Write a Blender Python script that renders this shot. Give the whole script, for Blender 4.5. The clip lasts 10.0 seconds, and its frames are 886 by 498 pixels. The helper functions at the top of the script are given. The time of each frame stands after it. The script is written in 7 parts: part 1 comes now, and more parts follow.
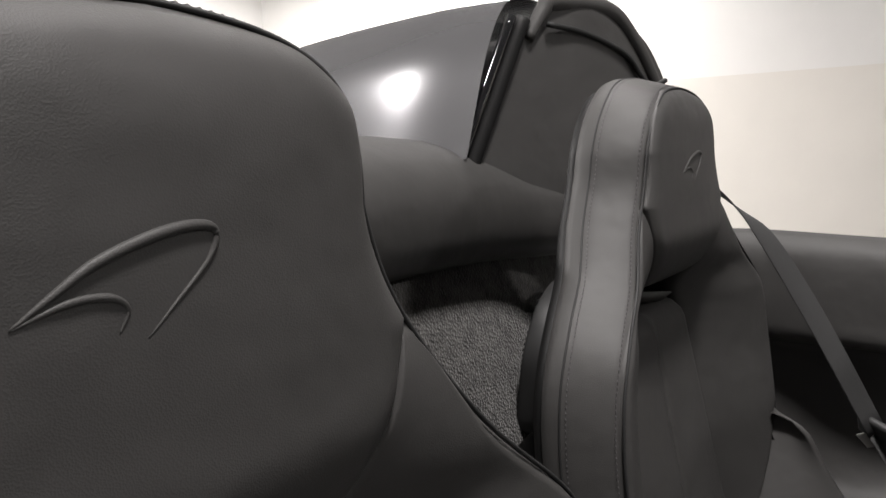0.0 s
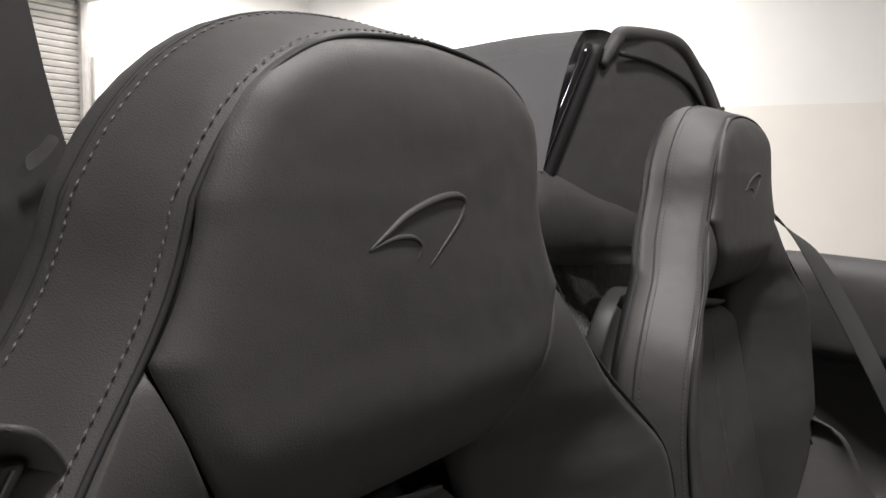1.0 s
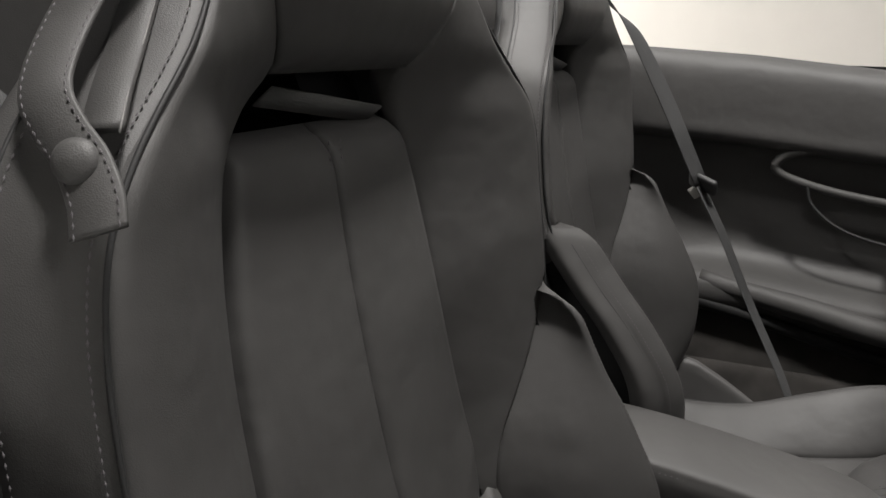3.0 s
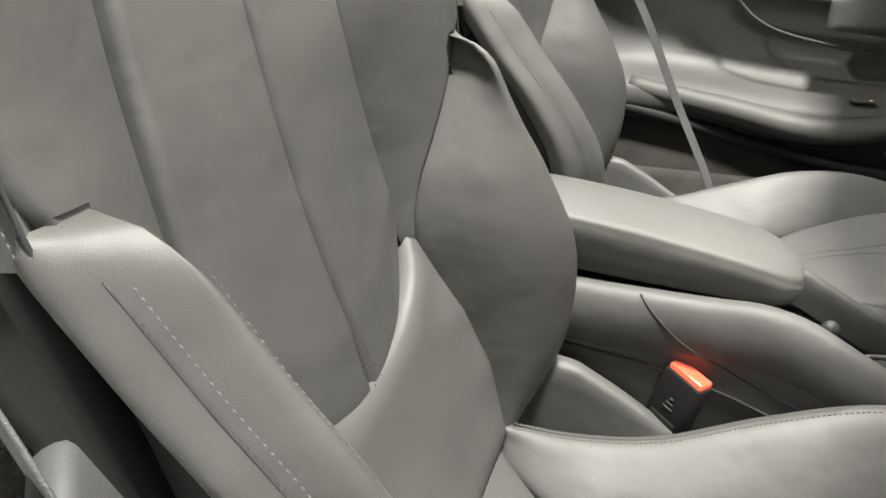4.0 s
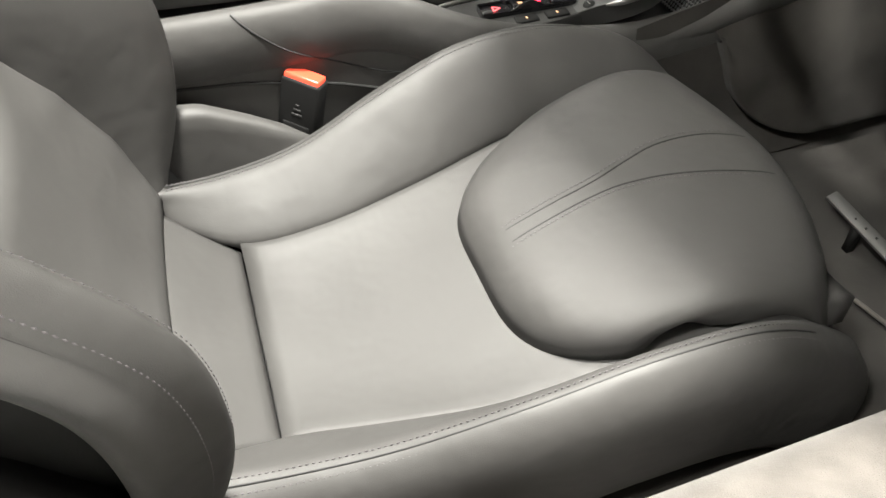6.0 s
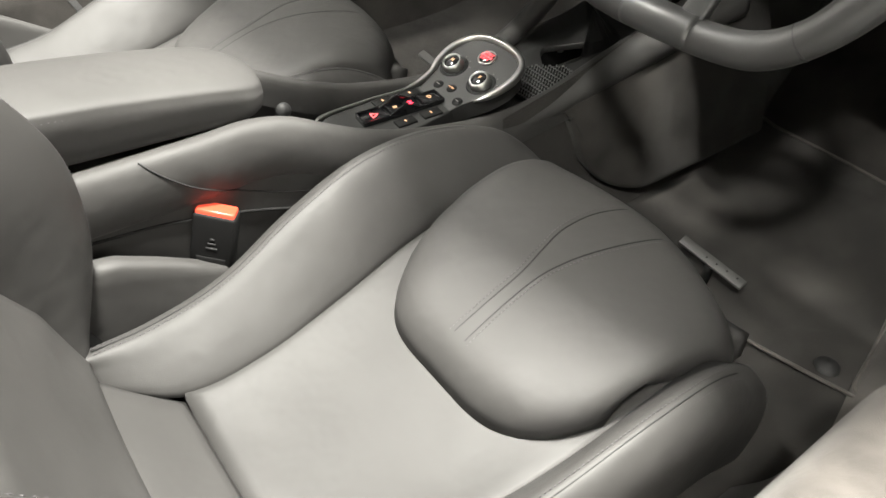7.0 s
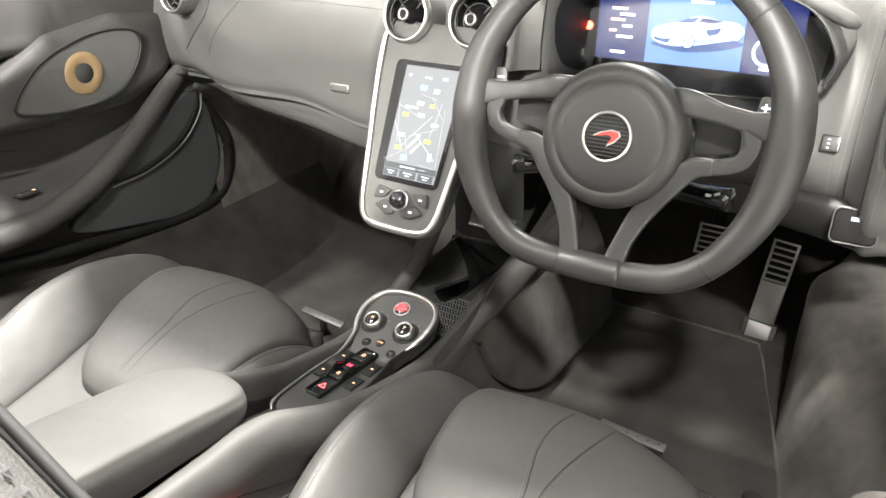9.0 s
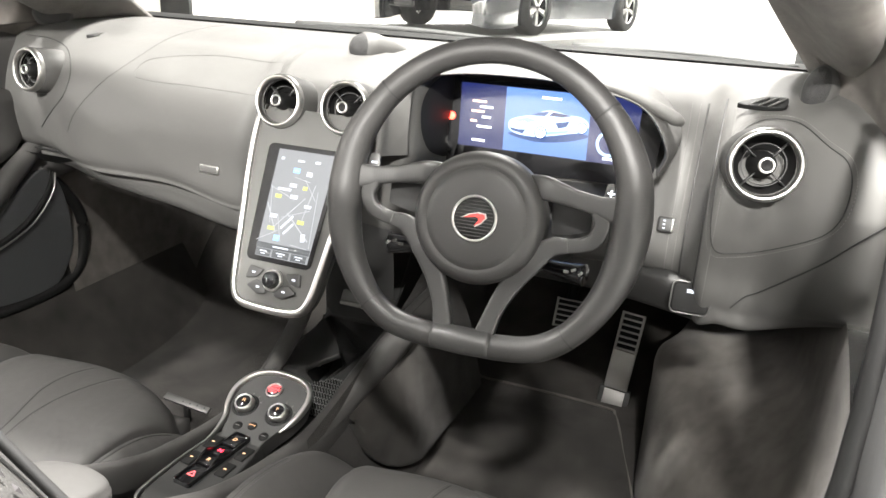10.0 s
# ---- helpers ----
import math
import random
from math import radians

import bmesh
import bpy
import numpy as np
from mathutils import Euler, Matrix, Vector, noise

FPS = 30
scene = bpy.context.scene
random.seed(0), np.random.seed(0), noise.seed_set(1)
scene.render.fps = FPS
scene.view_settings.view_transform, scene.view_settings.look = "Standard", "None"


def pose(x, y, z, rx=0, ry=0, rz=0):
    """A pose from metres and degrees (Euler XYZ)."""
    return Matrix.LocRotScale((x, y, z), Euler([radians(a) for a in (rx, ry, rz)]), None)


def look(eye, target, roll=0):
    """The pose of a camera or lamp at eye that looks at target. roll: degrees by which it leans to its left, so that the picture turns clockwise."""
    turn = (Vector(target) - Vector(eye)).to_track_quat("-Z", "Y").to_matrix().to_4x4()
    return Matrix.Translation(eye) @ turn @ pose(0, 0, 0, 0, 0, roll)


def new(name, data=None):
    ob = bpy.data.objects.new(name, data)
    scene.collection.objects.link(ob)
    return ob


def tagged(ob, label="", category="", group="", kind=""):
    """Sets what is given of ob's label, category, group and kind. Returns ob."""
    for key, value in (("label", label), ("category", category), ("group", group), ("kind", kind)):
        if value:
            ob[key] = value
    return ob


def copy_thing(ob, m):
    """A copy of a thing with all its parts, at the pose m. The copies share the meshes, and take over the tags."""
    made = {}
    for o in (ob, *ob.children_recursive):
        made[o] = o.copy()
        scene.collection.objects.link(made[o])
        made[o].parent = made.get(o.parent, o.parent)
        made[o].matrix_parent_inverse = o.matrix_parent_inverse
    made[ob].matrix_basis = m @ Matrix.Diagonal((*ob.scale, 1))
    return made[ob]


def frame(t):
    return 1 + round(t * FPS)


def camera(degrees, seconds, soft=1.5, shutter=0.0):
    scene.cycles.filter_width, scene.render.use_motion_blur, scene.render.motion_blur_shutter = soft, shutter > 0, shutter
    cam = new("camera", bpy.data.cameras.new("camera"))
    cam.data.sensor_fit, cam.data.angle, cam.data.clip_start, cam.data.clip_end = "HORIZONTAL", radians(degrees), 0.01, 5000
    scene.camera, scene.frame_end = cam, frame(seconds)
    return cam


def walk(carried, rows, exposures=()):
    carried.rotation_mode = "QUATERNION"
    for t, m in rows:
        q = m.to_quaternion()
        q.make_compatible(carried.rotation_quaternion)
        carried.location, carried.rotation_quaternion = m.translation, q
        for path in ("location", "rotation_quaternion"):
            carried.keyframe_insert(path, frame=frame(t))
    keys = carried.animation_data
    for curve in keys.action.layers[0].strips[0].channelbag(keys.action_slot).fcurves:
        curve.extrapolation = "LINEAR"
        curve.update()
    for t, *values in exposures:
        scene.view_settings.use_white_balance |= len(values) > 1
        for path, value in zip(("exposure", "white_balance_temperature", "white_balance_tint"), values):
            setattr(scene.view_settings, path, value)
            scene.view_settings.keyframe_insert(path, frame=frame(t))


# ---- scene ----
cam = camera(62.2, 10.0)
PATH = [
    (0, (0.46, 1.024, 1.052), (-1.246, 0.01, 0.807), -1.7),
    (0.5, (0.52, 1.003, 1.057), (-1.164, -0.058, 0.86), 0.3),
    (1, (0.582, 1.021, 1.044), (-1.09, -0.058, 0.841), 1.1),
    (1.5, (0.657, 1.035, 1.032), (-1.01, -0.052, 0.833), 2.1),
    (2, (0.727, 1.045, 1.019), (-1.024, 0.103, 0.806), 2.9),
    (2.5, (0.758, 1.05, 0.983), (-1.075, 0.316, 0.662), 2.4),
    (2.7, (0.76, 1.048, 0.96), (-1.071, 0.359, 0.545), 2.0),
    (3.8, (0.781, 1.087, 0.833), (-0.953, 0.518, 0.014), 0.4),
    (4, (0.782, 1.094, 0.815), (-0.947, 0.607, -0.064), 0.6),
    (4.5, (0.799, 1.122, 0.786), (-0.899, 0.85, -0.235), 0.9),
    (5, (0.811, 1.131, 0.78), (-0.84, 1.053, -0.346), -0.4),
    (5.5, (0.819, 1.117, 0.789), (-0.686, 1.278, -0.518), -2.7),
    (5.7, (0.822, 1.115, 0.795), (-0.604, 1.369, -0.584), -3.2),
    (6.8, (0.757, 1.009, 0.866), (-0.393, 1.828, -0.55), 1.6),
    (7, (0.735, 0.979, 0.88), (-0.415, 1.91, -0.466), 2.8),
    (7.5, (0.675, 0.907, 0.916), (-0.494, 2.026, -0.259), 3.6),
    (8, (0.64, 0.876, 0.939), (-0.522, 2.087, -0.149), 4.1),
    (8.5, (0.617, 0.841, 0.968), (-0.457, 2.209, -0.019), 2.0),
    (9, (0.62, 0.802, 0.991), (-0.346, 2.311, 0.1), -0.5),
    (9.5, (0.625, 0.777, 0.999), (-0.127, 2.455, 0.215), 2.1),
    (10, (0.621, 0.764, 1.003), (-0.056, 2.518, 0.319), 3.1),
]
EXPOSURES = [(0.0, -0.6, 6400, 13), (2.7, -0.45, 6350, 12), (3.8, 1.5, 6600, 5), (4.5, 1.9, 6600, 5), (5.7, 1.9, 6600, 6), (6.8, 1.78, 6600, 6), (8.0, 2.05, 6550, 7), (9.0, 2.25, 6550, 8), (10.0, 2.03, 6500, 9)]
walk(cam, [(t, look(eye, target, roll)) for t, eye, target, roll in PATH], EXPOSURES)

# ---- light ----
world = bpy.data.worlds.new("world")
scene.world = world
world.use_nodes = True
world.node_tree.nodes["Background"].inputs[0].default_value = (1.0, 0.97, 0.94, 1)
world.node_tree.nodes["Background"].inputs[1].default_value = 0.05


def unseen_lamp(x, y, sx, sy, watts, spread=180):
    data = bpy.data.lights.new("unseen_lamp", "AREA")
    data.shape, data.size, data.size_y, data.energy = "RECTANGLE", sx, sy, watts
    data.color, data.spread = (1.0, 0.965, 0.92), radians(spread)
    ob = new("unseen_lamp", data)
    ob.matrix_world = pose(x, y, 3.9)


LAMPS = [
    (0.3, 1.5, 0.4, 0.4, 220),
    # Rear lamp set to brighten the dash; left one added for door and footwell.
    (1.5, -4.8, 0.4, 0.4, 950),
    (-1.9, 0.3, 0.25, 0.5, 85),
    (1.5, -1.25, 0.3, 0.3, 80),
    # Added front fill, then added washers that whiten the walls and far floor.
    (0.0, 5.0, 0.5, 0.35, 120),
    (-7.6, -4.0, 0.5, 5.0, 400),
    (-3.5, -6.8, 7.0, 0.5, 330),
    (-2.5, 13.5, 9.0, 4.0, 1500, 110),
    (-2.0, 20.4, 9.0, 0.4, 200),
]
for row in LAMPS:
    unseen_lamp(*row)


# ---- materials ----
def material(name, colour, rough=0.5, metal=0.0, bump=0.0, scale=300.0, vary=0.12, vary_scale=9.0, coat=0.0, detail=4.0, voronoi=False, spec=0.5, sheen=0.0, rough_vary=0.08, wave=0.0):
    m = bpy.data.materials.new(name)
    m.use_nodes = True
    nt = m.node_tree
    b = nt.nodes["Principled BSDF"]
    b.inputs["Metallic"].default_value = metal
    b.inputs["Coat Weight"].default_value = coat
    b.inputs["Coat Roughness"].default_value = 0.06
    b.inputs["Specular IOR Level"].default_value = spec
    b.inputs["Sheen Weight"].default_value = sheen
    co = nt.nodes.new("ShaderNodeTexCoord")
    big = nt.nodes.new("ShaderNodeTexNoise")
    big.inputs["Scale"].default_value, big.inputs["Detail"].default_value = vary_scale, 5
    nt.links.new(co.outputs["Object"], big.inputs["Vector"])
    ramp = nt.nodes.new("ShaderNodeMapRange")
    ramp.inputs["To Min"].default_value, ramp.inputs["To Max"].default_value = 1 - vary, 1 + vary
    ramp.inputs["From Min"].default_value, ramp.inputs["From Max"].default_value = 0.25, 0.75
    nt.links.new(big.outputs["Fac"], ramp.inputs["Value"])
    mix = nt.nodes.new("ShaderNodeVectorMath")
    mix.operation = "SCALE"
    mix.inputs[0].default_value = colour
    nt.links.new(ramp.outputs["Result"], mix.inputs["Scale"])
    nt.links.new(mix.outputs["Vector"], b.inputs["Base Color"])
    rr = nt.nodes.new("ShaderNodeMapRange")
    rr.inputs["From Min"].default_value, rr.inputs["From Max"].default_value = 0.25, 0.75
    rr.inputs["To Min"].default_value, rr.inputs["To Max"].default_value = max(rough - rough_vary, 0.02), min(rough + rough_vary, 1)
    nt.links.new(big.outputs["Fac"], rr.inputs["Value"])
    nt.links.new(rr.outputs["Result"], b.inputs["Roughness"])
    if bump:
        if voronoi:
            fine = nt.nodes.new("ShaderNodeTexVoronoi")
            out = fine.outputs["Distance"]
        else:
            fine = nt.nodes.new("ShaderNodeTexNoise")
            fine.inputs["Detail"].default_value = detail
            out = fine.outputs["Fac"]
        fine.inputs["Scale"].default_value = scale
        nt.links.new(co.outputs["Object"], fine.inputs["Vector"])
        bn = nt.nodes.new("ShaderNodeBump")
        bn.inputs["Strength"].default_value, bn.inputs["Distance"].default_value = bump, 0.002
        nt.links.new(out, bn.inputs["Height"])
        nt.links.new(bn.outputs["Normal"], b.inputs["Normal"])
        if wave:
            slow = nt.nodes.new("ShaderNodeTexNoise")
            slow.inputs["Scale"].default_value, slow.inputs["Detail"].default_value = 22, 2
            nt.links.new(co.outputs["Object"], slow.inputs["Vector"])
            swell = nt.nodes.new("ShaderNodeBump")
            swell.inputs["Strength"].default_value, swell.inputs["Distance"].default_value = wave, 0.01
            nt.links.new(slow.outputs["Fac"], swell.inputs["Height"])
            nt.links.new(swell.outputs["Normal"], bn.inputs["Normal"])
    return m


def glow(name, colour, strength):
    m = bpy.data.materials.new(name)
    m.use_nodes = True
    b = m.node_tree.nodes["Principled BSDF"]
    b.inputs["Base Color"].default_value = (0.01, 0.01, 0.01, 1)
    b.inputs["Emission Color"].default_value = (*colour, 1)
    b.inputs["Emission Strength"].default_value = strength
    b.inputs["Roughness"].default_value = 0.25
    return m


LEATHER = material("leather", (0.05, 0.0485, 0.047), 0.58, spec=0.38, bump=0.1, scale=1400, vary=0.12, vary_scale=6, voronoi=True, wave=0.22)
LEATHER_DASH = material("dash_leather", (0.068, 0.067, 0.0645), 0.58, spec=0.35, bump=0.16, scale=1300, vary=0.08, voronoi=True, wave=0.12)
SEAT_THREAD = material("seat_thread", (0.085, 0.079, 0.083), 0.65, vary=0.1)
SCUFF = material("scuffed_paint", (0.085, 0.083, 0.08), 0.6, vary=0.3, vary_scale=90)
THREAD = material("thread", (0.13, 0.127, 0.122), 0.6, vary=0.1)
SEAM = material("seam", (0.012, 0.012, 0.012), 0.7)
CARPET = material("carpet", (0.031, 0.0288, 0.0266), 0.95, bump=0.7, scale=1100, vary=0.55, vary_scale=11, spec=0.08, sheen=0.1)
PILE = material("bulkhead_pile", (0.085, 0.082, 0.078), 0.95, bump=1.0, scale=260, vary=0.5, vary_scale=60, spec=0.1, sheen=0.2, voronoi=True)
SUEDE = material("suede", (0.090, 0.082, 0.075), 0.95, bump=0.6, scale=900, vary=0.32, vary_scale=26, spec=0.12, sheen=0.12)
SOFT_SEAM = material("soft_seam", (0.045, 0.045, 0.043), 0.65)
WHEEL_LEATHER = material("wheel_leather", (0.026, 0.0255, 0.025), 0.46, spec=0.4, bump=0.1, scale=1500, vary=0.12, vary_scale=14, voronoi=True)
SPOKE = material("satin_spoke", (0.03, 0.03, 0.0295), 0.42, vary=0.06)
POD_GREY = material("soft_touch_grey", (0.024, 0.024, 0.0235), 0.5, bump=0.1, scale=900)
SCREEN_GREY = material("screen_surround", (0.07, 0.07, 0.067), 0.4, bump=0.06, scale=900)
PEDAL = material("pedal_metal", (0.42, 0.41, 0.395), 0.5, metal=0.85, vary=0.12)
PLASTIC = material("plastic", (0.03, 0.03, 0.03), 0.55, bump=0.15, scale=700)
BLACK = material("black_trim", (0.008, 0.008, 0.008), 0.65, spec=0.2)
GLOSS = material("gloss_black", (0.008, 0.008, 0.009), 0.08, coat=0.6, rough_vary=0.03)
SATIN = material("satin_metal", (0.46, 0.455, 0.44), 0.36, metal=1.0, vary=0.05, rough_vary=0.05)
DULL = material("dull_metal", (0.075, 0.074, 0.072), 0.5, metal=0.4, vary=0.15)
SHELL = material("seat_shell", (0.010, 0.010, 0.010), 0.55, spec=0.25, vary=0.1)
WEBBING = material("webbing", (0.035, 0.035, 0.035), 0.7, bump=0.5, scale=900)
# Grey mesh paled further to stand in for lamp light falling on it.
SPEAKER_GREY = material("door_mesh_lit", (0.10, 0.10, 0.097), 0.6, bump=0.6, scale=1200, voronoi=True)
POCKET = material("map_pocket_plastic", (0.05, 0.052, 0.055), 0.5, bump=0.5, scale=700, voronoi=True)
STRAP = material("elastic_strap", (0.075, 0.074, 0.072), 0.8, bump=0.6, scale=900)
PAINT = material("body_paint", (0.16, 0.16, 0.165), 0.22, metal=0.55, coat=1.0, vary=0.012, vary_scale=30, rough_vary=0.0)
# The button is no lamp; a weak glow is added to lift its red.
BUCKLE_GLOW = glow("buckle_red_glow", (1.0, 0.12, 0.07), 0.22)
BUCKLE_GLOW.node_tree.nodes["Principled BSDF"].inputs["Base Color"].default_value = (0.75, 0.06, 0.03, 1)
MESHM = material("speaker_mesh", (0.03, 0.03, 0.03), 0.6, spec=0.3, bump=1.0, scale=520, voronoi=True)
WALL = material("white_wall", (0.82, 0.81, 0.79), 0.85, bump=0.05, scale=60, vary=0.03, vary_scale=1.2)
FLOOR = material("showroom_floor", (0.62, 0.62, 0.61), 0.25, bump=0.03, scale=40, vary=0.12, vary_scale=2.5)
# The ceiling is unseen; darkened to cut bounced light in the cabin.
CEILING = material("low_bounce_grey", (0.16, 0.16, 0.16), 0.9, vary=0.06, vary_scale=1.5)
SHUTTER = material("shutter_metal", (0.35, 0.34, 0.32), 0.5, metal=0.4, vary=0.15)
GLASS = bpy.data.materials.new("glass")
GLASS.use_nodes = True
nt = GLASS.node_tree
clear, gloss, both = (nt.nodes.new("ShaderNode" + k) for k in ("BsdfTransparent", "BsdfGlossy", "MixShader"))
clear.inputs[0].default_value = (0.93, 0.95, 0.94, 1)
gloss.inputs["Roughness"].default_value = 0.02
both.inputs[0].default_value = 0.06
nt.links.new(clear.outputs[0], both.inputs[1])
nt.links.new(gloss.outputs[0], both.inputs[2])
nt.links.new(both.outputs[0], nt.nodes["Material Output"].inputs["Surface"])


# ---- building kit ----
from mathutils.bvhtree import BVHTree


def thing(name, at, label, category, group="", kind=""):
    ob = new(name)
    ob.empty_display_size = 0.05
    ob.location = at
    tagged(ob, label, category, group, kind)
    bpy.context.view_layer.update()
    return ob


def part(name, bm, mat, parent, label="", kind="", smooth=True):
    """Links a mesh, given in world metres, as one part of its parent."""
    me = bpy.data.meshes.new(name)
    base = Vector((0, 0, 0))
    p = parent
    while p is not None:
        base += p.location
        p = p.parent
    if base.length:
        bmesh.ops.translate(bm, verts=bm.verts, vec=-base)
    bm.normal_update()
    bm.to_mesh(me)
    bm.free()
    if smooth:
        me.polygons.foreach_set("use_smooth", [True] * len(me.polygons))
    me.materials.append(mat)
    ob = new(name, me)
    ob.parent = parent
    return tagged(ob, label, kind=kind)


def smooth_line(points, n, closed=False):
    """n points on a Catmull-Rom curve through the given ones, evenly by their index."""
    p = np.array(points, float)
    k = len(p)
    t = np.linspace(0, k if closed else k - 1, n, endpoint=not closed)
    i = np.minimum(t.astype(int), (k if closed else k - 1) - 1)
    f = (t - i)[:, None]
    if closed:
        g = lambda j: p[(i + j) % k]
    else:
        q = np.vstack([2 * p[0] - p[1], p, 2 * p[-1] - p[-2]])
        g = lambda j: q[np.clip(i + 1 + j, 0, k + 1)]
    a, b, c, d = g(-1), g(0), g(1), g(2)
    return 0.5 * (2 * b + (c - a) * f + (2 * a - 5 * b + 4 * c - d) * f**2 + (3 * b - a - 3 * c + d) * f**3)


def sheet(P, wrap=False, caps=False, bm=None):
    """A mesh from an n x m net of points; wrap joins the last column to the first, caps closes the ends."""
    bm = bm or bmesh.new()
    n, m = P.shape[:2]
    v = [[bm.verts.new(P[i, j]) for j in range(m)] for i in range(n)]
    for i in range(n - 1):
        for j in range(m if wrap else m - 1):
            k = (j + 1) % m
            bm.faces.new((v[i][j], v[i][k], v[i + 1][k], v[i + 1][j]))
    if caps:
        bm.faces.new(v[0][::-1])
        bm.faces.new(v[-1])
    return bm


def loft(sections, nu=24, nv=24, wrap=False, caps=False, bm=None):
    """A smooth skin over sections, each with the same number of points."""
    s = np.array(sections, float)
    along = np.array([smooth_line(s[:, j], nu) for j in range(s.shape[1])])
    rows = np.array([smooth_line(along[:, i], nv, wrap) for i in range(nu)])
    return sheet(rows, wrap, caps, bm)


def fixed(bm):
    bmesh.ops.recalc_face_normals(bm, faces=bm.faces)
    return bm


def tube(points, r, n=24, seg=8, up=(0, 0, 1), flat=1.0, closed=False, bm=None, square=False):
    """A round, flattened or square-edged rod along a smooth line; r may be one number or one for each point."""
    path = smooth_line(points, n, closed)
    rr = np.full(n, r) if np.isscalar(r) else np.interp(np.linspace(0, 1, n), np.linspace(0, 1, len(r)), r)
    d = np.roll(path, -1, 0) - np.roll(path, 1, 0) if closed else np.gradient(path, axis=0)
    d /= np.linalg.norm(d, axis=1)[:, None] + 1e-9
    side = np.cross(d, up)
    side /= np.linalg.norm(side, axis=1)[:, None] + 1e-9
    top = np.cross(side, d)
    ang = np.linspace(0, 2 * np.pi, seg, endpoint=False)
    c, s = np.cos(ang), np.sin(ang)
    if square:
        c, s = np.sign(c) * abs(c) ** 0.4, np.sign(s) * abs(s) ** 0.4
    ring = path[:, None] + rr[:, None, None] * (side[:, None] * c[None, :, None] + top[:, None] * s[None, :, None] * flat)
    if closed:
        ring = np.concatenate([ring, ring[:1]])
        return sheet(ring, True, False, bm)
    return sheet(ring, True, True, bm)


def ribbon(points, width, thick, across, n=30, bm=None):
    """A strap: a flat band along a smooth line; across is its width's direction, one or one for each point."""
    path = smooth_line(points, n)
    a = np.array(across, float)
    a = np.tile(a, (n, 1)) if a.ndim == 1 else smooth_line(a, n)
    a /= np.linalg.norm(a, axis=1)[:, None]
    d = np.gradient(path, axis=0)
    d /= np.linalg.norm(d, axis=1)[:, None] + 1e-9
    up = np.cross(d, a)
    w, t = width / 2, thick / 2
    ring = [(-w, -t * 0.4), (-w * 0.93, -t), (w * 0.93, -t), (w, -t * 0.4), (w, t * 0.4), (w * 0.93, t), (-w * 0.93, t), (-w, t * 0.4)]
    P = np.array([[path[i] + a[i] * x + up[i] * y for x, y in ring] for i in range(n)])
    return fixed(sheet(P, True, True, bm))


def net(fn, na, nb):
    a, b = np.meshgrid(np.linspace(0, 1, na), np.linspace(0, 1, nb), indexing="ij")
    return np.stack(fn(a, b), -1)


def pad(fn, na=28, nb=28, puff=0.006, edge=0.16, tuck=0.012, face=(0, 1, 0), power=2.0):
    """An upholstered panel over the surface fn(a, b): it swells, rounds off to its seams and tucks in behind them."""
    P = net(fn, na, nb)
    da, db = np.gradient(P, axis=0), np.gradient(P, axis=1)
    nrm = np.cross(da, db)
    nrm /= np.linalg.norm(nrm, axis=2)[..., None] + 1e-9
    if (nrm @ np.array(face, float)).mean() < 0:
        nrm = -nrm
    a, b = np.meshgrid(np.linspace(0, 1, na), np.linspace(0, 1, nb), indexing="ij")
    ease = lambda t: 1 - (1 - np.clip(np.minimum(t, 1 - t) / edge, 0, 1)) ** power
    h = ease(a) * ease(b)
    P = P + nrm * (puff * h)[..., None]
    bm = bmesh.new()
    v = [[bm.verts.new(P[i, j]) for j in range(nb)] for i in range(na)]
    for i in range(na - 1):
        for j in range(nb - 1):
            bm.faces.new((v[i][j], v[i + 1][j], v[i + 1][j + 1], v[i][j + 1]))
    rim = [(i, 0) for i in range(na)] + [(na - 1, j) for j in range(1, nb)] + [(i, nb - 1) for i in range(na - 2, -1, -1)] + [(0, j) for j in range(nb - 2, 0, -1)]
    low = [bm.verts.new(P[i, j] - nrm[i, j] * tuck) for i, j in rim]
    for k in range(len(rim)):
        q = (k + 1) % len(rim)
        (i, j), (ii, jj) = rim[k], rim[q]
        bm.faces.new((v[i][j], low[k], low[q], v[ii][jj]))
    return fixed(bm)


def box(x0, x1, y0, y1, z0, z1, bevel=0.0, seg=2, bm=None):
    own = bmesh.new()
    bmesh.ops.create_cube(own, size=1)
    bmesh.ops.scale(own, vec=(x1 - x0, y1 - y0, z1 - z0), verts=own.verts)
    bmesh.ops.translate(own, vec=((x0 + x1) / 2, (y0 + y1) / 2, (z0 + z1) / 2), verts=own.verts)
    if bevel:
        bmesh.ops.bevel(own, geom=own.edges[:], offset=bevel, segments=seg, profile=0.5, affect="EDGES")
    return join(bm, own)


def join(bm, own):
    if bm is None:
        return own
    me = bpy.data.meshes.new("joined")
    own.to_mesh(me)
    own.free()
    bm.from_mesh(me)
    bpy.data.meshes.remove(me)
    return bm


def turned(bm, m):
    bmesh.ops.transform(bm, matrix=m, verts=bm.verts)
    return bm


def lathe(profile, m, seg=40, bm=None, cap=False):
    """A turned body: (radius, height) rows round the z axis of m."""
    ang = np.linspace(0, 2 * np.pi, seg, endpoint=False)
    P = np.array([[(r * np.cos(a), r * np.sin(a), h) for a in ang] for r, h in profile])
    own = sheet(P, True, False)
    own.verts.ensure_lookup_table()
    fixed(own)
    if cap:
        own.verts.ensure_lookup_table()
        own.faces.new([own.verts[i] for i in range(seg)])
        fixed(own)
    return join(bm, turned(own, m))


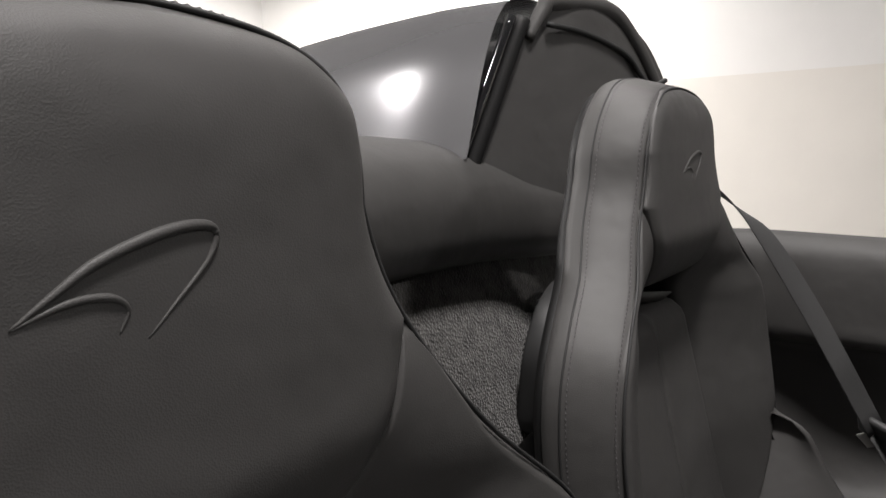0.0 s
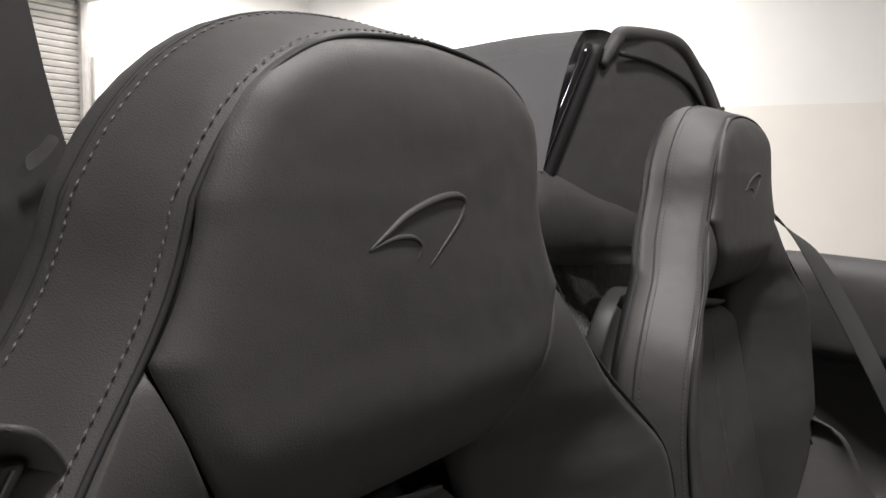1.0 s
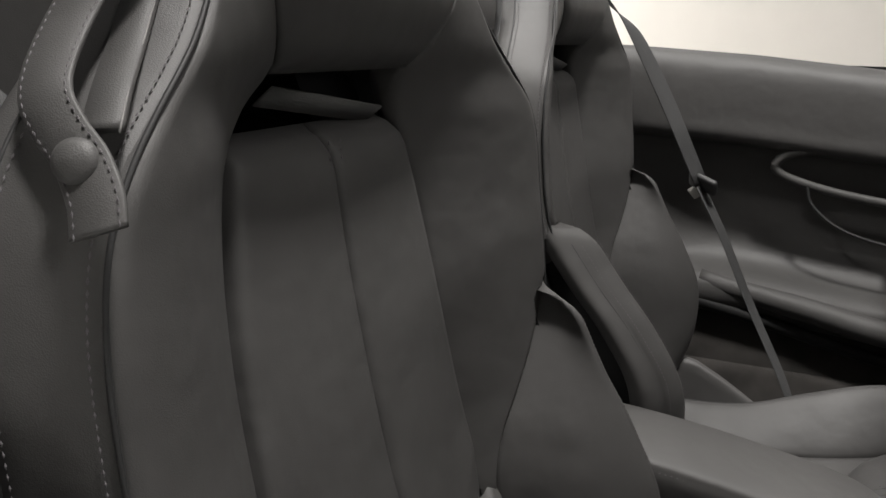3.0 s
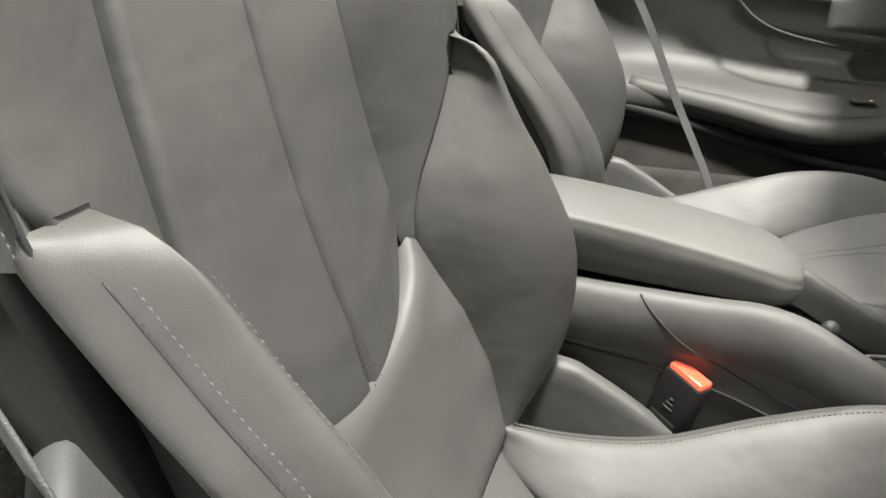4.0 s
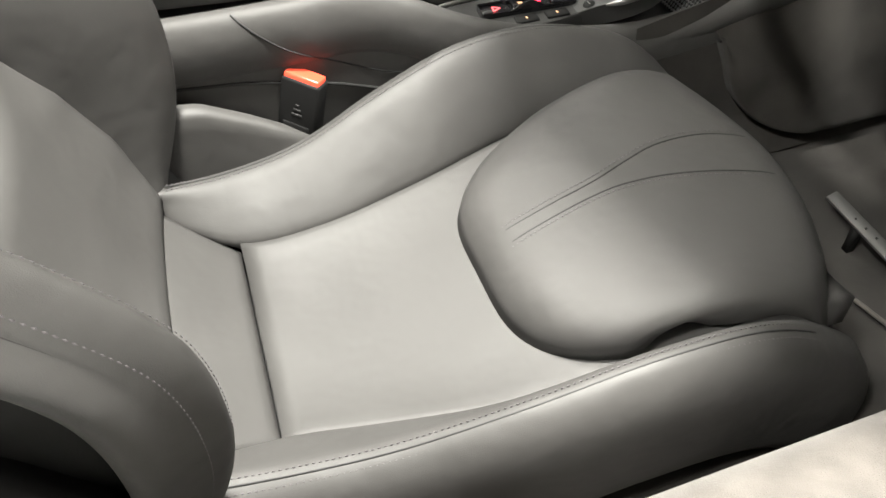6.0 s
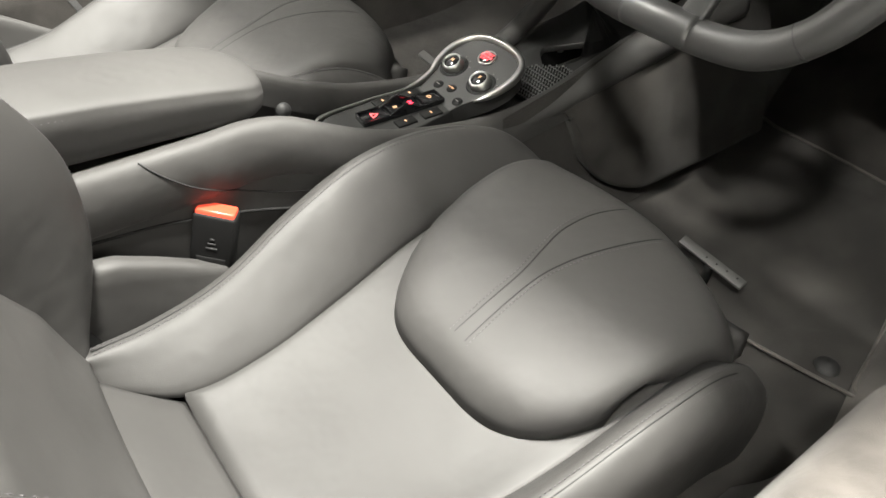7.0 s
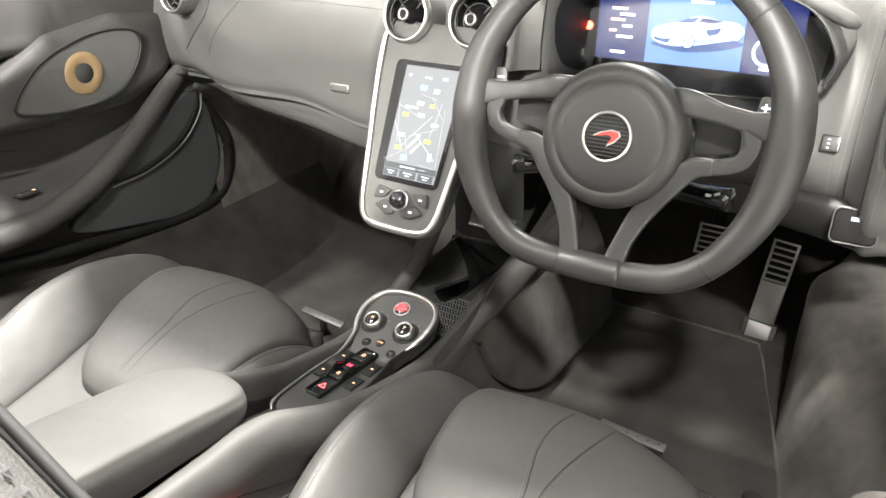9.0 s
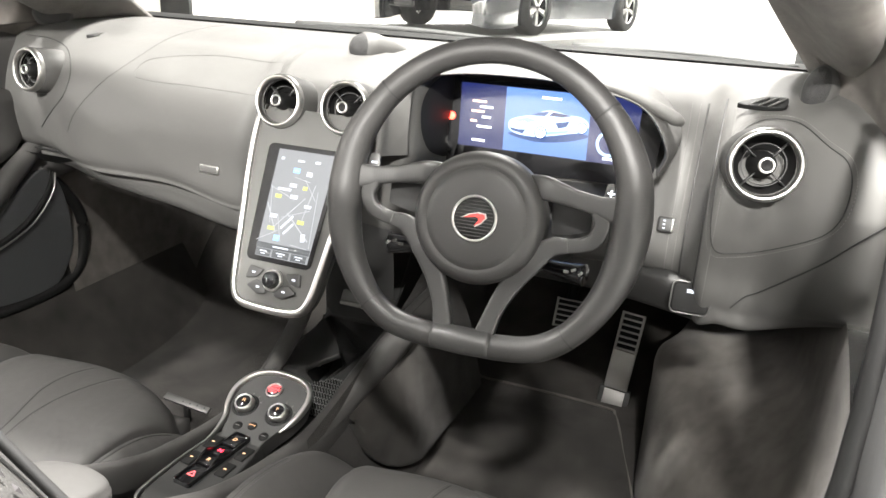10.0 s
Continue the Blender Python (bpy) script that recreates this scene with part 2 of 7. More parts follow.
def plate(outline, depth, m, bevel=0.0, hole=None, seg=2):
    """A flat slab of the given outline in the xy plane of m, its face up at z = 0; hole is an inner outline for a frame."""
    bm = bmesh.new()
    if hole is None:
        top = [bm.verts.new((x, y, 0)) for x, y in outline]
        f = bm.faces.new(top)
        bm.normal_update()
        if f.normal.z < 0:
            f.normal_flip()
        ext = bmesh.ops.extrude_face_region(bm, geom=[f])
        bmesh.ops.translate(bm, vec=(0, 0, -depth), verts=[v for v in ext["geom"] if isinstance(v, bmesh.types.BMVert)])
    else:
        n = len(outline)
        rings = [[bm.verts.new((x, y, z)) for x, y in line] for line, z in ((outline, 0), (hole, 0), (hole, -depth), (outline, -depth))]
        for a in range(4):
            for k in range(n):
                q = (k + 1) % n
                bm.faces.new((rings[a][k], rings[a][q], rings[(a + 1) % 4][q], rings[(a + 1) % 4][k]))
    fixed(bm)
    if bevel:
        edges = [e for e in bm.edges if len(e.link_faces) == 2 and e.calc_face_angle(0) > 0.6]
        bmesh.ops.bevel(bm, geom=edges, offset=bevel, segments=seg, profile=0.5, affect="EDGES")
    return turned(bm, m)


def rounded(points, r, n=6):
    """An outline with its corners rounded."""
    out, k = [], len(points)
    rs = [r] * k if np.isscalar(r) else r
    for i in range(k):
        a, b, c = (Vector(points[j % k]) for j in (i - 1, i, i + 1))
        p, q = b + (a - b).normalized() * rs[i], b + (c - b).normalized() * rs[i]
        for j in range(n + 1):
            f = j / n
            out.append(tuple(p * (1 - f) ** 2 + b * 2 * f * (1 - f) + q * f**2))
    return out


def shrunk(outline, d):
    o = np.array(outline, float)
    e = np.roll(o, -1, 0) - np.roll(o, 1, 0)
    nn = np.stack([-e[:, 1], e[:, 0]], 1)
    nn /= np.linalg.norm(nn, axis=1)[:, None] + 1e-9
    area = np.sum(o[:, 0] * np.roll(o[:, 1], -1) - np.roll(o[:, 0], -1) * o[:, 1])
    return [tuple(v) for v in (o + nn * d * (1 if area > 0 else -1))]


def stitch_row(path, step=0.0055, size=0.0013, lift=(0, 0, 0), bm=None):
    """A row of thread loops along a polyline."""
    path = np.array(path, float) + np.array(lift)
    seg = np.linalg.norm(np.diff(path, axis=0), axis=1)
    run = np.r_[0, np.cumsum(seg)]
    bm = bm or bmesh.new()
    for s in np.arange(step / 2, run[-1], step):
        c = np.array([np.interp(s, run, path[:, k]) for k in range(3)])
        e = np.array([np.interp(min(s + step * 0.3, run[-1]), run, path[:, k]) for k in range(3)])
        d = e - c
        l = np.linalg.norm(d)
        if l < 1e-6:
            continue
        d /= l
        a = np.cross(d, (0.3, 0.2, 0.9))
        a /= np.linalg.norm(a)
        b = np.cross(d, a)
        h = step * 0.36
        tips = [bm.verts.new(c - d * h), bm.verts.new(c + d * h)]
        mid = [bm.verts.new(c + (a * x + b * y) * size) for x, y in ((1, 0), (0, 1), (-1, 0), (0, -1))]
        for k in range(4):
            bm.faces.new((tips[0], mid[(k + 1) % 4], mid[k]))
            bm.faces.new((tips[1], mid[k], mid[(k + 1) % 4]))
    return bm


def lettering(body, size, m, thick=0.0002):
    """Flat letters of the built-in font, centred on the xy plane of m."""
    data = bpy.data.curves.new("lettering", "FONT")
    data.body, data.size, data.extrude, data.align_x, data.align_y, data.resolution_u = body, size, thick, "CENTER", "CENTER", 2
    ob = new("lettering", data)
    bpy.context.view_layer.update()
    me = bpy.data.meshes.new_from_object(ob)
    bpy.data.objects.remove(ob)
    bm = bmesh.new()
    bm.from_mesh(me)
    bpy.data.meshes.remove(me)
    bpy.data.curves.remove(data)
    return turned(bm, m)


def curve(xs, ys):
    """A smooth function through the given knots."""
    xs, ys = np.array(xs, float), np.array(ys, float)
    fine = np.linspace(0, len(xs) - 1, 300)
    line = smooth_line(np.stack([xs, ys], 1), 300)
    order = np.argsort(line[:, 0])
    return lambda v: np.interp(v, line[order, 0], line[order, 1])


# ---- seats ----
XC = 0.332
half_width = curve([0.25, 0.35, 0.5, 0.62, 0.72, 0.80, 0.84, 0.869, 0.9, 0.92, 0.934, 0.949, 0.966, 0.983, 1.003, 1.022, 1.04, 1.057, 1.074, 1.088, 1.097, 1.103], [0.235, 0.245, 0.252, 0.252, 0.252, 0.248, 0.242, 0.228, 0.195, 0.171, 0.160, 0.149, 0.137, 0.124, 0.112, 0.105, 0.102, 0.098, 0.090, 0.073, 0.052, 0.0])
middle_y = curve([0.22, 0.30, 0.40, 0.50, 0.60, 0.70, 0.80, 0.87, 0.95, 1.1, 1.15], [1.035, 0.985, 0.93, 0.885, 0.85, 0.825, 0.806, 0.798, 0.80, 0.80, 0.80])
edge_y = curve([0.25, 0.4, 0.5, 0.6, 0.69, 0.78, 0.84, 0.87, 0.9, 0.92, 0.934, 0.966, 1.0, 1.05, 1.08, 1.1, 1.12], [1.06, 0.99, 0.945, 0.912, 0.888, 0.875, 0.870, 0.867, 0.860, 0.855, 0.851, 0.843, 0.839, 0.837, 0.836, 0.831, 0.823])
base_y = curve([0.86, 0.885, 0.9, 0.92, 0.948, 0.98, 1.05, 1.08, 1.1, 1.12], [0.805, 0.812, 0.82, 0.836, 0.847, 0.846, 0.842, 0.840, 0.834, 0.824])
ridge_y = curve([0.22, 0.28, 0.35, 0.42, 0.50, 0.57, 0.62, 0.66, 0.685, 0.70], [0.955, 0.99, 1.025, 1.042, 1.038, 1.003, 0.968, 0.943, 0.928, 0.918])
panel_u = curve([0.3, 0.45, 0.5, 0.58, 0.68, 0.78, 0.85, 0.88, 0.904, 0.921, 0.948, 0.966, 0.987, 1.0], [0.152, 0.151, 0.149, 0.141, 0.128, 0.116, 0.100, 0.086, 0.080, 0.090, 0.106, 0.114, 0.123, 0.128])
seam_u = curve([0.22, 0.305, 0.40, 0.506, 0.56, 0.60, 0.65, 0.69, 0.71], [0.15, 0.154, 0.158, 0.160, 0.173, 0.193, 0.222, 0.242, 0.248])
low_edge = lambda u: 0.445 + 1.6 * np.abs(u) ** 2 + 7 * np.abs(u) ** 3


def ease(v):
    v = np.clip(v, 0, 1)
    return v * v * (3 - 2 * v)


def wing_y(u, w):
    """The backrest's face beside the centre panel: it rises to the outer edge and, above, to the headrest's level."""
    cw = panel_u(w)
    f = np.clip((np.abs(u) - cw) / np.maximum(half_width(w) - cw, 0.02), 0, 1.1)
    top = ease((w - 0.858) / 0.05)
    inner = middle_y(w) * (1 - top) + (base_y(w) - 0.004) * top
    return inner + (edge_y(w) - inner) * (1 - (1 - np.minimum(f, 1)) ** (1 + 0.8 * (1 - top)))


def pad_y(u, w):
    """The headrest's swelling face."""
    wide = half_width(np.maximum(w, 0.985))
    return base_y(w) + 0.006 * (1 - np.clip(np.abs(u) / wide, 0, 1) ** 2.4) * ease((1.108 - w) / 0.05)


def rim_line(n=121):
    """Points (u, w) along the outline of the upper back, evenly spaced."""
    w = np.r_[np.linspace(0.63, 1.082, 180), np.linspace(1.0825, 1.1028, 80)]
    u = half_width(w)
    line = np.vstack([np.stack([u, w], 1), np.stack([-u, w], 1)[::-1]])
    run = np.r_[0, np.cumsum(np.linalg.norm(np.diff(line, axis=0), axis=1))]
    s = np.linspace(0, run[-1], n)
    out = np.stack([np.interp(s, run, line[:, 0]), np.interp(s, run, line[:, 1])], 1)
    for _ in range(6):
        out[1:-1] = (out[:-2] + 2 * out[1:-1] + out[2:]) / 4
    return out


def leaned(bm):
    """The upper back sits turned a few degrees towards the door."""
    for v in bm.verts:
        lean = float(ease((v.co.z - 0.5) / 0.25))
        v.co.y -= 0.085 * (v.co.x - XC) * lean
        v.co.x -= 0.003 * lean + 0.3 * max(0.0, v.co.z - 1.035)
    return bm


def build_seat():
    seat = thing("bucket_seat", (XC, 1.2, 0.13), "dark grey leather bucket seat with integral headrest and stitched seams", "seat", "seats in the car")
    at = lambda u, y, w: (XC + u, y, w)
    piece = lambda name, bm, *rest, **more: part(name, leaned(bm), *rest, **more)
    line = rim_line()
    lu, lw = line[:, 0], line[:, 1]
    fy = edge_y(lw) + 0.001
    # outward direction of the outline
    tang = np.gradient(line, axis=0)
    out = np.stack([tang[:, 1], -tang[:, 0]], 1)
    out /= np.linalg.norm(out, axis=1)[:, None] + 1e-9
    prof = [(0.004, -0.009), (0.0, -0.003), (0.002, 0.0), (0.008, 0.0035), (0.02, 0.0075), (0.034, 0.0115), (0.045, 0.014), (0.049, 0.0143), (0.056, 0.0142), (0.062, 0.012), (0.066, 0.006)]
    out *= ease((lw - 0.63) / 0.06)[:, None]
    P = np.array([[at(lu[i] + out[i, 0] * o, fy[i] - d, lw[i] + out[i, 1] * o) for d, o in prof] for i in range(len(lu)) if lw[i] > 0.672])
    piece("side_band", fixed(sheet(P)), LEATHER, seat)
    # hard shell behind
    rear = [(0.060, 0.004), (0.064, 0.009), (0.074, 0.003), (0.086, -0.03), (0.092, -0.075)]
    Q = np.array([[at((lu[i] + out[i, 0] * o) if k < 3 else lu[i] * (0.8 if k == 3 else 0.25), fy[i] - d, (lw[i] + out[i, 1] * o) if k < 3 else lw[i] - (0.02 if k == 3 else 0.05)) for k, (d, o) in enumerate(rear)] for i in range(len(lu))])
    piece("seat_shell", fixed(sheet(Q)), SHELL, seat, "dark moulded seat shell")
    ws = np.linspace(0.2, 0.72, 14)
    S = []
    for w in ws:
        h, y = float(half_width(w)), float(ridge_y(min(w, 0.7)))
        S.append([at(h - 0.03, y - 0.045, w), at(h - 0.026, y - 0.10, w), at(h * 0.9, y - 0.2 + 0.02, w), at(0, y - 0.235, w), at(-h * 0.9, y - 0.18, w), at(-h + 0.026, y - 0.10, w), at(-h + 0.03, y - 0.045, w)])
    piece("lower_shell", fixed(loft(S, 24, 40)), SHELL, seat, "dark moulded seat shell")
    # headrest pad
    dense = np.r_[np.linspace(0.985, 1.08, 120), np.linspace(1.0805, 1.1028, 120)]
    rim = np.vstack([np.stack([half_width(dense), dense], 1), np.stack([panel_u(np.linspace(0.902, 0.985, 80)), np.linspace(0.902, 0.985, 80)], 1), np.stack([np.linspace(0, 0.08, 40), np.full(40, 0.902)], 1)])

    def head(a, b):
        w = 0.902 + (1.1002 - 0.902) * b
        u = (2 * a - 1) * np.where(w < 0.985, panel_u(w), half_width(w)) * 0.995
        far = np.sqrt(((np.stack([np.abs(u), w], -1)[..., None, :] - rim) ** 2).sum(-1)).min(-1)
        return XC + u, pad_y(u, w) - 0.003 + 0.006 * (1 - (1 - np.clip(far / 0.016, 0, 1)) ** 2.6), w

    piece("headrest_pad", pad(head, 56, 72, 0.0, 0.07, 0.008), LEATHER, seat, "smooth leather headrest pad with an embossed swoosh mark")

    # wings beside the centre panel
    for side in (1, -1):

        def wing(a, b, side=side):
            w = 0.5 + (0.984 - 0.5) * b
            inner = panel_u(w)
            outer = np.maximum(np.where(w < 0.70, seam_u(w), half_width(w) - 0.001), inner + 0.003)
            u = inner + (outer - inner) * a
            return XC + side * u, wing_y(u, w), w

        piece("wing_panel", pad(wing, 28, 60, 0.005, 0.06, 0.03, power=2.6), LEATHER, seat)

        def bolster(a, b, side=side):
            over = 0.92 * (1 - np.sqrt(1 - np.clip((b - 0.94) / 0.06, 0, 1) ** 2 * 0.999))
            w = 0.25 + (0.694 - 0.25) * b
            ui, uo = seam_u(w), half_width(w)
            yi = wing_y(ui, w)
            ry = ridge_y(np.minimum(w, 0.685))
            k = np.stack
            shut = lambda y: yi + (y - yi) * (1 - over)
            inner = k([ui, yi - 0.004, w])
            c1 = k([ui + (uo - 0.032 - ui) * 0.3, shut(yi + (ry - yi) * 0.62), w])
            c2 = k([uo - 0.032, shut(ry), w])
            c3 = k([uo - 0.010, shut(ry - 0.026), w])
            c4 = k([uo + 0.001, shut(ry - 0.043), w])
            c5 = k([uo - 0.010, shut(ry - 0.060), w - 0.002])
            pts = [inner, c1, c2, c3, c4, c5]
            t = a * 5
            i = np.clip(t.astype(int), 0, 4)
            f = t - i
            q = np.stack([2 * pts[0] - pts[1], *pts, 2 * pts[5] - pts[4]])
            pick = lambda j: np.take_along_axis(q, np.broadcast_to((i + 1 + j)[None, None], (1, *q.shape[1:])), 0)[0]
            A, B, C, D = pick(-1), pick(0), pick(1), pick(2)
            r = 0.5 * (2 * B + (C - A) * f + (2 * A - 5 * B + 4 * C - D) * f**2 + (3 * B - A - 3 * C + D) * f**3)
            return XC + side * r[0], r[1], r[2]

        piece("back_bolster", pad(bolster, 44, 64, 0.003, 0.04, 0.003), LEATHER, seat)

    # lower back and centre panel
    def lumbar(a, b):
        u = (2 * a - 1) * 0.168
        lo = 0.298
        w = lo + (np.minimum(low_edge(u), 0.60) + 0.012 - lo) * b
        s = (2 * a - 1) ** 2
        return XC + u * (1 - 0.06 * (1 - b)), middle_y(w) + 0.004 + 0.03 * s * np.clip((0.54 - w) / 0.1, 0, 1) * np.clip((w - 0.28) / 0.1, 0, 1), w

    piece("lower_back_pad", pad(lumbar, 36, 26, 0.008, 0.12, 0.03), LEATHER, seat)
    for side in (1, -1):

        def centre(a, b, side=side):
            lo = low_edge(a * 0.166) - 0.004
            w = lo + (0.866 - lo) * b
            u = a * (panel_u(w) - 0.002)
            over = np.clip((b - 0.93) / 0.07, 0, 1)
            return XC + side * u, middle_y(w) + 0.010 * np.clip(b * 6, 0, 1) - 0.02 * over**2, w

        piece("centre_panel", pad(centre, 24, 44, 0.005, 0.05, 0.05), LEATHER, seat)

    def core(a, b):
        w = 0.27 + (1.095 - 0.27) * b
        u = (2 * a - 1) * np.maximum(half_width(w) - 0.004, 0.01)
        y = wing_y(u, w) - 0.022
        slot = np.exp(-(((w - 0.881) / 0.02) ** 4)) * np.exp(-((u / 0.1) ** 6))
        return XC + u, y - 0.06 * slot, w

    piece("backrest_core", pad(core, 30, 80, 0.0, 0.05, 0.01), BLACK, seat)

    # cushion: base, rear strip, side bolsters, thigh pad
    inner_u = curve([0.98, 1.06, 1.15, 1.25, 1.35, 1.45, 1.55, 1.62], [0.150, 0.100, 0.102, 0.124, 0.142, 0.146, 0.144, 0.140])
    ridge_u = curve([0.98, 1.06, 1.15, 1.25, 1.35, 1.45, 1.55, 1.62], [0.165, 0.168, 0.182, 0.210, 0.222, 0.218, 0.205, 0.19])
    ridge_z = curve([0.98, 1.06, 1.15, 1.25, 1.35, 1.45, 1.55, 1.62], [0.305, 0.300, 0.306, 0.332, 0.360, 0.366, 0.34, 0.28])
    low_ridge_z = curve([0.98, 1.06, 1.15, 1.25, 1.35, 1.45, 1.55, 1.62], [0.305, 0.300, 0.306, 0.332, 0.352, 0.338, 0.270, 0.19])
    wide_u = curve([0.98, 1.06, 1.15, 1.25, 1.35, 1.45, 1.55, 1.62], [0.152, 0.140, 0.155, 0.176, 0.187, 0.191, 0.193, 0.190])
    wide_ridge_u = curve([0.98, 1.06, 1.15, 1.25, 1.35, 1.45, 1.55, 1.62], [0.190, 0.200, 0.212, 0.226, 0.233, 0.232, 0.225, 0.21])
    base_z = curve([0.98, 1.06, 1.2, 1.3, 1.4, 1.5, 1.6], [0.275, 0.248, 0.243, 0.25, 0.27, 0.285, 0.27])
    rear_pad = lambda u: 1.277 + 170 * (u - 0.03) ** 4

    def base(a, b):
        y = 1.06 + 0.52 * b
        u = -inner_u(y) - 0.004 + (inner_u(y) + wide_u(y) + 0.008) * a
        s = (2 * a - 1) ** 2
        return XC + u, y, base_z(y) + 0.014 * s**2 + 0.028 * np.clip((y - 1.2) / 0.1, 0, 1) * (1 - s) * 0.5

    piece("cushion_base", pad(base, 30, 30, 0.003, 0.05, 0.03, face=(0, 0, 1)), LEATHER, seat)

    def strip(a, b):
        u = -0.152 + 0.051 * b + (0.306 - 0.063 * b) * a
        y = 0.978 + 0.08 * b
        return XC + u, y, 0.302 - 0.052 * b**0.8

    piece("rear_strip", pad(strip, 30, 14, 0.006, 0.12, 0.03, face=(0, 0, 1)), LEATHER, seat)
    for side in (1, -1):

        def side_bolster(a, b, side=side):
            y = 0.985 + (1.62 - 0.985) * b
            ui, ur, rz = (wide_u if side > 0 else inner_u)(y), (wide_ridge_u if side > 0 else ridge_u)(y), (low_ridge_z if side > 0 else ridge_z)(y)
            zi = np.minimum(base_z(y) + 0.01, rz - 0.012)
            pts = [np.stack([ui, zi]), np.stack([ui + (ur - ui) * 0.5, zi + (rz - zi) * 0.62]), np.stack([ur - 0.004, rz]), np.stack([ur + 0.019, rz - 0.018]), np.stack([ur + 0.026, rz - 0.07]), np.stack([ur + 0.022, rz - 0.15])]
            t = a * 5
            i = np.clip(t.astype(int), 0, 4)
            f = t - i
            q = np.stack([2 * pts[0] - pts[1], *pts, 2 * pts[5] - pts[4]])
            pick = lambda j: np.take_along_axis(q, np.broadcast_to((i + 1 + j)[None, None], (1, *q.shape[1:])), 0)[0]
            A, B, C, D = pick(-1), pick(0), pick(1), pick(2)
            r = 0.5 * (2 * B + (C - A) * f + (2 * A - 5 * B + 4 * C - D) * f**2 + (3 * B - A - 3 * C + D) * f**3)
            return XC + side * r[0], y, r[1]

        piece("cushion_bolster", pad(side_bolster, 30, 46, 0.004, 0.06, 0.02, face=(0, 0, 1)), LEATHER, seat)

    thigh_z = curve([0.0, 0.03, 0.07, 0.14, 0.3, 0.55, 0.8, 0.92, 1.0], [0.258, 0.276, 0.291, 0.304, 0.322, 0.337, 0.327, 0.293, 0.235])
    def thigh(a, b):
        u0 = -0.15 + 0.332 * a
        u = u0 + (0.004 * (1 - a) + 0.036 * a) * b
        y0 = rear_pad(u0)
        y1 = 1.645 - 2.2 * u**2
        y = y0 + (y1 - y0) * b
        return XC + u, y, thigh_z(b) + 0.02 * np.clip((np.abs(2 * a - 1) - 0.6) / 0.4, 0, 1) ** 2 * np.clip(1 - b, 0, 1) - 0.010 * np.clip((np.abs(2 * a - 1) - 0.6) / 0.4, 0, 1) ** 2 * np.clip((b - 0.35) / 0.65, 0, 1) - 0.022 * np.clip((a - 0.86) / 0.14, 0, 1) ** 2 * b - 0.022 * np.clip((0.08 - a) / 0.08, 0, 1) ** 2

    piece("thigh_pad", pad(thigh, 44, 36, 0.008, 0.07, 0.03, face=(0, 0, 1)), LEATHER, seat)
    run = lambda u, lift: [at(u(b), float(rear_pad(u(b))) + (1.645 - 2.2 * u(b) ** 2 - float(rear_pad(u(b)))) * b, float(thigh_z(b)) + lift) for b in np.linspace(0.06, 0.96, 50)]
    seam_a = curve([0.0, 0.2, 0.34, 0.44, 0.55, 0.68, 0.82, 0.96], [0.020, 0.018, 0.014, 0.006, -0.003, -0.004, 0.004, 0.008])
    seam_b = curve([0.0, 0.2, 0.36, 0.46, 0.58, 0.75, 0.88, 0.96], [0.038, 0.034, 0.031, 0.036, 0.046, 0.060, 0.067, 0.068])
    for line in (seam_a, seam_b):
        piece("thigh_seam", tube(run(lambda b: float(line(b)), 0.0076), 0.0013, 70, 6), SEAM, seat)

    def apron(a, b):
        u = (2 * a - 1) * (0.165 - 0.02 * b)
        return XC + u, 1.635 - 1.2 * u**2 - 0.03 * b, 0.25 - 0.1 * b

    piece("front_apron", pad(apron, 24, 10, 0.005, 0.1, 0.02), LEATHER, seat)
    piece("seat_pan", box(XC - 0.2, XC + 0.2, 1.0, 1.58, 0.13, 0.22, 0.02), BLACK, seat)

    def side_flap(a, b):
        low, high = 0.255, np.interp(a, [0, 0.35, 0.6, 1], [0.365, 0.355, 0.33, 0.285])
        return XC - 0.216 + 0.012 * (1 - b), 0.99 + 0.19 * a, low + (high - low) * b

    piece("side_flap", pad(side_flap, 20, 14, 0.004, 0.2, 0.02, face=(1, 0, 0.3)), LEATHER, seat)

    # seams and stitching
    st = bmesh.new()
    for back, o in ((0.0046, 0.0030), (0.041, 0.0136)):
        stitch_row([at(lu[i] + out[i, 0] * o, fy[i] - back, lw[i] + out[i, 1] * o) for i in range(len(lu)) if lw[i] > 0.672], 0.0046, 0.0006, bm=st)
    for u in (-0.007, 0.007):
        w = np.linspace(0.46, 0.86, 60)
        stitch_row([at(u, float(middle_y(x)) + 0.0140, x) for x in w], 0.0055, 0.0006, bm=st)
    for side in (1, -1):
        w = np.linspace(0.28, 0.672, 60)
        for du, dy in ((-0.034, 0.001), (-0.0100, -0.0145)):
            stitch_row([at(side * (float(half_width(x)) + du), float(ridge_y(x)) + dy + 0.0025, x + 0.002) for x in w], 0.0046, 0.0006 if du > -0.02 else 0.0005, bm=st)
        piece("bolster_seam", tube([at(side * (float(half_width(x)) - 0.009), float(ridge_y(x)) - 0.0245, x + 0.002) for x in np.linspace(0.3, 0.672, 30)], 0.0009, 60, 6), SEAM, seat)
        y = np.linspace(1.0, 1.5, 70)
        top, crest = (low_ridge_z, wide_ridge_u) if side > 0 else (ridge_z, ridge_u)
        stitch_row([at(side * (float(crest(v)) - 0.006), v, float(top(v)) + 0.0042) for v in y], 0.005, 0.0008, bm=st)
        stitch_row([at(side * (float(crest(v)) + 0.006), v, float(top(v)) + 0.0012) for v in y], 0.005, 0.0008, bm=st)
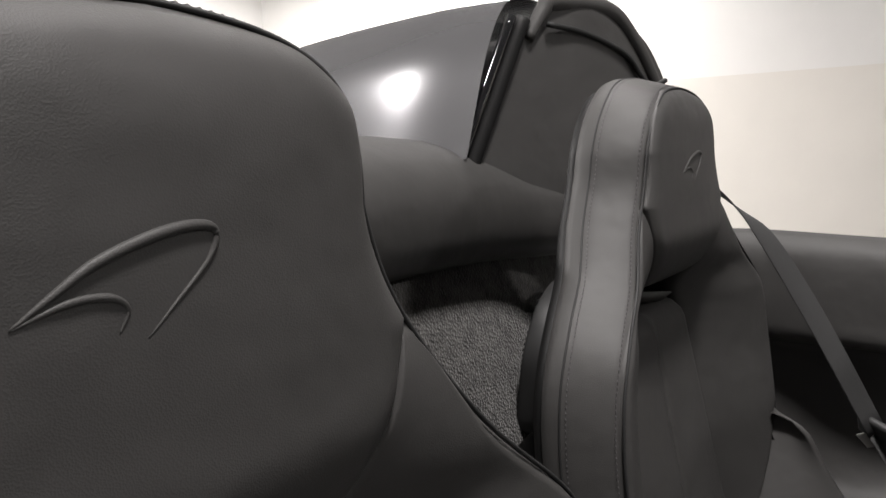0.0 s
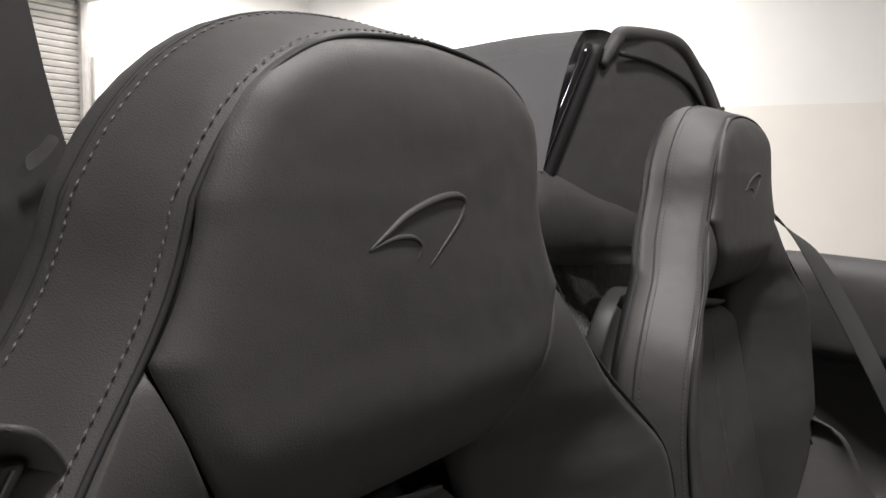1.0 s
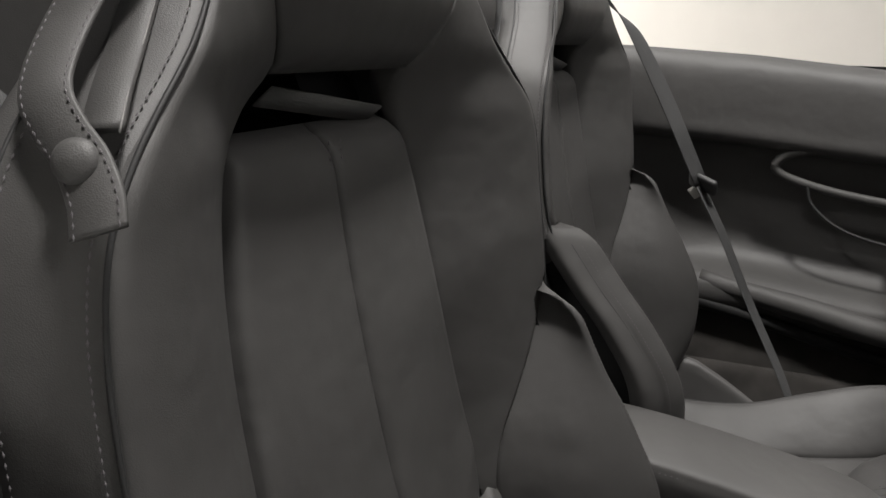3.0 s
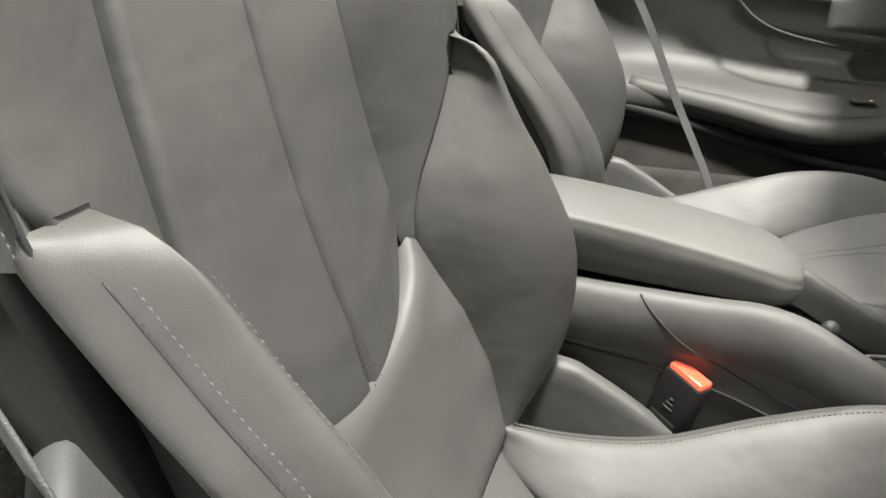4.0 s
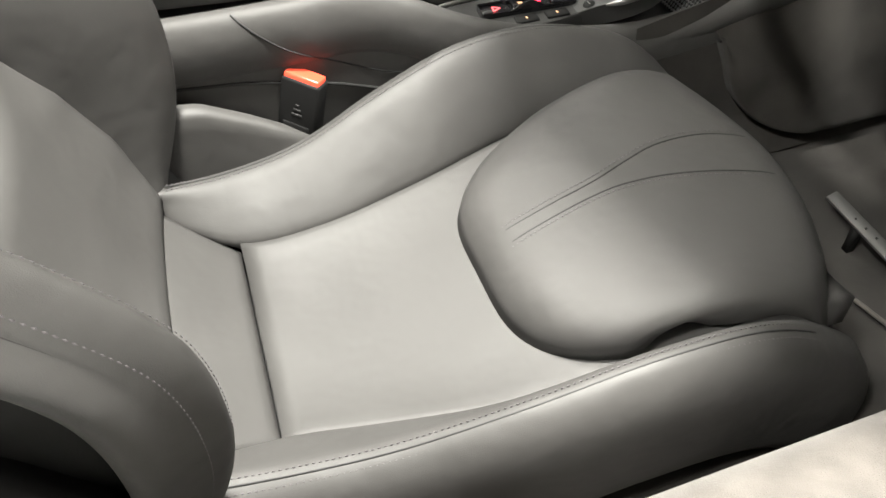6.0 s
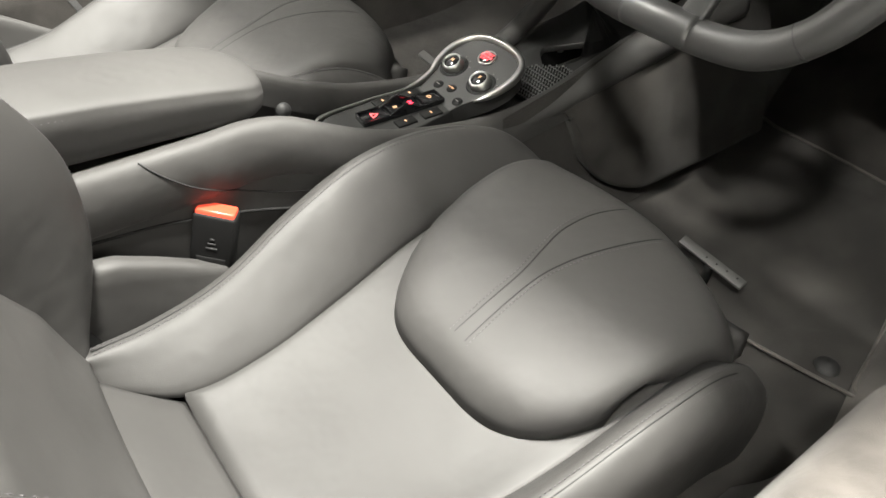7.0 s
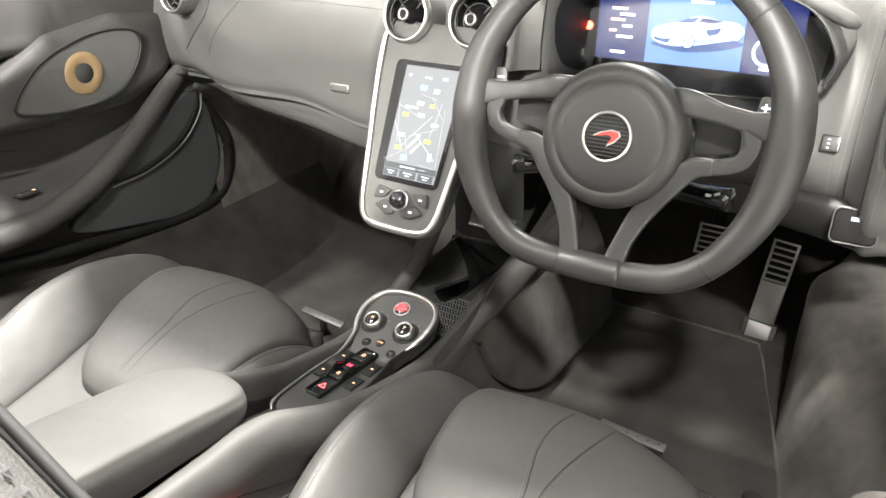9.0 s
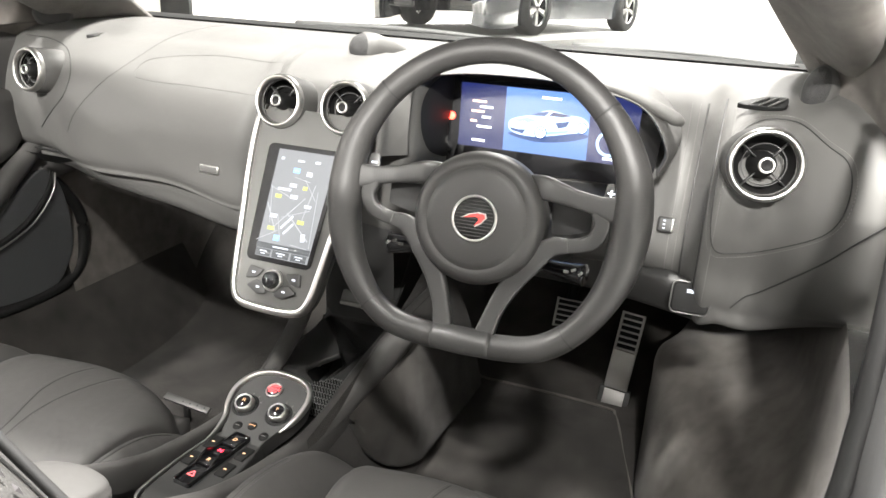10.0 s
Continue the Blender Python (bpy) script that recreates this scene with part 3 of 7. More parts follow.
        piece("cushion_seam", tube([at(side * float(crest(v)), v, float(top(v)) + 0.0036) for v in np.linspace(1.0, 1.5, 40)], 0.0009, 80, 6), SEAM, seat)
    stitch_row(run(lambda b: float(seam_a(b)) - 0.0055, 0.0088), 0.005, 0.0007, bm=st)
    stitch_row(run(lambda b: float(seam_b(b)) + 0.0055, 0.0088), 0.005, 0.0007, bm=st)
    piece("stitching", st, SEAT_THREAD, seat, "tonal grey thread stitches", kind="stuff", smooth=False)
    piece("front_seam", tube([at(lu[i], fy[i] + 0.001, lw[i]) for i in range(len(lu)) if lw[i] > 0.672], 0.0013, 240, 6), SEAM, seat)
    piece("rear_seam", tube([at(lu[i] + out[i, 0] * 0.0139, fy[i] - 0.046, lw[i] + out[i, 1] * 0.0139) for i in range(len(lu)) if lw[i] > 0.672], 0.0011, 240, 6), SEAM, seat)
    piece("webbing_strip", turned(box(-0.075, 0.055, -0.009, 0.009, -0.0008, 0.0008), pose(XC + 0.0, 0.799, 0.879, 42, -9, 0)), STRAP, seat)
    # embossed mark on the headrest
    arc = [(0.038, 1.0145), (0.027, 1.0212), (0.0147, 1.028), (-0.0034, 1.0335), (-0.016, 1.0348), (-0.0225, 1.0325), (-0.019, 1.0245), (-0.007, 1.014), (0.003, 1.0055)]
    low = [(0.038, 1.0145), (0.024, 1.0185), (0.013, 1.0183), (0.008, 1.0145), (0.011, 1.0085)]
    for row, radii in ((arc, [0.0004, 0.0012, 0.0017, 0.0019, 0.0018, 0.0013, 0.0009, 0.0006, 0.0003]), (low, [0.0004, 0.0012, 0.0013, 0.0008, 0.0003])):
        piece("embossed_mark", tube([at(u, float(pad_y(u, w)) + 0.0029, w) for u, w in row], radii, 48, 8), LEATHER, seat)
    return seat


driver_seat = build_seat()
copy_thing(driver_seat, pose(XC - 0.657, 1.208, 0.146))


# ---- showroom ----
def structure(name, bm, mat, smooth=False):
    me = bpy.data.meshes.new(name)
    bm.normal_update()
    bm.to_mesh(me)
    bm.free()
    if smooth:
        me.polygons.foreach_set("use_smooth", [True] * len(me.polygons))
    me.materials.append(mat)
    return tagged(new(name, me), kind="structure")


structure("floor", box(-9, 8, -8, 22, -0.2, 0.0), FLOOR)
structure("ceiling", box(-9, 8, -8, 22, 4.2, 4.4), CEILING)
structure("wall_south", box(-9, 8, -8.2, -8, 0, 4.2), WALL)
structure("wall_west", box(-9.2, -9, -8, 22, 0, 4.2), WALL)
structure("wall_east", box(8, 8.2, -8, 22, 0, 4.2), WALL)
structure("wall_north", box(-9, 8, 22, 22.2, 0, 4.2), WALL)


# ---- cabin: floor, tunnel, console ----
SATIN_DARK = material("woven_rubber", (0.10, 0.10, 0.10), 0.35, bump=0.2, scale=900)


def cabin_part(name, bm, mat, parent, label="", smooth=True, kind=""):
    return part(name, bm, mat, parent, label, kind, smooth)


body = thing("sports_car", (0, 1.2, 0), "open-top sports car body, grey paint, dark grey leather and carpet cabin", "car")

# carpeted floor pan with tunnel, sills and footwell
P = []
for y, zf in [(0.6, 0.13), (1.2, 0.12), (1.7, 0.105), (2.1, 0.11), (2.32, 0.17), (2.5, 0.34), (2.56, 0.6)]:
    P.append([(-0.80, y, 0.40), (-0.775, y, 0.30), (-0.74, y, zf + 0.02), (-0.66, y, zf), (-0.3, y, zf), (-0.13, y, zf + 0.005), (-0.1, y, zf + 0.03), (-0.09, y, 0.24 if y < 2.4 else 0.5), (0.09, y, 0.24 if y < 2.4 else 0.5), (0.1, y, zf + 0.03), (0.13, y, zf + 0.005), (0.3, y, zf), (0.66, y, zf), (0.74, y, zf + 0.02), (0.775, y, 0.30), (0.80, y, 0.40)])
cabin_part("floor_pan", fixed(loft(P, 50, 120)), CARPET, body, "dark carpeted floor pan")

console = thing("centre_console", (0, 1.45, 0.24), "dark leather centre console with armrest and switch panel", "console")
# armrest with rounded nose
A = []
for y, w, zt, zb in [(0.94, 0.060, 0.516, 0.448), (1.0, 0.062, 0.513, 0.446), (1.08, 0.063, 0.504, 0.440), (1.16, 0.063, 0.491, 0.434), (1.22, 0.062, 0.479, 0.428), (1.252, 0.055, 0.469, 0.427), (1.272, 0.036, 0.459, 0.430), (1.278, 0.008, 0.450, 0.436)]:
    m = (zt + zb) / 2
    A.append([(-w, y, m), (-w * 0.97, y, zt - 0.012), (-w * 0.8, y, zt - 0.002), (0, y, zt + 0.003), (w * 0.8, y, zt - 0.002), (w * 0.97, y, zt - 0.012), (w, y, m), (w * 0.94, y, zb + 0.004), (w * 0.6, y, zb), (-w * 0.6, y, zb), (-w * 0.94, y, zb + 0.004)])
armrest = cabin_part("armrest", fixed(loft(A, 50, 60, True, True)), LEATHER, console, "padded leather armrest")
st = bmesh.new()
for s in (1, -1):
    stitch_row([(s * 0.0605, y, z) for y, z in ((0.95, 0.503), (1.05, 0.496), (1.15, 0.48), (1.23, 0.461))], 0.006, 0.0009, bm=st)
cabin_part("armrest_stitching", st, SEAT_THREAD, armrest, kind="stuff", smooth=False)

# console body: two flowing side rails and a sunk middle
rail_z = curve([0.9, 1.0, 1.1, 1.2, 1.26, 1.32, 1.40, 1.50, 1.62, 1.75, 1.88, 2.0], [0.44, 0.438, 0.436, 0.436, 0.434, 0.405, 0.365, 0.335, 0.318, 0.330, 0.345, 0.345])
rail_x = curve([0.9, 1.0, 1.1, 1.2, 1.26, 1.32, 1.40, 1.50, 1.62, 1.75, 1.88, 2.0], [0.072, 0.073, 0.075, 0.078, 0.079, 0.080, 0.080, 0.080, 0.081, 0.082, 0.082, 0.083])
for s in (1, -1):
    S = []
    for y in np.linspace(0.9, 2.0, 24):
        x, z = float(rail_x(y)), float(rail_z(y))
        S.append([(s * (x - 0.022), y, z - 0.045), (s * (x - 0.019), y, z - 0.006), (s * (x - 0.006), y, z), (s * (x + 0.006), y, z - 0.008), (s * (x + 0.013), y, z - 0.03), (s * (x + 0.012), y, z - 0.06), (s * (x + 0.002), y, z - 0.075)])
    rail_skin = fixed(loft(S, 80, 30))
    sides = [BVHTree.FromBMesh(rail_skin)]
    cabin_part("console_rail", rail_skin, LEATHER, console, "flowing leather console rail")
    S = []
    for y in np.linspace(0.85, 2.05, 14):
        x, z = float(rail_x(min(max(y, 0.9), 2.0))), float(rail_z(min(max(y, 0.9), 2.0)))
        S.append([(s * (x + 0.006), y, z - 0.05), (s * (x + 0.009), y, z - 0.09), (s * (x + 0.012), y, 0.2), (s * (x + 0.02), y, 0.11)])
    side_skin = fixed(loft(S, 40, 16))
    sides.append(BVHTree.FromBMesh(side_skin))
    cabin_part("console_side", side_skin, LEATHER, console)
    for name, line, r in (
        ("trim_line", [(1.112, 0.434), (1.1345, 0.412), (1.166, 0.387), (1.22, 0.359), (1.273, 0.336), (1.36, 0.310), (1.5, 0.282)], 0.0011),
        ("lower_line", [(0.98, 0.370), (1.063, 0.362), (1.121, 0.355), (1.204, 0.336), (1.27, 0.313), (1.4, 0.268)], 0.0022),
    ):
        laid = []
        for y, z in smooth_line(line, 50):
            hits = [hit for tree in sides for hit in [tree.ray_cast(Vector((s * 0.3, y, z)), Vector((-s, 0, 0)))[0]] if hit]
            laid.append((s * (max(abs(h.x) for h in hits) + 0.0002), y, z))
        cabin_part(name, tube(laid, r, 80, 6), SEAM, console)
S = []
for y, z in [(0.9, 0.42), (1.2, 0.42), (1.26, 0.365), (1.32, 0.318), (1.42, 0.300), (1.55, 0.298), (1.68, 0.305), (1.73, 0.262), (1.85, 0.262), (1.9, 0.34), (2.0, 0.42)]:
    S.append([(-0.068, y, z + 0.012), (-0.055, y, z), (0.0, y, z - 0.004), (0.055, y, z), (0.068, y, z + 0.012)])
cabin_part("console_top", fixed(loft(S, 60, 20)), PLASTIC, console, "dark soft plastic console tray")
cabin_part("latch_button", lathe([(0.0, 0.006), (0.008, 0.005), (0.011, 0.0), (0.011, -0.006)], pose(-0.055, 1.335, 0.352, 0, 70, 0), 20), PLASTIC, console, "small dark round button")

# switch pod: a flat tail with the gear buttons and a tilted round head with two knobs
TAIL = pose(0.006, 1.526, 0.334, 1, 0, 0)
HEAD = pose(0.009, 1.539, 0.335, 19, 0, 0)
half = [tuple(v) for v in smooth_line([(0.036, -0.02), (0.0375, 0.0), (0.043, 0.02), (0.053, 0.042), (0.0605, 0.068), (0.061, 0.09), (0.053, 0.112), (0.035, 0.125), (0.012, 0.130)], 40)]
outline = half + [(-x, y) for x, y in half[::-1]]
STARTRED = glow("start_red", (1.0, 0.11, 0.12), 1.0)
N_RED = glow("gear_red", (1.0, 0.03, 0.06), 2.6)
AMBER = glow("amber_mark", (1.0, 0.58, 0.32), 0.5)
pod = cabin_part("switch_pod", plate(outline, 0.03, HEAD, 0.0015), POD_GREY, console, "dark grey switch panel with a silver rim", smooth=False)
tail = rounded([(-0.046, -0.155), (0.038, -0.17), (0.050, -0.06), (0.040, 0.02), (-0.040, 0.02), (-0.045, -0.06)], [0.03, 0.02, 0.02, 0.004, 0.004, 0.02])
cabin_part("pod_tail", plate(tail, 0.035, TAIL, 0.003), POD_GREY, pod, "dark grey tail of the switch panel", smooth=False)
rim = [tuple(TAIL @ Vector((x, y, 0.0))) for x, y in ((-0.036, -0.160), (-0.0455, -0.148), (-0.049, -0.122), (-0.048, -0.06), (-0.042, -0.005))]
rim += [tuple(HEAD @ Vector((x, y, 0.0005))) for x, y in ((-0.0475, 0.026), (-0.058, 0.05), (-0.0645, 0.075), (-0.063, 0.098), (-0.052, 0.119), (-0.03, 0.131), (0.0, 0.1345), (0.03, 0.131), (0.052, 0.119), (0.063, 0.098), (0.0645, 0.075), (0.060, 0.05), (0.051, 0.03))]
cabin_part("silver_rim", tube(rim, [0.0008, 0.0026, 0.0024, 0.0016, 0.0024, 0.0036, 0.0043, 0.0046, 0.0046, 0.0046, 0.0046, 0.0046, 0.0046, 0.0046, 0.0046, 0.0043, 0.0034, 0.0008], 130, 10, flat=1.3, square=True), SATIN, pod, "brushed silver rim open on the driver's side")
for x, text in ((-0.031, "H"), (0.031, "P")):
    at_knob = HEAD @ pose(x, 0.060, 0.0)
    knob = cabin_part("rotary_knob", lathe([(0.0118, 0.0105), (0.0122, 0.0125), (0.0138, 0.0122), (0.0152, 0.009), (0.0158, 0.003), (0.0165, 0.0)], at_knob @ pose(0, 0, 0, 7, 0, 0), 36), SATIN, pod, "silver rotary knob with a dark face")
    cabin_part("knob_face", lathe([(0.0, 0.0118), (0.0105, 0.0116), (0.0122, 0.0105)], at_knob @ pose(0, 0, 0, 7, 0, 0), 28), GLOSS, knob)
    cabin_part("knob_recess", lathe([(0.0165, 0.0006), (0.0205, 0.0016), (0.0218, 0.0)], at_knob, 36), BLACK, knob)
    cabin_part("knob_letter", lettering(text, 0.0075, at_knob @ pose(0, 0.001, 0.0122, 7, 0, 0)), AMBER, knob)
    for k in range(5):
        cabin_part("scale_mark", turned(box(-0.0005, 0.0005, 0.0235, 0.0262, 0.0002, 0.0005), at_knob @ pose(0, 0, 0, 0, 0, 60 - 30 * k)), THREAD, knob)
start = cabin_part("start_button", lathe([(0.0, 0.003), (0.009, 0.003), (0.0115, 0.001), (0.012, -0.002)], HEAD @ pose(-0.002, 0.1005, 0.0015), 28), GLOSS, pod, "dark start button with red lit writing")
cabin_part("button_ring", lathe([(0.0118, 0.0), (0.0122, 0.0022), (0.0138, 0.0022), (0.0144, 0.0)], HEAD @ pose(-0.002, 0.1005, 0.0015), 28), SATIN, start)
for k, word in enumerate(("START", "ENGINE", "STOP")):
    cabin_part("lit_word", lettering(word, 0.0062, HEAD @ pose(-0.002, 0.1062 - 0.0056 * k, 0.0049), 0.0003), STARTRED, start)
for x, y, word in ((-0.019, 0.021, ""), (0.004, 0.0275, "ACTIVE"), (0.032, 0.0155, "")):
    button = cabin_part("round_button", lathe([(0.0, 0.0022), (0.0066, 0.0018), (0.0078, 0.0)], HEAD @ pose(x, y, 0.0004), 24), BLACK, pod, "small black round button")
    if word:
        cabin_part("word", lettering(word, 0.0034, HEAD @ pose(x, y, 0.0028)), AMBER, button)
    else:
        cabin_part("mark", turned(box(-0.0036, 0.0036, -0.0006, 0.0006, 0.0022, 0.0026), HEAD @ pose(x, y, 0.0004)), THREAD, button)
for x, y in ((-0.028, -0.010), (-0.0325, -0.053), (0.0285, -0.056), (0.031, -0.015)):
    b = cabin_part("push_button", turned(box(-0.0085, 0.0085, -0.015, 0.015, -0.004, 0.0028, 0.0012), TAIL @ pose(x, y, 0, 0, 0, -4)), BLACK, pod, "black push button with a small amber mark")
    cabin_part("lit_mark", turned(box(-0.0022, 0.0022, -0.0011, 0.0011, 0.0028, 0.0033), TAIL @ pose(x, y, 0)), AMBER, b)
SLOT = TAIL @ pose(-0.001, -0.042, 0.0, 0, 0, -5)
frame_out = rounded([(-0.015, -0.066), (0.015, -0.066), (0.0155, 0.062), (-0.0145, 0.062)], 0.004, 3)
well = cabin_part("gear_slot", plate(frame_out, 0.012, SLOT @ pose(0, 0, 0.0075), 0.0012, hole=shrunk(frame_out, 0.0024)), GLOSS, pod, "black frame round the gear buttons", smooth=False)
cabin_part("slot_floor", plate(shrunk(frame_out, 0.002), 0.004, SLOT @ pose(0, 0, 0.0012)), BLACK, well, smooth=False)
for y, h, letter in ((-0.044, 0.0185, ""), (-0.011, 0.011, "R"), (0.013, 0.011, "N"), (0.044, 0.015, "D")):
    rise = 0.0015 if not letter else 0.004
    key = cabin_part("gear_button", turned(box(-0.0118, 0.0118, -h, h, -0.003, 0.003, 0.0012), SLOT @ pose(0, y, rise, -4 if letter else 3, 0, 0)), GLOSS, pod, "gloss black gear button with a lit letter" if letter else "gloss black hazard button with a lit red triangle")
    if letter:
        cabin_part("lit_letter", lettering(letter, 0.0098, SLOT @ pose(0, y, rise + 0.0035, -4, 0, 0), 0.0003), N_RED if letter == "N" else AMBER, key)
    else:
        for a in (0, 120, 240):
            cabin_part("lit_mark", turned(box(-0.0055, 0.0055, -0.0008, 0.0008, 0, 0.0005), SLOT @ pose(0.0032 * math.sin(radians(a)), y - 0.0032 * math.cos(radians(a)), rise + 0.0032, 3, 0, a)), STARTRED, key)
for x in (-0.0128, 0.0128):
    cabin_part("rocker_wing", turned(fixed(loft([[(x * k, y, 0.004), (x * k, y, 0.004 + h), (x * k + 0.002, y, 0.004 + h), (x * k + 0.002, y, 0.004)] for y, h, k in ((-0.03, 0.002, 1.0), (-0.008, 0.011, 1.02), (0.0, 0.012, 1.02), (0.02, 0.003, 1.0))], 16, 12, True, True)), SLOT), GLOSS, pod, "raised black wing beside the gear buttons")

# cup holder in front of the pod and the console's two arms up to the screen
TRAY = Matrix.Translation((0, 1.79, 0.334)) @ Matrix.Rotation(radians(13), 4, "X")
edge = rounded([(-0.066, -0.10), (0.066, -0.10), (0.075, 0.14), (-0.072, 0.14)], 0.01)
mouth = rounded([(-0.022, -0.02), (0.014, -0.045), (0.036, -0.014), (0.058, 0.07), (0.04, 0.122), (-0.004, 0.116), (-0.038, 0.05)], [0.012, 0.01, 0.02, 0.02, 0.016, 0.02, 0.024])
cup = cabin_part("cup_holder", plate(edge, 0.012, TRAY, 0.002, hole=mouth), POD_GREY, console, "grey surround of the open cup holder")
cabin_part("well_wall", turned(fixed(loft([[(x * k, y * k, z) for x, y in mouth] for z, k in ((-0.004, 1.02), (-0.012, 1.04), (-0.04, 1.02), (-0.075, 1.0))], 10, 56, True)), TRAY), BLACK, cup)
cabin_part("cup_tab", turned(box(-0.008, 0.008, -0.006, 0.006, -0.03, -0.006, 0.004), TRAY @ pose(-0.028, 0.03, 0, 0, 0, -50)), SATIN, cup, "pale cup grip tab")
cabin_part("cup_tab", turned(box(-0.010, 0.010, -0.006, 0.006, -0.03, -0.008, 0.004), TRAY @ pose(0.03, -0.012, 0, 0, 0, 50)), PLASTIC, cup)
grip_edge = [(-0.02, -0.085), (0.004, -0.054), (0.045, -0.022), (0.064, -0.04), (0.062, -0.118), (0.0, -0.118)]
grip = cabin_part("rubber_grip", plate(grip_edge, 0.004, TRAY @ pose(0, 0, 0.0035), 0.0008), BLACK, console, "woven black rubber grip mat")
weave = bmesh.new()
for i in range(13):
    for j in range(15):
        x, y = 0.0 + 0.0056 * i + 0.0028 * (j % 2), -0.116 + 0.0064 * j
        if y < -0.054 + 0.78 * x and x < 0.062:
            bmesh.ops.create_cube(weave, size=1.0, matrix=TRAY @ pose(x, y, 0.004, 0, 0, 40 if j % 2 else -40) @ Matrix.Diagonal((0.0017, 0.0046, 0.0028, 1)))
cabin_part("weave", weave, SATIN_DARK, grip, smooth=False)
arms = {
    1: ([(0.074, 1.58, 0.288), (0.076, 1.70, 0.302), (0.086, 1.79, 0.330), (0.098, 1.88, 0.358), (0.106, 1.97, 0.378), (0.112, 2.07, 0.39)], [0.016, 0.021, 0.026, 0.029, 0.029, 0.028]),
    -1: ([(-0.074, 1.6, 0.30), (-0.074, 1.72, 0.325), (-0.072, 1.82, 0.385), (-0.070, 1.88, 0.46), (-0.068, 1.9, 0.56)], [0.014, 0.016, 0.017, 0.016, 0.016]),
}
for line, radii in arms.values():
    cabin_part("console_arm", tube(line, radii, 50, 20), LEATHER, console, "rounded leather arm of the console")
    cabin_part("arm_seam", tube([(x * 1.06, y, z + r * 0.985) for (x, y, z), r in zip(line, radii)], 0.0009, 50, 6), SEAM, console)
cabin_part("console_back", fixed(loft([[(-0.07, 1.925, 0.30), (0, 1.93, 0.30), (0.07, 1.925, 0.30)], [(-0.075, 1.93, 0.45), (0, 1.935, 0.45), (0.075, 1.93, 0.45)], [(-0.08, 1.9, 0.62), (0, 1.9, 0.62), (0.08, 1.9, 0.62)]], 14, 10)), PLASTIC, console)
sill_plate = cabin_part("start_plate", turned(box(-0.044, 0.05, -0.013, 0.013, -0.045, 0.004, 0.003), pose(0.025, 1.90, 0.428, 62, 0, 0)), SCREEN_GREY, console, "grey plate below the screen with a silver lip")
cabin_part("silver_lip", turned(box(-0.043, 0.049, -0.0165, -0.0095, -0.02, 0.008, 0.003), pose(0.025, 1.90, 0.428, 62, 0, 0)), SATIN, sill_plate)

# seat belt buckle of the driver
buckle = thing("seat_belt_buckle", (0.11, 1.17, 0.3), "black seat belt buckle with a red release button", "buckle")
BK = Matrix.Translation((0.095, 1.174, 0.358)) @ Matrix.Rotation(radians(-14), 4, "X") @ Matrix.Rotation(radians(51), 4, "Z")
cabin_part("buckle_body", turned(box(-0.024, 0.024, -0.013, 0.013, -0.105, -0.002, 0.004), BK), BLACK, buckle, "black moulded buckle body")
cabin_part("release_button", turned(box(-0.0215, 0.0215, -0.0105, 0.0105, -0.02, 0.003, 0.0025), BK), BUCKLE_GLOW, buckle, "red release button")
for k, w in enumerate((0.005, 0.009, 0.013)):
    cabin_part("press_mark", turned(box(-w / 2, w / 2, -0.0136, -0.0128, -0.034 - 0.006 * k, -0.031 - 0.006 * k), BK), PLASTIC, buckle)
cabin_part("slot_block", turned(box(-0.017, 0.017, -0.0145, -0.011, -0.075, -0.056, 0.002), BK), BLACK, buckle)
cabin_part("buckle_stalk", tube([(0.11, 1.1, 0.2), (0.105, 1.125, 0.235), (0.098, 1.15, 0.27)], 0.012, 12, 8, flat=0.5), BLACK, buckle)


# ---- dashboard ----
dash = thing("dashboard", (0, 2.1, 0.6), "dark grey leather dashboard with round silver-ringed air vents", "dashboard")
PASS = [(2.30, 0.868), (2.2, 0.888), (2.05, 0.887), (1.93, 0.862), (1.85, 0.805), (1.815, 0.735), (1.810, 0.67), (1.818, 0.63), (1.85, 0.613), (2.1, 0.60), (2.3, 0.58)]
PASS_IN = [(2.30, 0.868), (2.2, 0.888), (2.05, 0.887), (1.93, 0.862), (1.85, 0.805), (1.815, 0.735), (1.810, 0.66), (1.816, 0.604), (1.85, 0.588), (2.1, 0.58), (2.3, 0.57)]
MID = [(2.30, 0.868), (2.2, 0.888), (2.05, 0.888), (1.93, 0.872), (1.87, 0.835), (1.86, 0.745), (1.88, 0.67), (1.9, 0.60), (1.94, 0.56), (2.1, 0.55), (2.3, 0.54)]
DRIVE = [(2.30, 0.868), (2.2, 0.888), (2.08, 0.882), (2.03, 0.84), (2.02, 0.77), (1.98, 0.69), (1.96, 0.62), (1.98, 0.565), (2.04, 0.54), (2.15, 0.53), (2.3, 0.52)]
RIGHT = [(2.30, 0.868), (2.2, 0.888), (2.06, 0.888), (1.95, 0.872), (1.865, 0.825), (1.835, 0.755), (1.86, 0.675), (1.905, 0.60), (1.935, 0.535), (1.985, 0.490), (2.3, 0.485)]
RIGHT_A = RIGHT[:2] + [(2.07, 0.885), (2.0, 0.858), (1.90, 0.812), (1.842, 0.75)] + RIGHT[6:]
RIGHT_B = RIGHT[:2] + [(2.065, 0.887), (1.965, 0.868), (1.872, 0.823), (1.836, 0.754)] + RIGHT[6:]
ENDR = [(2.30, 0.868), (2.2, 0.888), (2.02, 0.885), (1.88, 0.865), (1.79, 0.815), (1.75, 0.755), (1.74, 0.68), (1.75, 0.64), (1.785, 0.605), (1.86, 0.58), (2.3, 0.54)]
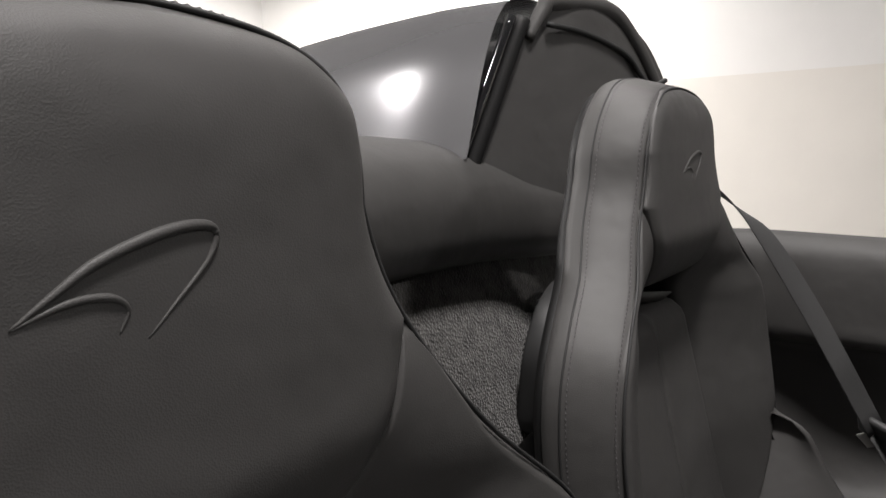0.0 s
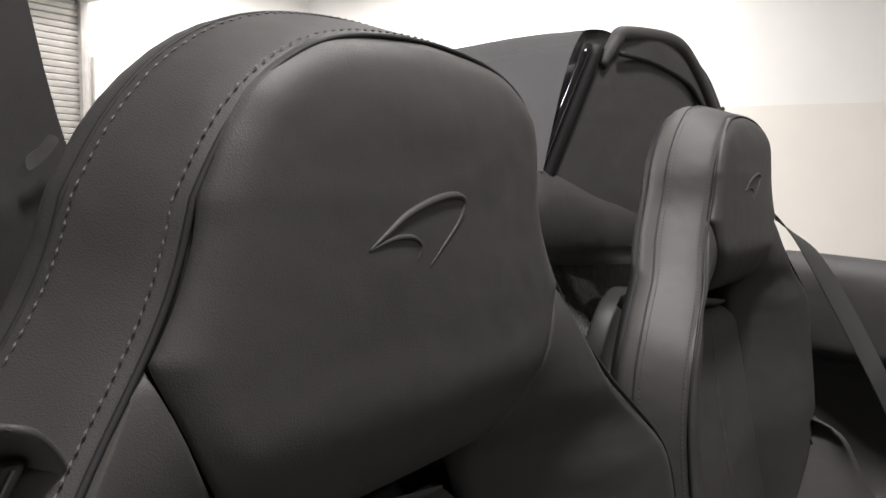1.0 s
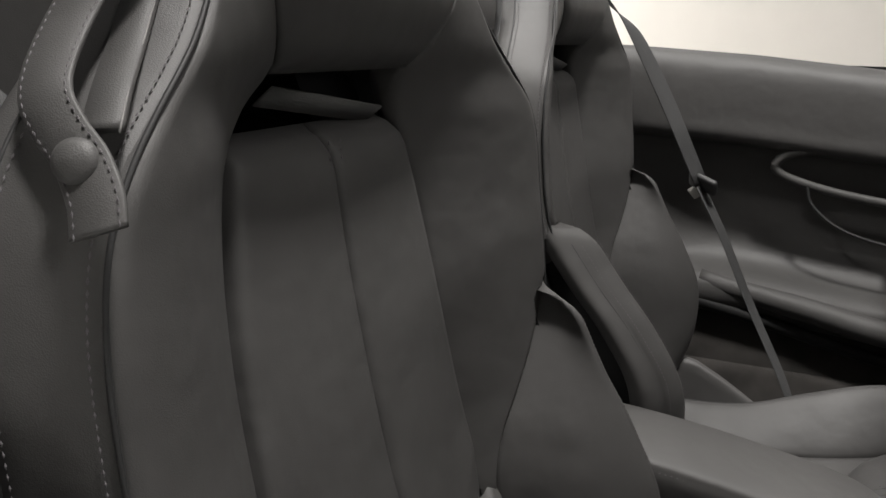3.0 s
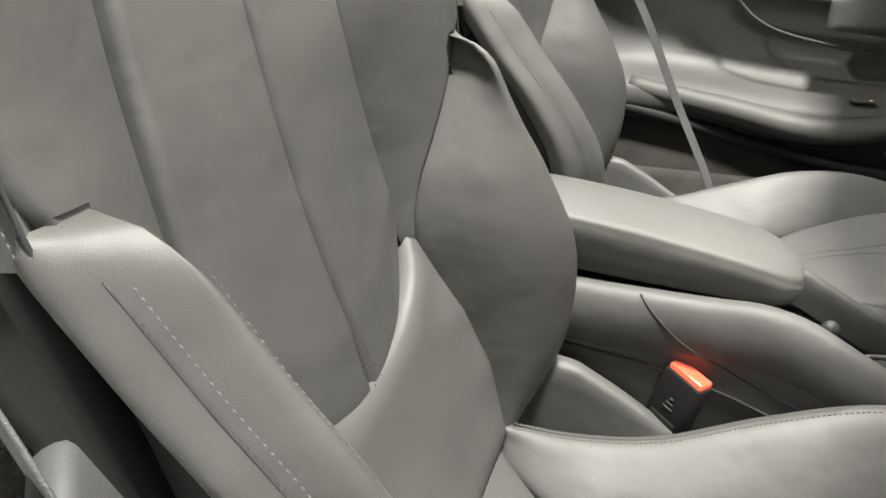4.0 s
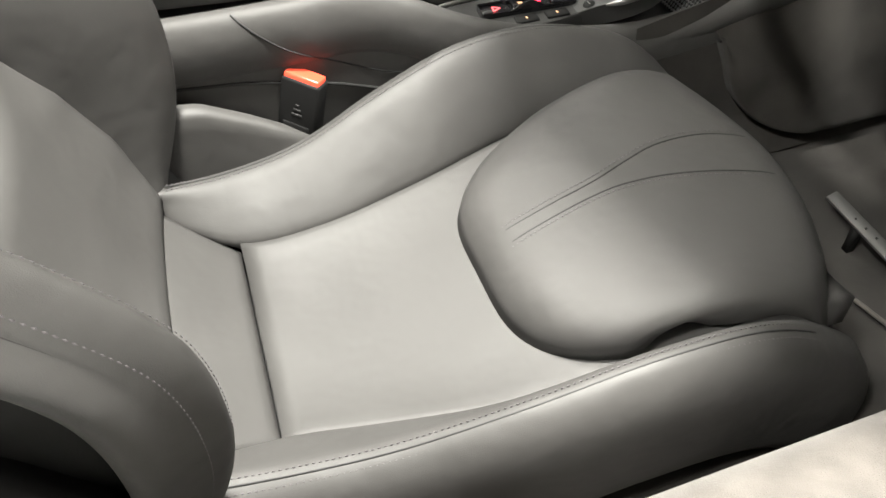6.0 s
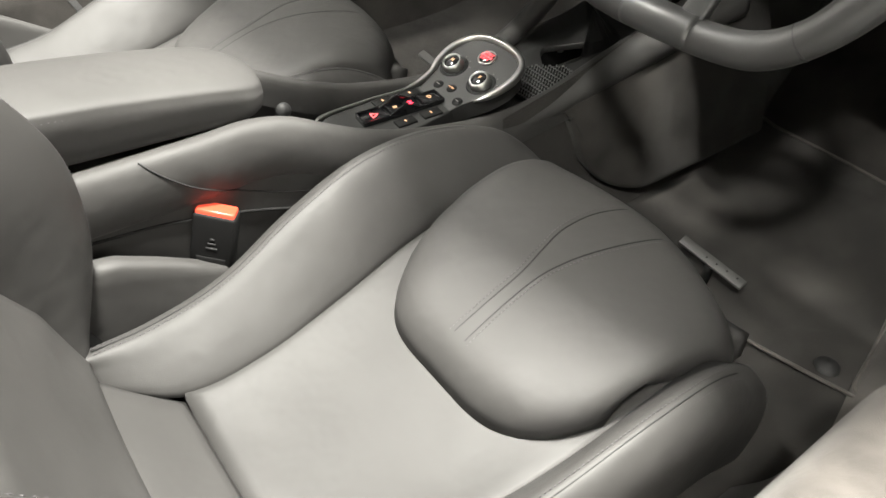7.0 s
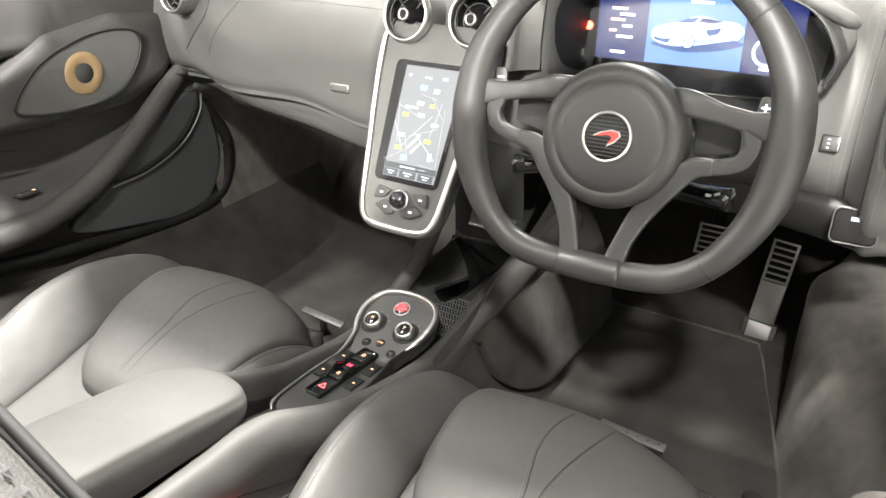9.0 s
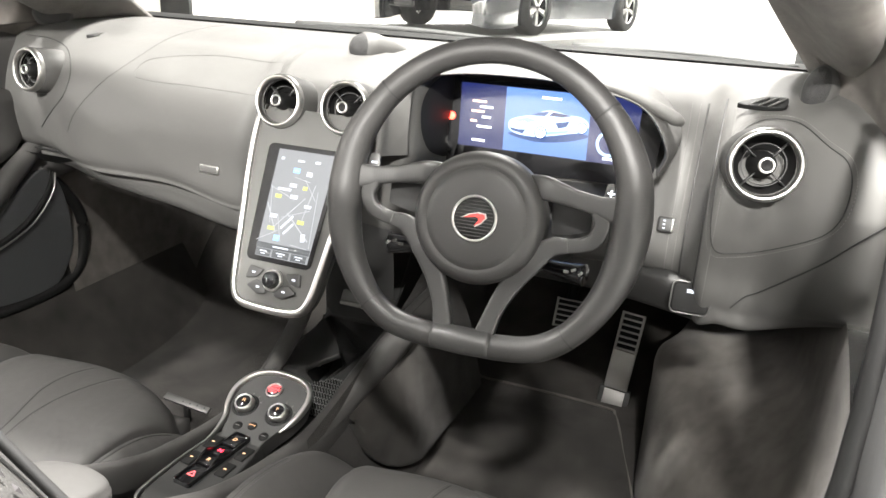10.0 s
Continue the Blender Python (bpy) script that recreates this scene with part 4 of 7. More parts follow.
ENDL = [(2.30, 0.868), (2.2, 0.888), (2.04, 0.885), (1.95, 0.865), (1.89, 0.815), (1.86, 0.745), (1.86, 0.68), (1.88, 0.632), (1.95, 0.612), (2.1, 0.60), (2.3, 0.58)]
rows = [(-0.86, ENDL), (-0.72, ENDL), (-0.55, PASS), (-0.35, PASS), (-0.19, PASS_IN), (-0.13, MID), (0.0, MID), (0.12, MID), (0.165, DRIVE), (0.3, DRIVE), (0.5, DRIVE), (0.57, DRIVE), (0.61, RIGHT_A), (0.65, RIGHT_B), (0.7, RIGHT), (0.79, ENDR), (0.86, ENDR)]
skin = fixed(loft([[(x, y, z) for y, z in row] for x, row in rows], 150, 80))
skin_tree = BVHTree.FromBMesh(skin)


def on_dash(points, n, lift=0.0004, closed=False):
    """The line laid onto the dash skin, seen from behind and above."""
    out = []
    for p in smooth_line(points, n, closed):
        for way in (Vector((0, 0.94, -0.34)), Vector((0, 1, 0))):
            hit, normal, index, far = skin_tree.ray_cast(Vector(p) - way * 0.25, way)
            if hit:
                out.append(tuple(hit - way * lift))
                break
    return out


part("dash_skin", skin, LEATHER_DASH, dash, "stitched dark grey leather dash skin")
part("under_dash", fixed(loft([[(x, 1.86 if x < 0.1 else 1.99, z0), (x, 1.96 if x < 0.1 else 2.06, z0 - 0.05), (x, 2.2, z0 - 0.09), (x, 2.45, z0 - 0.1)] for x, z0 in ((-0.84, 0.62), (-0.1, 0.62), (0.12, 0.55), (0.84, 0.53))], 30, 16)), BLACK, dash)
lower = [(-0.80, 1.875, 0.624, 0.040), (-0.70, 1.868, 0.624, 0.042), (-0.60, 1.838, 0.622, 0.046), (-0.50, 1.826, 0.620, 0.055), (-0.38, 1.824, 0.615, 0.064), (-0.24, 1.823, 0.598, 0.070), (-0.13, 1.85, 0.585, 0.070)]
part("lower_roll", fixed(loft([[(x, y + 0.05, z + 0.004), (x, y + 0.03, z - 0.003), (x, y + 0.026, z - h * 0.4), (x, y + 0.036, z - h * 0.8), (x, y + 0.06, z - h), (x, y + 0.11, z - h - 0.004), (x, 2.08, z - h + 0.004)] for x, y, z, h in lower], 50, 28)), LEATHER_DASH, dash, "padded leather panel under the dash")
part("lower_seam", tube([(x, y + 0.014, z - 0.001) for x, y, z, h in lower], 0.0022, 60, 6), SEAM, dash)
for x in (0.577, 0.604):
    part("piping", tube(on_dash([(x, y - 0.002, z) for y, z in (DRIVE if x < 0.59 else RIGHT)[3:9]], 40), 0.0018, 40, 6, up=(1, 0, 0)), SEAM, dash)
part("airbag_seam", tube(on_dash([(-0.13, 1.875, 0.8585), (-0.289, 1.908, 0.853), (-0.42, 1.884, 0.838), (-0.438, 1.853, 0.812), (-0.40, 1.846, 0.803), (-0.292, 1.845, 0.803), (-0.165, 1.845, 0.80)], 60), 0.00035, 60, 6), SOFT_SEAM, dash)
part("panel_seam", tube(on_dash([(-0.43, 2.12, 0.8895), (-0.437, 1.986, 0.8795), (-0.454, 1.888, 0.843), (-0.508, 1.832, 0.787), (-0.555, 1.814, 0.735), (-0.585, 1.816, 0.69)], 60), 0.00045, 60, 6), SOFT_SEAM, dash)
part("vent_seam", tube(on_dash([(-0.80, 1.92, 0.857), (-0.723, 1.922, 0.851), (-0.65, 1.893, 0.838), (-0.60, 1.852, 0.80), (-0.60, 1.838, 0.76), (-0.635, 1.84, 0.725), (-0.70, 1.856, 0.68)], 60), 0.001, 60, 6), SEAM, dash)
pod_line = [(0.621, 1.869, 0.655), (0.611, 1.831, 0.746), (0.617, 1.842, 0.811), (0.649, 1.876, 0.846), (0.699, 1.888, 0.847), (0.739, 1.836, 0.827), (0.762, 1.804, 0.814), (0.769, 1.777, 0.784), (0.761, 1.77, 0.739), (0.732, 1.812, 0.698), (0.66, 1.86, 0.655)]
part("pod_seam", tube(on_dash(pod_line, 90, 0.0004, True), 0.0009, 90, 6, closed=True), SEAM, dash)
part("sweep_seam", tube(on_dash([(0.665, 1.93, 0.54), (0.682, 1.922, 0.565), (0.704, 1.911, 0.585), (0.755, 1.783, 0.68), (0.786, 1.743, 0.73), (0.81, 1.74, 0.755)], 50), 0.0013, 60, 6), SEAM, dash)
st = bmesh.new()
for x, row in ((0.565, DRIVE), (0.552, DRIVE), (0.62, RIGHT)):
    stitch_row(on_dash([(x, y - 0.0015, z + 0.001) for y, z in row[3:9]], 60, 0.0006), 0.005, 0.0008, bm=st)
stitch_row(smooth_line([(x, 2.1 - 0.35 * (x + 0.42) ** 2 * 0.2, 0.889) for x in (-0.6, -0.5, -0.4, -0.3, -0.2)], 40), 0.006, 0.0008, bm=st)
stitch_row(on_dash([(x + (x - 0.69) * 0.07, y, z + (z - 0.75) * 0.07) for x, y, z in pod_line], 120, 0.0005, True), 0.005, 0.0007, bm=st)
part("dash_stitching", st, THREAD, dash, kind="stuff", smooth=False)
latch = part("glove_latch", turned(box(-0.021, 0.021, -0.0085, 0.0085, -0.004, 0.004, 0.003), pose(-0.2385, 1.8065, 0.6645, 84, 0, 0)), SATIN, dash, "small chrome-framed glove box latch")
part("latch_pull", turned(box(-0.018, 0.018, -0.0055, 0.0055, 0.003, 0.0052, 0.0015), pose(-0.2385, 1.8065, 0.6645, 84, 0, 0)), LEATHER_DASH, latch)
for x, y, z, yaw, pitch in ((-0.60, 1.952, 0.8655, 30, 17), (0.656, 1.925, 0.863, -6, 27)):
    gm = pose(x, y, z, pitch, 0, yaw)
    moon = [tuple(v) for v in smooth_line([(-0.036, -0.010), (-0.02, 0.004), (0.0, 0.014), (0.024, 0.017), (0.03, 0.008), (0.026, -0.008), (0.0, -0.0115)], 40, True)]
    v = part("corner_grille", plate(moon, 0.008, gm @ pose(0, 0, 0.0015), 0.001), BLACK, dash, "small black slatted demister grille")
    for k in range(3):
        part("slat", tube([tuple(gm @ Vector((-0.02 + 0.0125 * k, -0.0105, 0.0015))), tuple(gm @ Vector((-0.010 + 0.0125 * k, -0.002, 0.003))), tuple(gm @ Vector((0.004 + 0.0115 * k, 0.0115 + 0.0015 * k, 0.0015)))], 0.0013, 12, 6), LEATHER_DASH, v)


def air_vent(x, y, z, r, yaw, pitch):
    vent = thing("air_vent", (x, y, z), "round air vent with silver ring and black louvres", "air vent", "dash air vents")
    m = Matrix.Translation((x, y, z)) @ Matrix.Rotation(radians(yaw), 4, "Z") @ Matrix.Rotation(radians(90 + pitch), 4, "X")
    part("housing", lathe([(r * 0.86, 0.012), (r * 1.0, 0.02), (r * 1.1, 0.012), (r * 1.105, -0.03), (r * 1.11, -0.09)], m, 48), LEATHER_DASH, vent)
    part("silver_ring", lathe([(r * 0.885, 0.016), (r * 0.90, 0.0235), (r * 0.95, 0.026), (r * 1.02, 0.0255), (r * 1.075, 0.021), (r * 1.09, 0.006), (r * 0.885, 0.006)], m, 56), SATIN, vent, "satin silver bezel ring")
    part("well", lathe([(r * 0.3, -0.03), (r * 0.6, -0.025), (r * 0.9, 0.0), (r * 0.905, 0.019), (r * 0.88, 0.019)], m, 40), BLACK, vent)
    part("louvre_ring", lathe([(r * 0.60, -0.004), (r * 0.635, 0.002), (r * 0.64, 0.006), (r * 0.61, 0.004)], m, 40), PLASTIC, vent)
    for a in (50, 140, 230, 320):
        part("spoke", turned(box(r * 0.25, r * 0.88, -0.0009, 0.0009, -0.004, 0.007), m @ pose(0, 0, 0, 0, 0, a)), PLASTIC, vent)
    part("hub", lathe([(r * 0.42, -0.02), (r * 0.36, 0.004), (r * 0.27, 0.018), (r * 0.24, 0.028), (r * 0.15, 0.028), (0.0, 0.025)], m, 28), BLACK, vent)
    part("hub_cap", lathe([(r * 0.165, 0.0282), (r * 0.175, 0.0298), (r * 0.225, 0.0298), (r * 0.245, 0.027)], m, 28), SATIN, vent)
    return vent


air_vent(-0.060, 1.784, 0.806, 0.0395, 0, -14)
air_vent(0.058, 1.787, 0.807, 0.0395, 0, -14)
air_vent(0.6652, 1.8255, 0.7938, 0.0455, 8, -10)
air_vent(-0.677, 1.844, 0.797, 0.0395, -5, -8)

# centre screen: silver-framed upright panel
SCR = Matrix.Translation((0, 1.655, 0.56)) @ Matrix.Rotation(radians(63), 4, "X")
screen = thing("centre_screen", (0, 1.72, 0.65), "upright touch screen in a silver frame showing a road map", "screen")
half = [(0.0, -0.051), (0.035, -0.0495), (0.056, -0.042), (0.066, -0.022), (0.071, 0.01), (0.079, 0.08), (0.087, 0.14), (0.092, 0.19), (0.094, 0.225), (0.093, 0.248), (0.088, 0.268)]
half = [tuple(v) for v in smooth_line(half, 44)]
outline = half[1:] + [(-x, y) for x, y in half[:0:-1]]
part("panel", plate(outline, 0.04, SCR, 0.002), SCREEN_GREY, screen, "satin grey panel", smooth=False)
rail = [(-x, y) for x, y in half[::-1]] + half[1:]
up_scr = tuple(SCR.to_3x3() @ Vector((0, 0, 1)))
part("silver_frame", tube([tuple(SCR @ Vector((x * 1.045, (y - 0.1) * 1.02 + 0.1, -0.004))) for x, y in rail], [0.0012] + [0.0048] * 9 + [0.0062] * 3 + [0.0048] * 9 + [0.0012], 110, 10, up=up_scr, flat=2.2, square=True), SATIN, screen, "brushed silver frame open at the top")
surround = [(0.128, 0.05), (0.108, 0.022), (0.098, 0.004), (0.06, 0.0), (0.0, 0.0)]
surround = [(-x, d) for x, d in surround] + surround[-2::-1]
part("vent_surround", fixed(loft([[(x, y + d * k, z - d * 0.1) for x, d in surround] for y, z, k in ((1.795, 0.735, 1.2), (1.805, 0.775, 1.0), (1.815, 0.81, 0.9), (1.84, 0.842, 0.6), (1.88, 0.866, 0.3), (1.95, 0.882, 0.0))], 30, 40)), LEATHER_DASH, dash, "leather panel round the centre vents")
glass_out = rounded([(-0.058, 0.018), (0.058, 0.018), (0.066, 0.208), (-0.066, 0.208)], 0.012)
display = part("display_glass", plate(glass_out, 0.003, SCR @ pose(0, 0, 0.003)), GLOSS, screen, "gloss black display glass", smooth=False)
MAP = glow("map_dark", (0.22, 0.225, 0.235), 0.55)
MAPROAD = glow("map_road", (0.42, 0.43, 0.45), 0.5)
MAPPANEL = glow("map_panel", (0.1, 0.105, 0.11), 0.5)
MAPLINE = glow("map_light", (0.62, 0.66, 0.72), 0.6)
MAPYELLOW = glow("map_yellow", (0.55, 0.58, 0.16), 0.6)
MAPBLUE = glow("map_blue", (0.25, 0.5, 0.95), 0.7)
tilt = lambda x, y, z=0.0036: SCR @ pose(x, y, z)
part("map", plate([(-0.043, 0.026), (0.052, 0.026), (0.059, 0.200), (-0.045, 0.200)], 0.0004, SCR @ pose(0, 0, 0.0036)), MAP, display, smooth=False)
for x, y, w, h, a in [(-0.03, 0.09, 0.002, 0.05, 30), (0.0, 0.1, 0.002, 0.07, -40), (0.02, 0.08, 0.0025, 0.06, 50), (0.03, 0.12, 0.0015, 0.06, -10), (-0.02, 0.13, 0.0015, 0.05, 70), (0.005, 0.075, 0.0045, 0.022, -38), (0.0, 0.085, 0.0045, 0.028, -38), (0.034, 0.065, 0.01, 0.012, 10), (-0.036, 0.11, 0.0012, 0.06, 10), (0.01, 0.155, 0.0012, 0.03, 80), (0.045, 0.095, 0.0012, 0.09, 4), (-0.012, 0.075, 0.0012, 0.045, 20), (0.012, 0.1, 0.0012, 0.05, -70), (0.028, 0.14, 0.0012, 0.04, 40), (-0.03, 0.06, 0.0012, 0.04, -60), (0.03, 0.05, 0.0012, 0.03, 85)]:
    part("road", turned(box(-w * 0.36, w * 0.36, -h / 2, h / 2, 0, 0.0004), tilt(x, y, 0.0038) @ pose(0, 0, 0, 0, 0, a)), MAPROAD if w < 0.004 else MAPLINE, display)
for x, y, w, h, mat in [(-0.004, 0.144, 0.012, 0.006, MAPLINE), (0.018, 0.142, 0.008, 0.006, MAPYELLOW), (-0.026, 0.124, 0.011, 0.006, MAPYELLOW), (0.002, 0.126, 0.013, 0.006, MAPLINE), (0.03, 0.114, 0.012, 0.005, MAPLINE), (-0.026, 0.092, 0.012, 0.006, MAPLINE), (0.024, 0.088, 0.012, 0.006, MAPYELLOW), (-0.026, 0.072, 0.012, 0.006, MAPYELLOW), (-0.012, 0.058, 0.01, 0.009, MAPBLUE), (-0.018, 0.136, 0.024, 0.004, MAPLINE), (-0.034, 0.185, 0.005, 0.004, MAPLINE), (0.0, 0.184, 0.012, 0.003, MAPLINE), (-0.004, 0.168, 0.012, 0.008, MAPBLUE), (0.02, 0.165, 0.01, 0.007, MAPLINE), (0.03, 0.185, 0.009, 0.004, MAPLINE)]:
    part("map_label", turned(box(-w / 2, w / 2, -h / 2, h / 2, 0, 0.0004), tilt(x, y, 0.0041)), mat, display)
for x, w in ((-0.029, 0.026), (0.0025, 0.03), (0.035, 0.027)):
    key = part("map_panel", turned(box(-w / 2, w / 2, -0.0055, 0.0055, 0, 0.0004), tilt(x, 0.0325, 0.0039)), MAPPANEL, display)
    part("map_label", turned(box(-w * 0.25, w * 0.25, -0.0008, 0.0008, 0, 0.0004), tilt(x, 0.0345, 0.0043)), MAPLINE, display)
    part("map_label", turned(box(-w * 0.15, w * 0.15, -0.0007, 0.0007, 0, 0.0004), tilt(x, 0.0305, 0.0043)), MAPLINE, display)
part("map_panel", turned(box(-0.044, 0.052, -0.0045, 0.0045, 0, 0.0004), tilt(0.0, 0.0435, 0.0039)), MAPPANEL, display)
part("map_label", turned(box(-0.014, 0.014, -0.0012, 0.0012, 0, 0.0004), tilt(0.0, 0.0435, 0.0043)), MAPLINE, display)
knob = part("screen_knob", lathe([(0.0, 0.017), (0.010, 0.017), (0.0125, 0.014), (0.0135, 0.004), (0.016, 0.001)], tilt(0, -0.008, 0.001), 36), GLOSS, screen, "round control knob with silver collar")
part("collar", lathe([(0.0136, 0.006), (0.0155, 0.0075), (0.017, 0.005), (0.017, 0.0), (0.0136, 0.0)], tilt(0, -0.008, 0.001), 36), SATIN, knob)
for s in (1, -1):
    for pts in ([(0.019, 0.006), (0.046, 0.01), (0.05, -0.012), (0.030, -0.008)], [(0.014, -0.014), (0.03, -0.011), (0.045, -0.022), (0.022, -0.034), (0.006, -0.03)]):
        key = part("screen_key", plate(rounded([(s * x, y) for x, y in pts], 0.004, 3), 0.004, tilt(0, 0, 0.0045), 0.0012), PLASTIC, screen)
        cx, cy = s * sum(p[0] for p in pts) / len(pts), sum(p[1] for p in pts) / len(pts)
        part("key_mark", turned(box(-0.003, 0.003, -0.0015, 0.0015, 0, 0.0003), tilt(cx, cy, 0.0047)), MAPLINE, key)

# instrument binnacle
binnacle = thing("instrument_binnacle", (0.3, 2.0, 0.75), "hooded instrument binnacle with lit blue digital display", "instrument cluster")
hood = []
for y, s, dz in [(1.865, 1.0, 0.0), (1.9, 1.02, 0.004), (1.97, 1.02, 0.004), (2.06, 1.0, 0.0)]:
    ring = [(-0.215, -0.095), (-0.225, -0.02), (-0.19, 0.055), (-0.1, 0.078), (0.0, 0.084), (0.1, 0.08), (0.2, 0.058), (0.245, 0.0), (0.235, -0.05)]
    hood.append([(0.295 + x * s, y + (0.035 if z < -0.03 else 0.0), 0.792 + z * s + dz) for x, z in ring])
hood_in = [[(0.295 + (px - 0.295) * 0.965, y, 0.79 + (z - 0.79) * 0.94) for px, y, z in row] for row in hood]
outer, inner = np.array(hood), np.array(hood_in)
lip = (outer[:1] + inner[:1]) / 2 + np.array([0, -0.008, 0])
part("hood", fixed(loft([*inner[:1] + np.array([0, 0.004, 0]), *lip, *outer], 40, 60)), LEATHER_DASH, binnacle, "leather covered hood")
part("hood_lining", fixed(loft([inner[0] + np.array([0, 0.003, 0]), *inner[1:]], 30, 60)), BLACK, binnacle, "black lining inside the hood")
L = []
for z, y0 in ((0.712, 1.955), (0.728, 1.912), (0.755, 1.89), (0.785, 1.884), (0.815, 1.89), (0.838, 1.915), (0.852, 1.955)):
    row = []
    for y in np.linspace(y0, 2.015, 7):
        hit = skin_tree.ray_cast(Vector((0.3, y, z)), Vector((-1, 0, 0)))[0]
        row.append(((hit.x if hit else 0.165) + 0.004, y, z))
    L.append(row)
part("hood_cheek", fixed(loft(L, 24, 20)), BLACK, binnacle, "black lining at the hood end")
part("hood_winglet", tube([(0.40, 1.872, 0.874), (0.455, 1.868, 0.868), (0.505, 1.87, 0.85), (0.54, 1.874, 0.834), (0.552, 1.877, 0.828)], [0.004, 0.009, 0.0125, 0.0125, 0.006], 40, 14, flat=0.8), LEATHER_DASH, binnacle, "leather winglet at the hood end")
CL = Matrix.Translation((0.295, 1.985, 0.785)) @ Matrix.Rotation(radians(78), 4, "X")
part("cluster_face", plate(rounded([(-0.205, -0.085), (0.215, -0.085), (0.225, 0.06), (-0.19, 0.065)], 0.03), 0.01, CL), GLOSS, binnacle, "gloss black cluster face", smooth=False)
BLUE = glow("display_blue", (0.09, 0.20, 0.50), 0.52)
NAVY = glow("display_navy", (0.012, 0.018, 0.09), 0.5)
WHITE = glow("display_white", (0.8, 0.88, 1.0), 1.1)
SKY = glow("display_pale", (0.45, 0.65, 0.95), 0.62)
WARN = glow("warning_red", (1.0, 0.05, 0.03), 4.0)
lcd = part("display", plate([(-0.123, -0.053), (0.185, -0.053), (0.183, 0.056), (-0.130, 0.0555)], 0.001, CL @ pose(0, 0, 0.0015)), NAVY, binnacle, "lit digital display", smooth=False)
part("display_field", plate([(-0.040, -0.052), (0.106, -0.052), (0.100, 0.055), (-0.047, 0.055)], 0.0006, CL @ pose(0, 0, 0.0024)), BLUE, lcd, smooth=False)
ORANGE = glow("display_orange", (1.0, 0.62, 0.45), 0.9)
for x, y, w, mat in [(-0.0924, 0.0255, 0.026, ORANGE), (-0.0785, 0.0167, 0.024, WHITE), (-0.0932, 0.0083, 0.024, ORANGE), (-0.0765, -0.0006, 0.016, WHITE), (-0.0990, -0.0085, 0.012, ORANGE), (-0.0785, -0.0172, 0.027, WHITE), (-0.0861, -0.0411, 0.024, WHITE), (0.0343, 0.043, 0.034, WHITE), (0.142, -0.045, 0.018, WHITE)]:
    part("text_bar", turned(box(-w / 2, w / 2, -0.0019, 0.0019, 0, 0.0004), CL @ pose(x, y, 0.003)), mat, lcd)
DEEP = glow("display_deep_blue", (0.02, 0.06, 0.2), 0.45)
MID = glow("display_mid_blue", (0.2, 0.36, 0.66), 0.6)
layer = lambda name, pts, mat, z, n=0: part(name, plate([(x * 1.08 + 0.033, y * 1.05 + 0.001) for x, y in (smooth_line(pts, n, True) if n else pts)], 0.0003, CL @ pose(0, 0, z)), mat, lcd, smooth=False)
layer("ground_shade", [(-0.062, -0.022), (-0.02, -0.031), (0.03, -0.026), (0.066, -0.014), (0.05, -0.01), (0.0, -0.016)], DEEP, 0.0028, 40)
layer("car_picture", [(-0.063, -0.012), (-0.062, -0.002), (-0.052, 0.004), (-0.036, 0.0085), (-0.022, 0.012), (-0.010, 0.0185), (0.004, 0.021), (0.018, 0.019), (0.03, 0.0165), (0.05, 0.0155), (0.062, 0.009), (0.064, 0.0), (0.058, -0.007), (0.035, -0.0125), (0.005, -0.0195), (-0.02, -0.0235), (-0.045, -0.0225), (-0.058, -0.018)], SKY, 0.0032, 60)
layer("windscreen_shade", [(-0.030, 0.0095), (-0.014, 0.0165), (0.001, 0.019), (-0.006, 0.011)], DEEP, 0.0036)
layer("cabin_shade", [(0.0, 0.0125), (0.006, 0.0185), (0.02, 0.0178), (0.036, 0.0155), (0.022, 0.0118)], NAVY, 0.0036)
layer("side_intake", [(0.012, 0.002), (0.034, 0.007), (0.030, -0.002), (0.018, -0.006)], DEEP, 0.0036)
layer("sill_shade", [(-0.012, -0.016), (0.034, -0.0075), (0.034, -0.0105), (-0.01, -0.0205)], MID, 0.0036)
layer("bonnet_shade", [(-0.056, 0.0), (-0.034, 0.006), (-0.018, 0.003), (-0.038, -0.004)], MID, 0.0036)
layer("bumper_shade", [(-0.061, -0.0125), (-0.046, -0.0145), (-0.034, -0.0135), (-0.038, -0.0205), (-0.056, -0.0175)], DEEP, 0.0036)
layer("lamp_picture", [(-0.046, -0.0035), (-0.036, -0.0005), (-0.034, -0.004), (-0.042, -0.0075)], WHITE, 0.004)
for x, y, r in ((0.023, -0.0155, 0.0105), (0.092, -0.0005, 0.0092)):
    part("wheel_picture", lathe([(0.0, 0.0004), (r, 0.0004), (r, 0.0)], CL @ pose(x, y, 0.004), 24), DEEP, lcd)
    part("rim_picture", lathe([(r * 0.62, 0.0004), (r * 0.84, 0.0004), (r * 0.84, 0.0), (r * 0.62, 0.0)], CL @ pose(x, y, 0.0044), 24), WHITE, lcd)
    for a in (0, 60, 120):
        part("rim_picture", turned(box(-r * 0.66, r * 0.66, -r * 0.1, r * 0.1, 0, 0.0004), CL @ pose(x, y, 0.0044, 0, 0, a + 20)), WHITE, lcd)
part("dial_picture", lathe([(0.017, 0.0004), (0.022, 0.0004), (0.022, 0.0), (0.017, 0.0)], CL @ pose(0.14, -0.02, 0.003), 30), SKY, lcd)
part("warning_lamp", lathe([(0.0, 0.001), (0.0068, 0.0008), (0.007, 0.0)], CL @ pose(-0.141, -0.0045, 0.002), 18), WARN, binnacle, "red warning lamp")
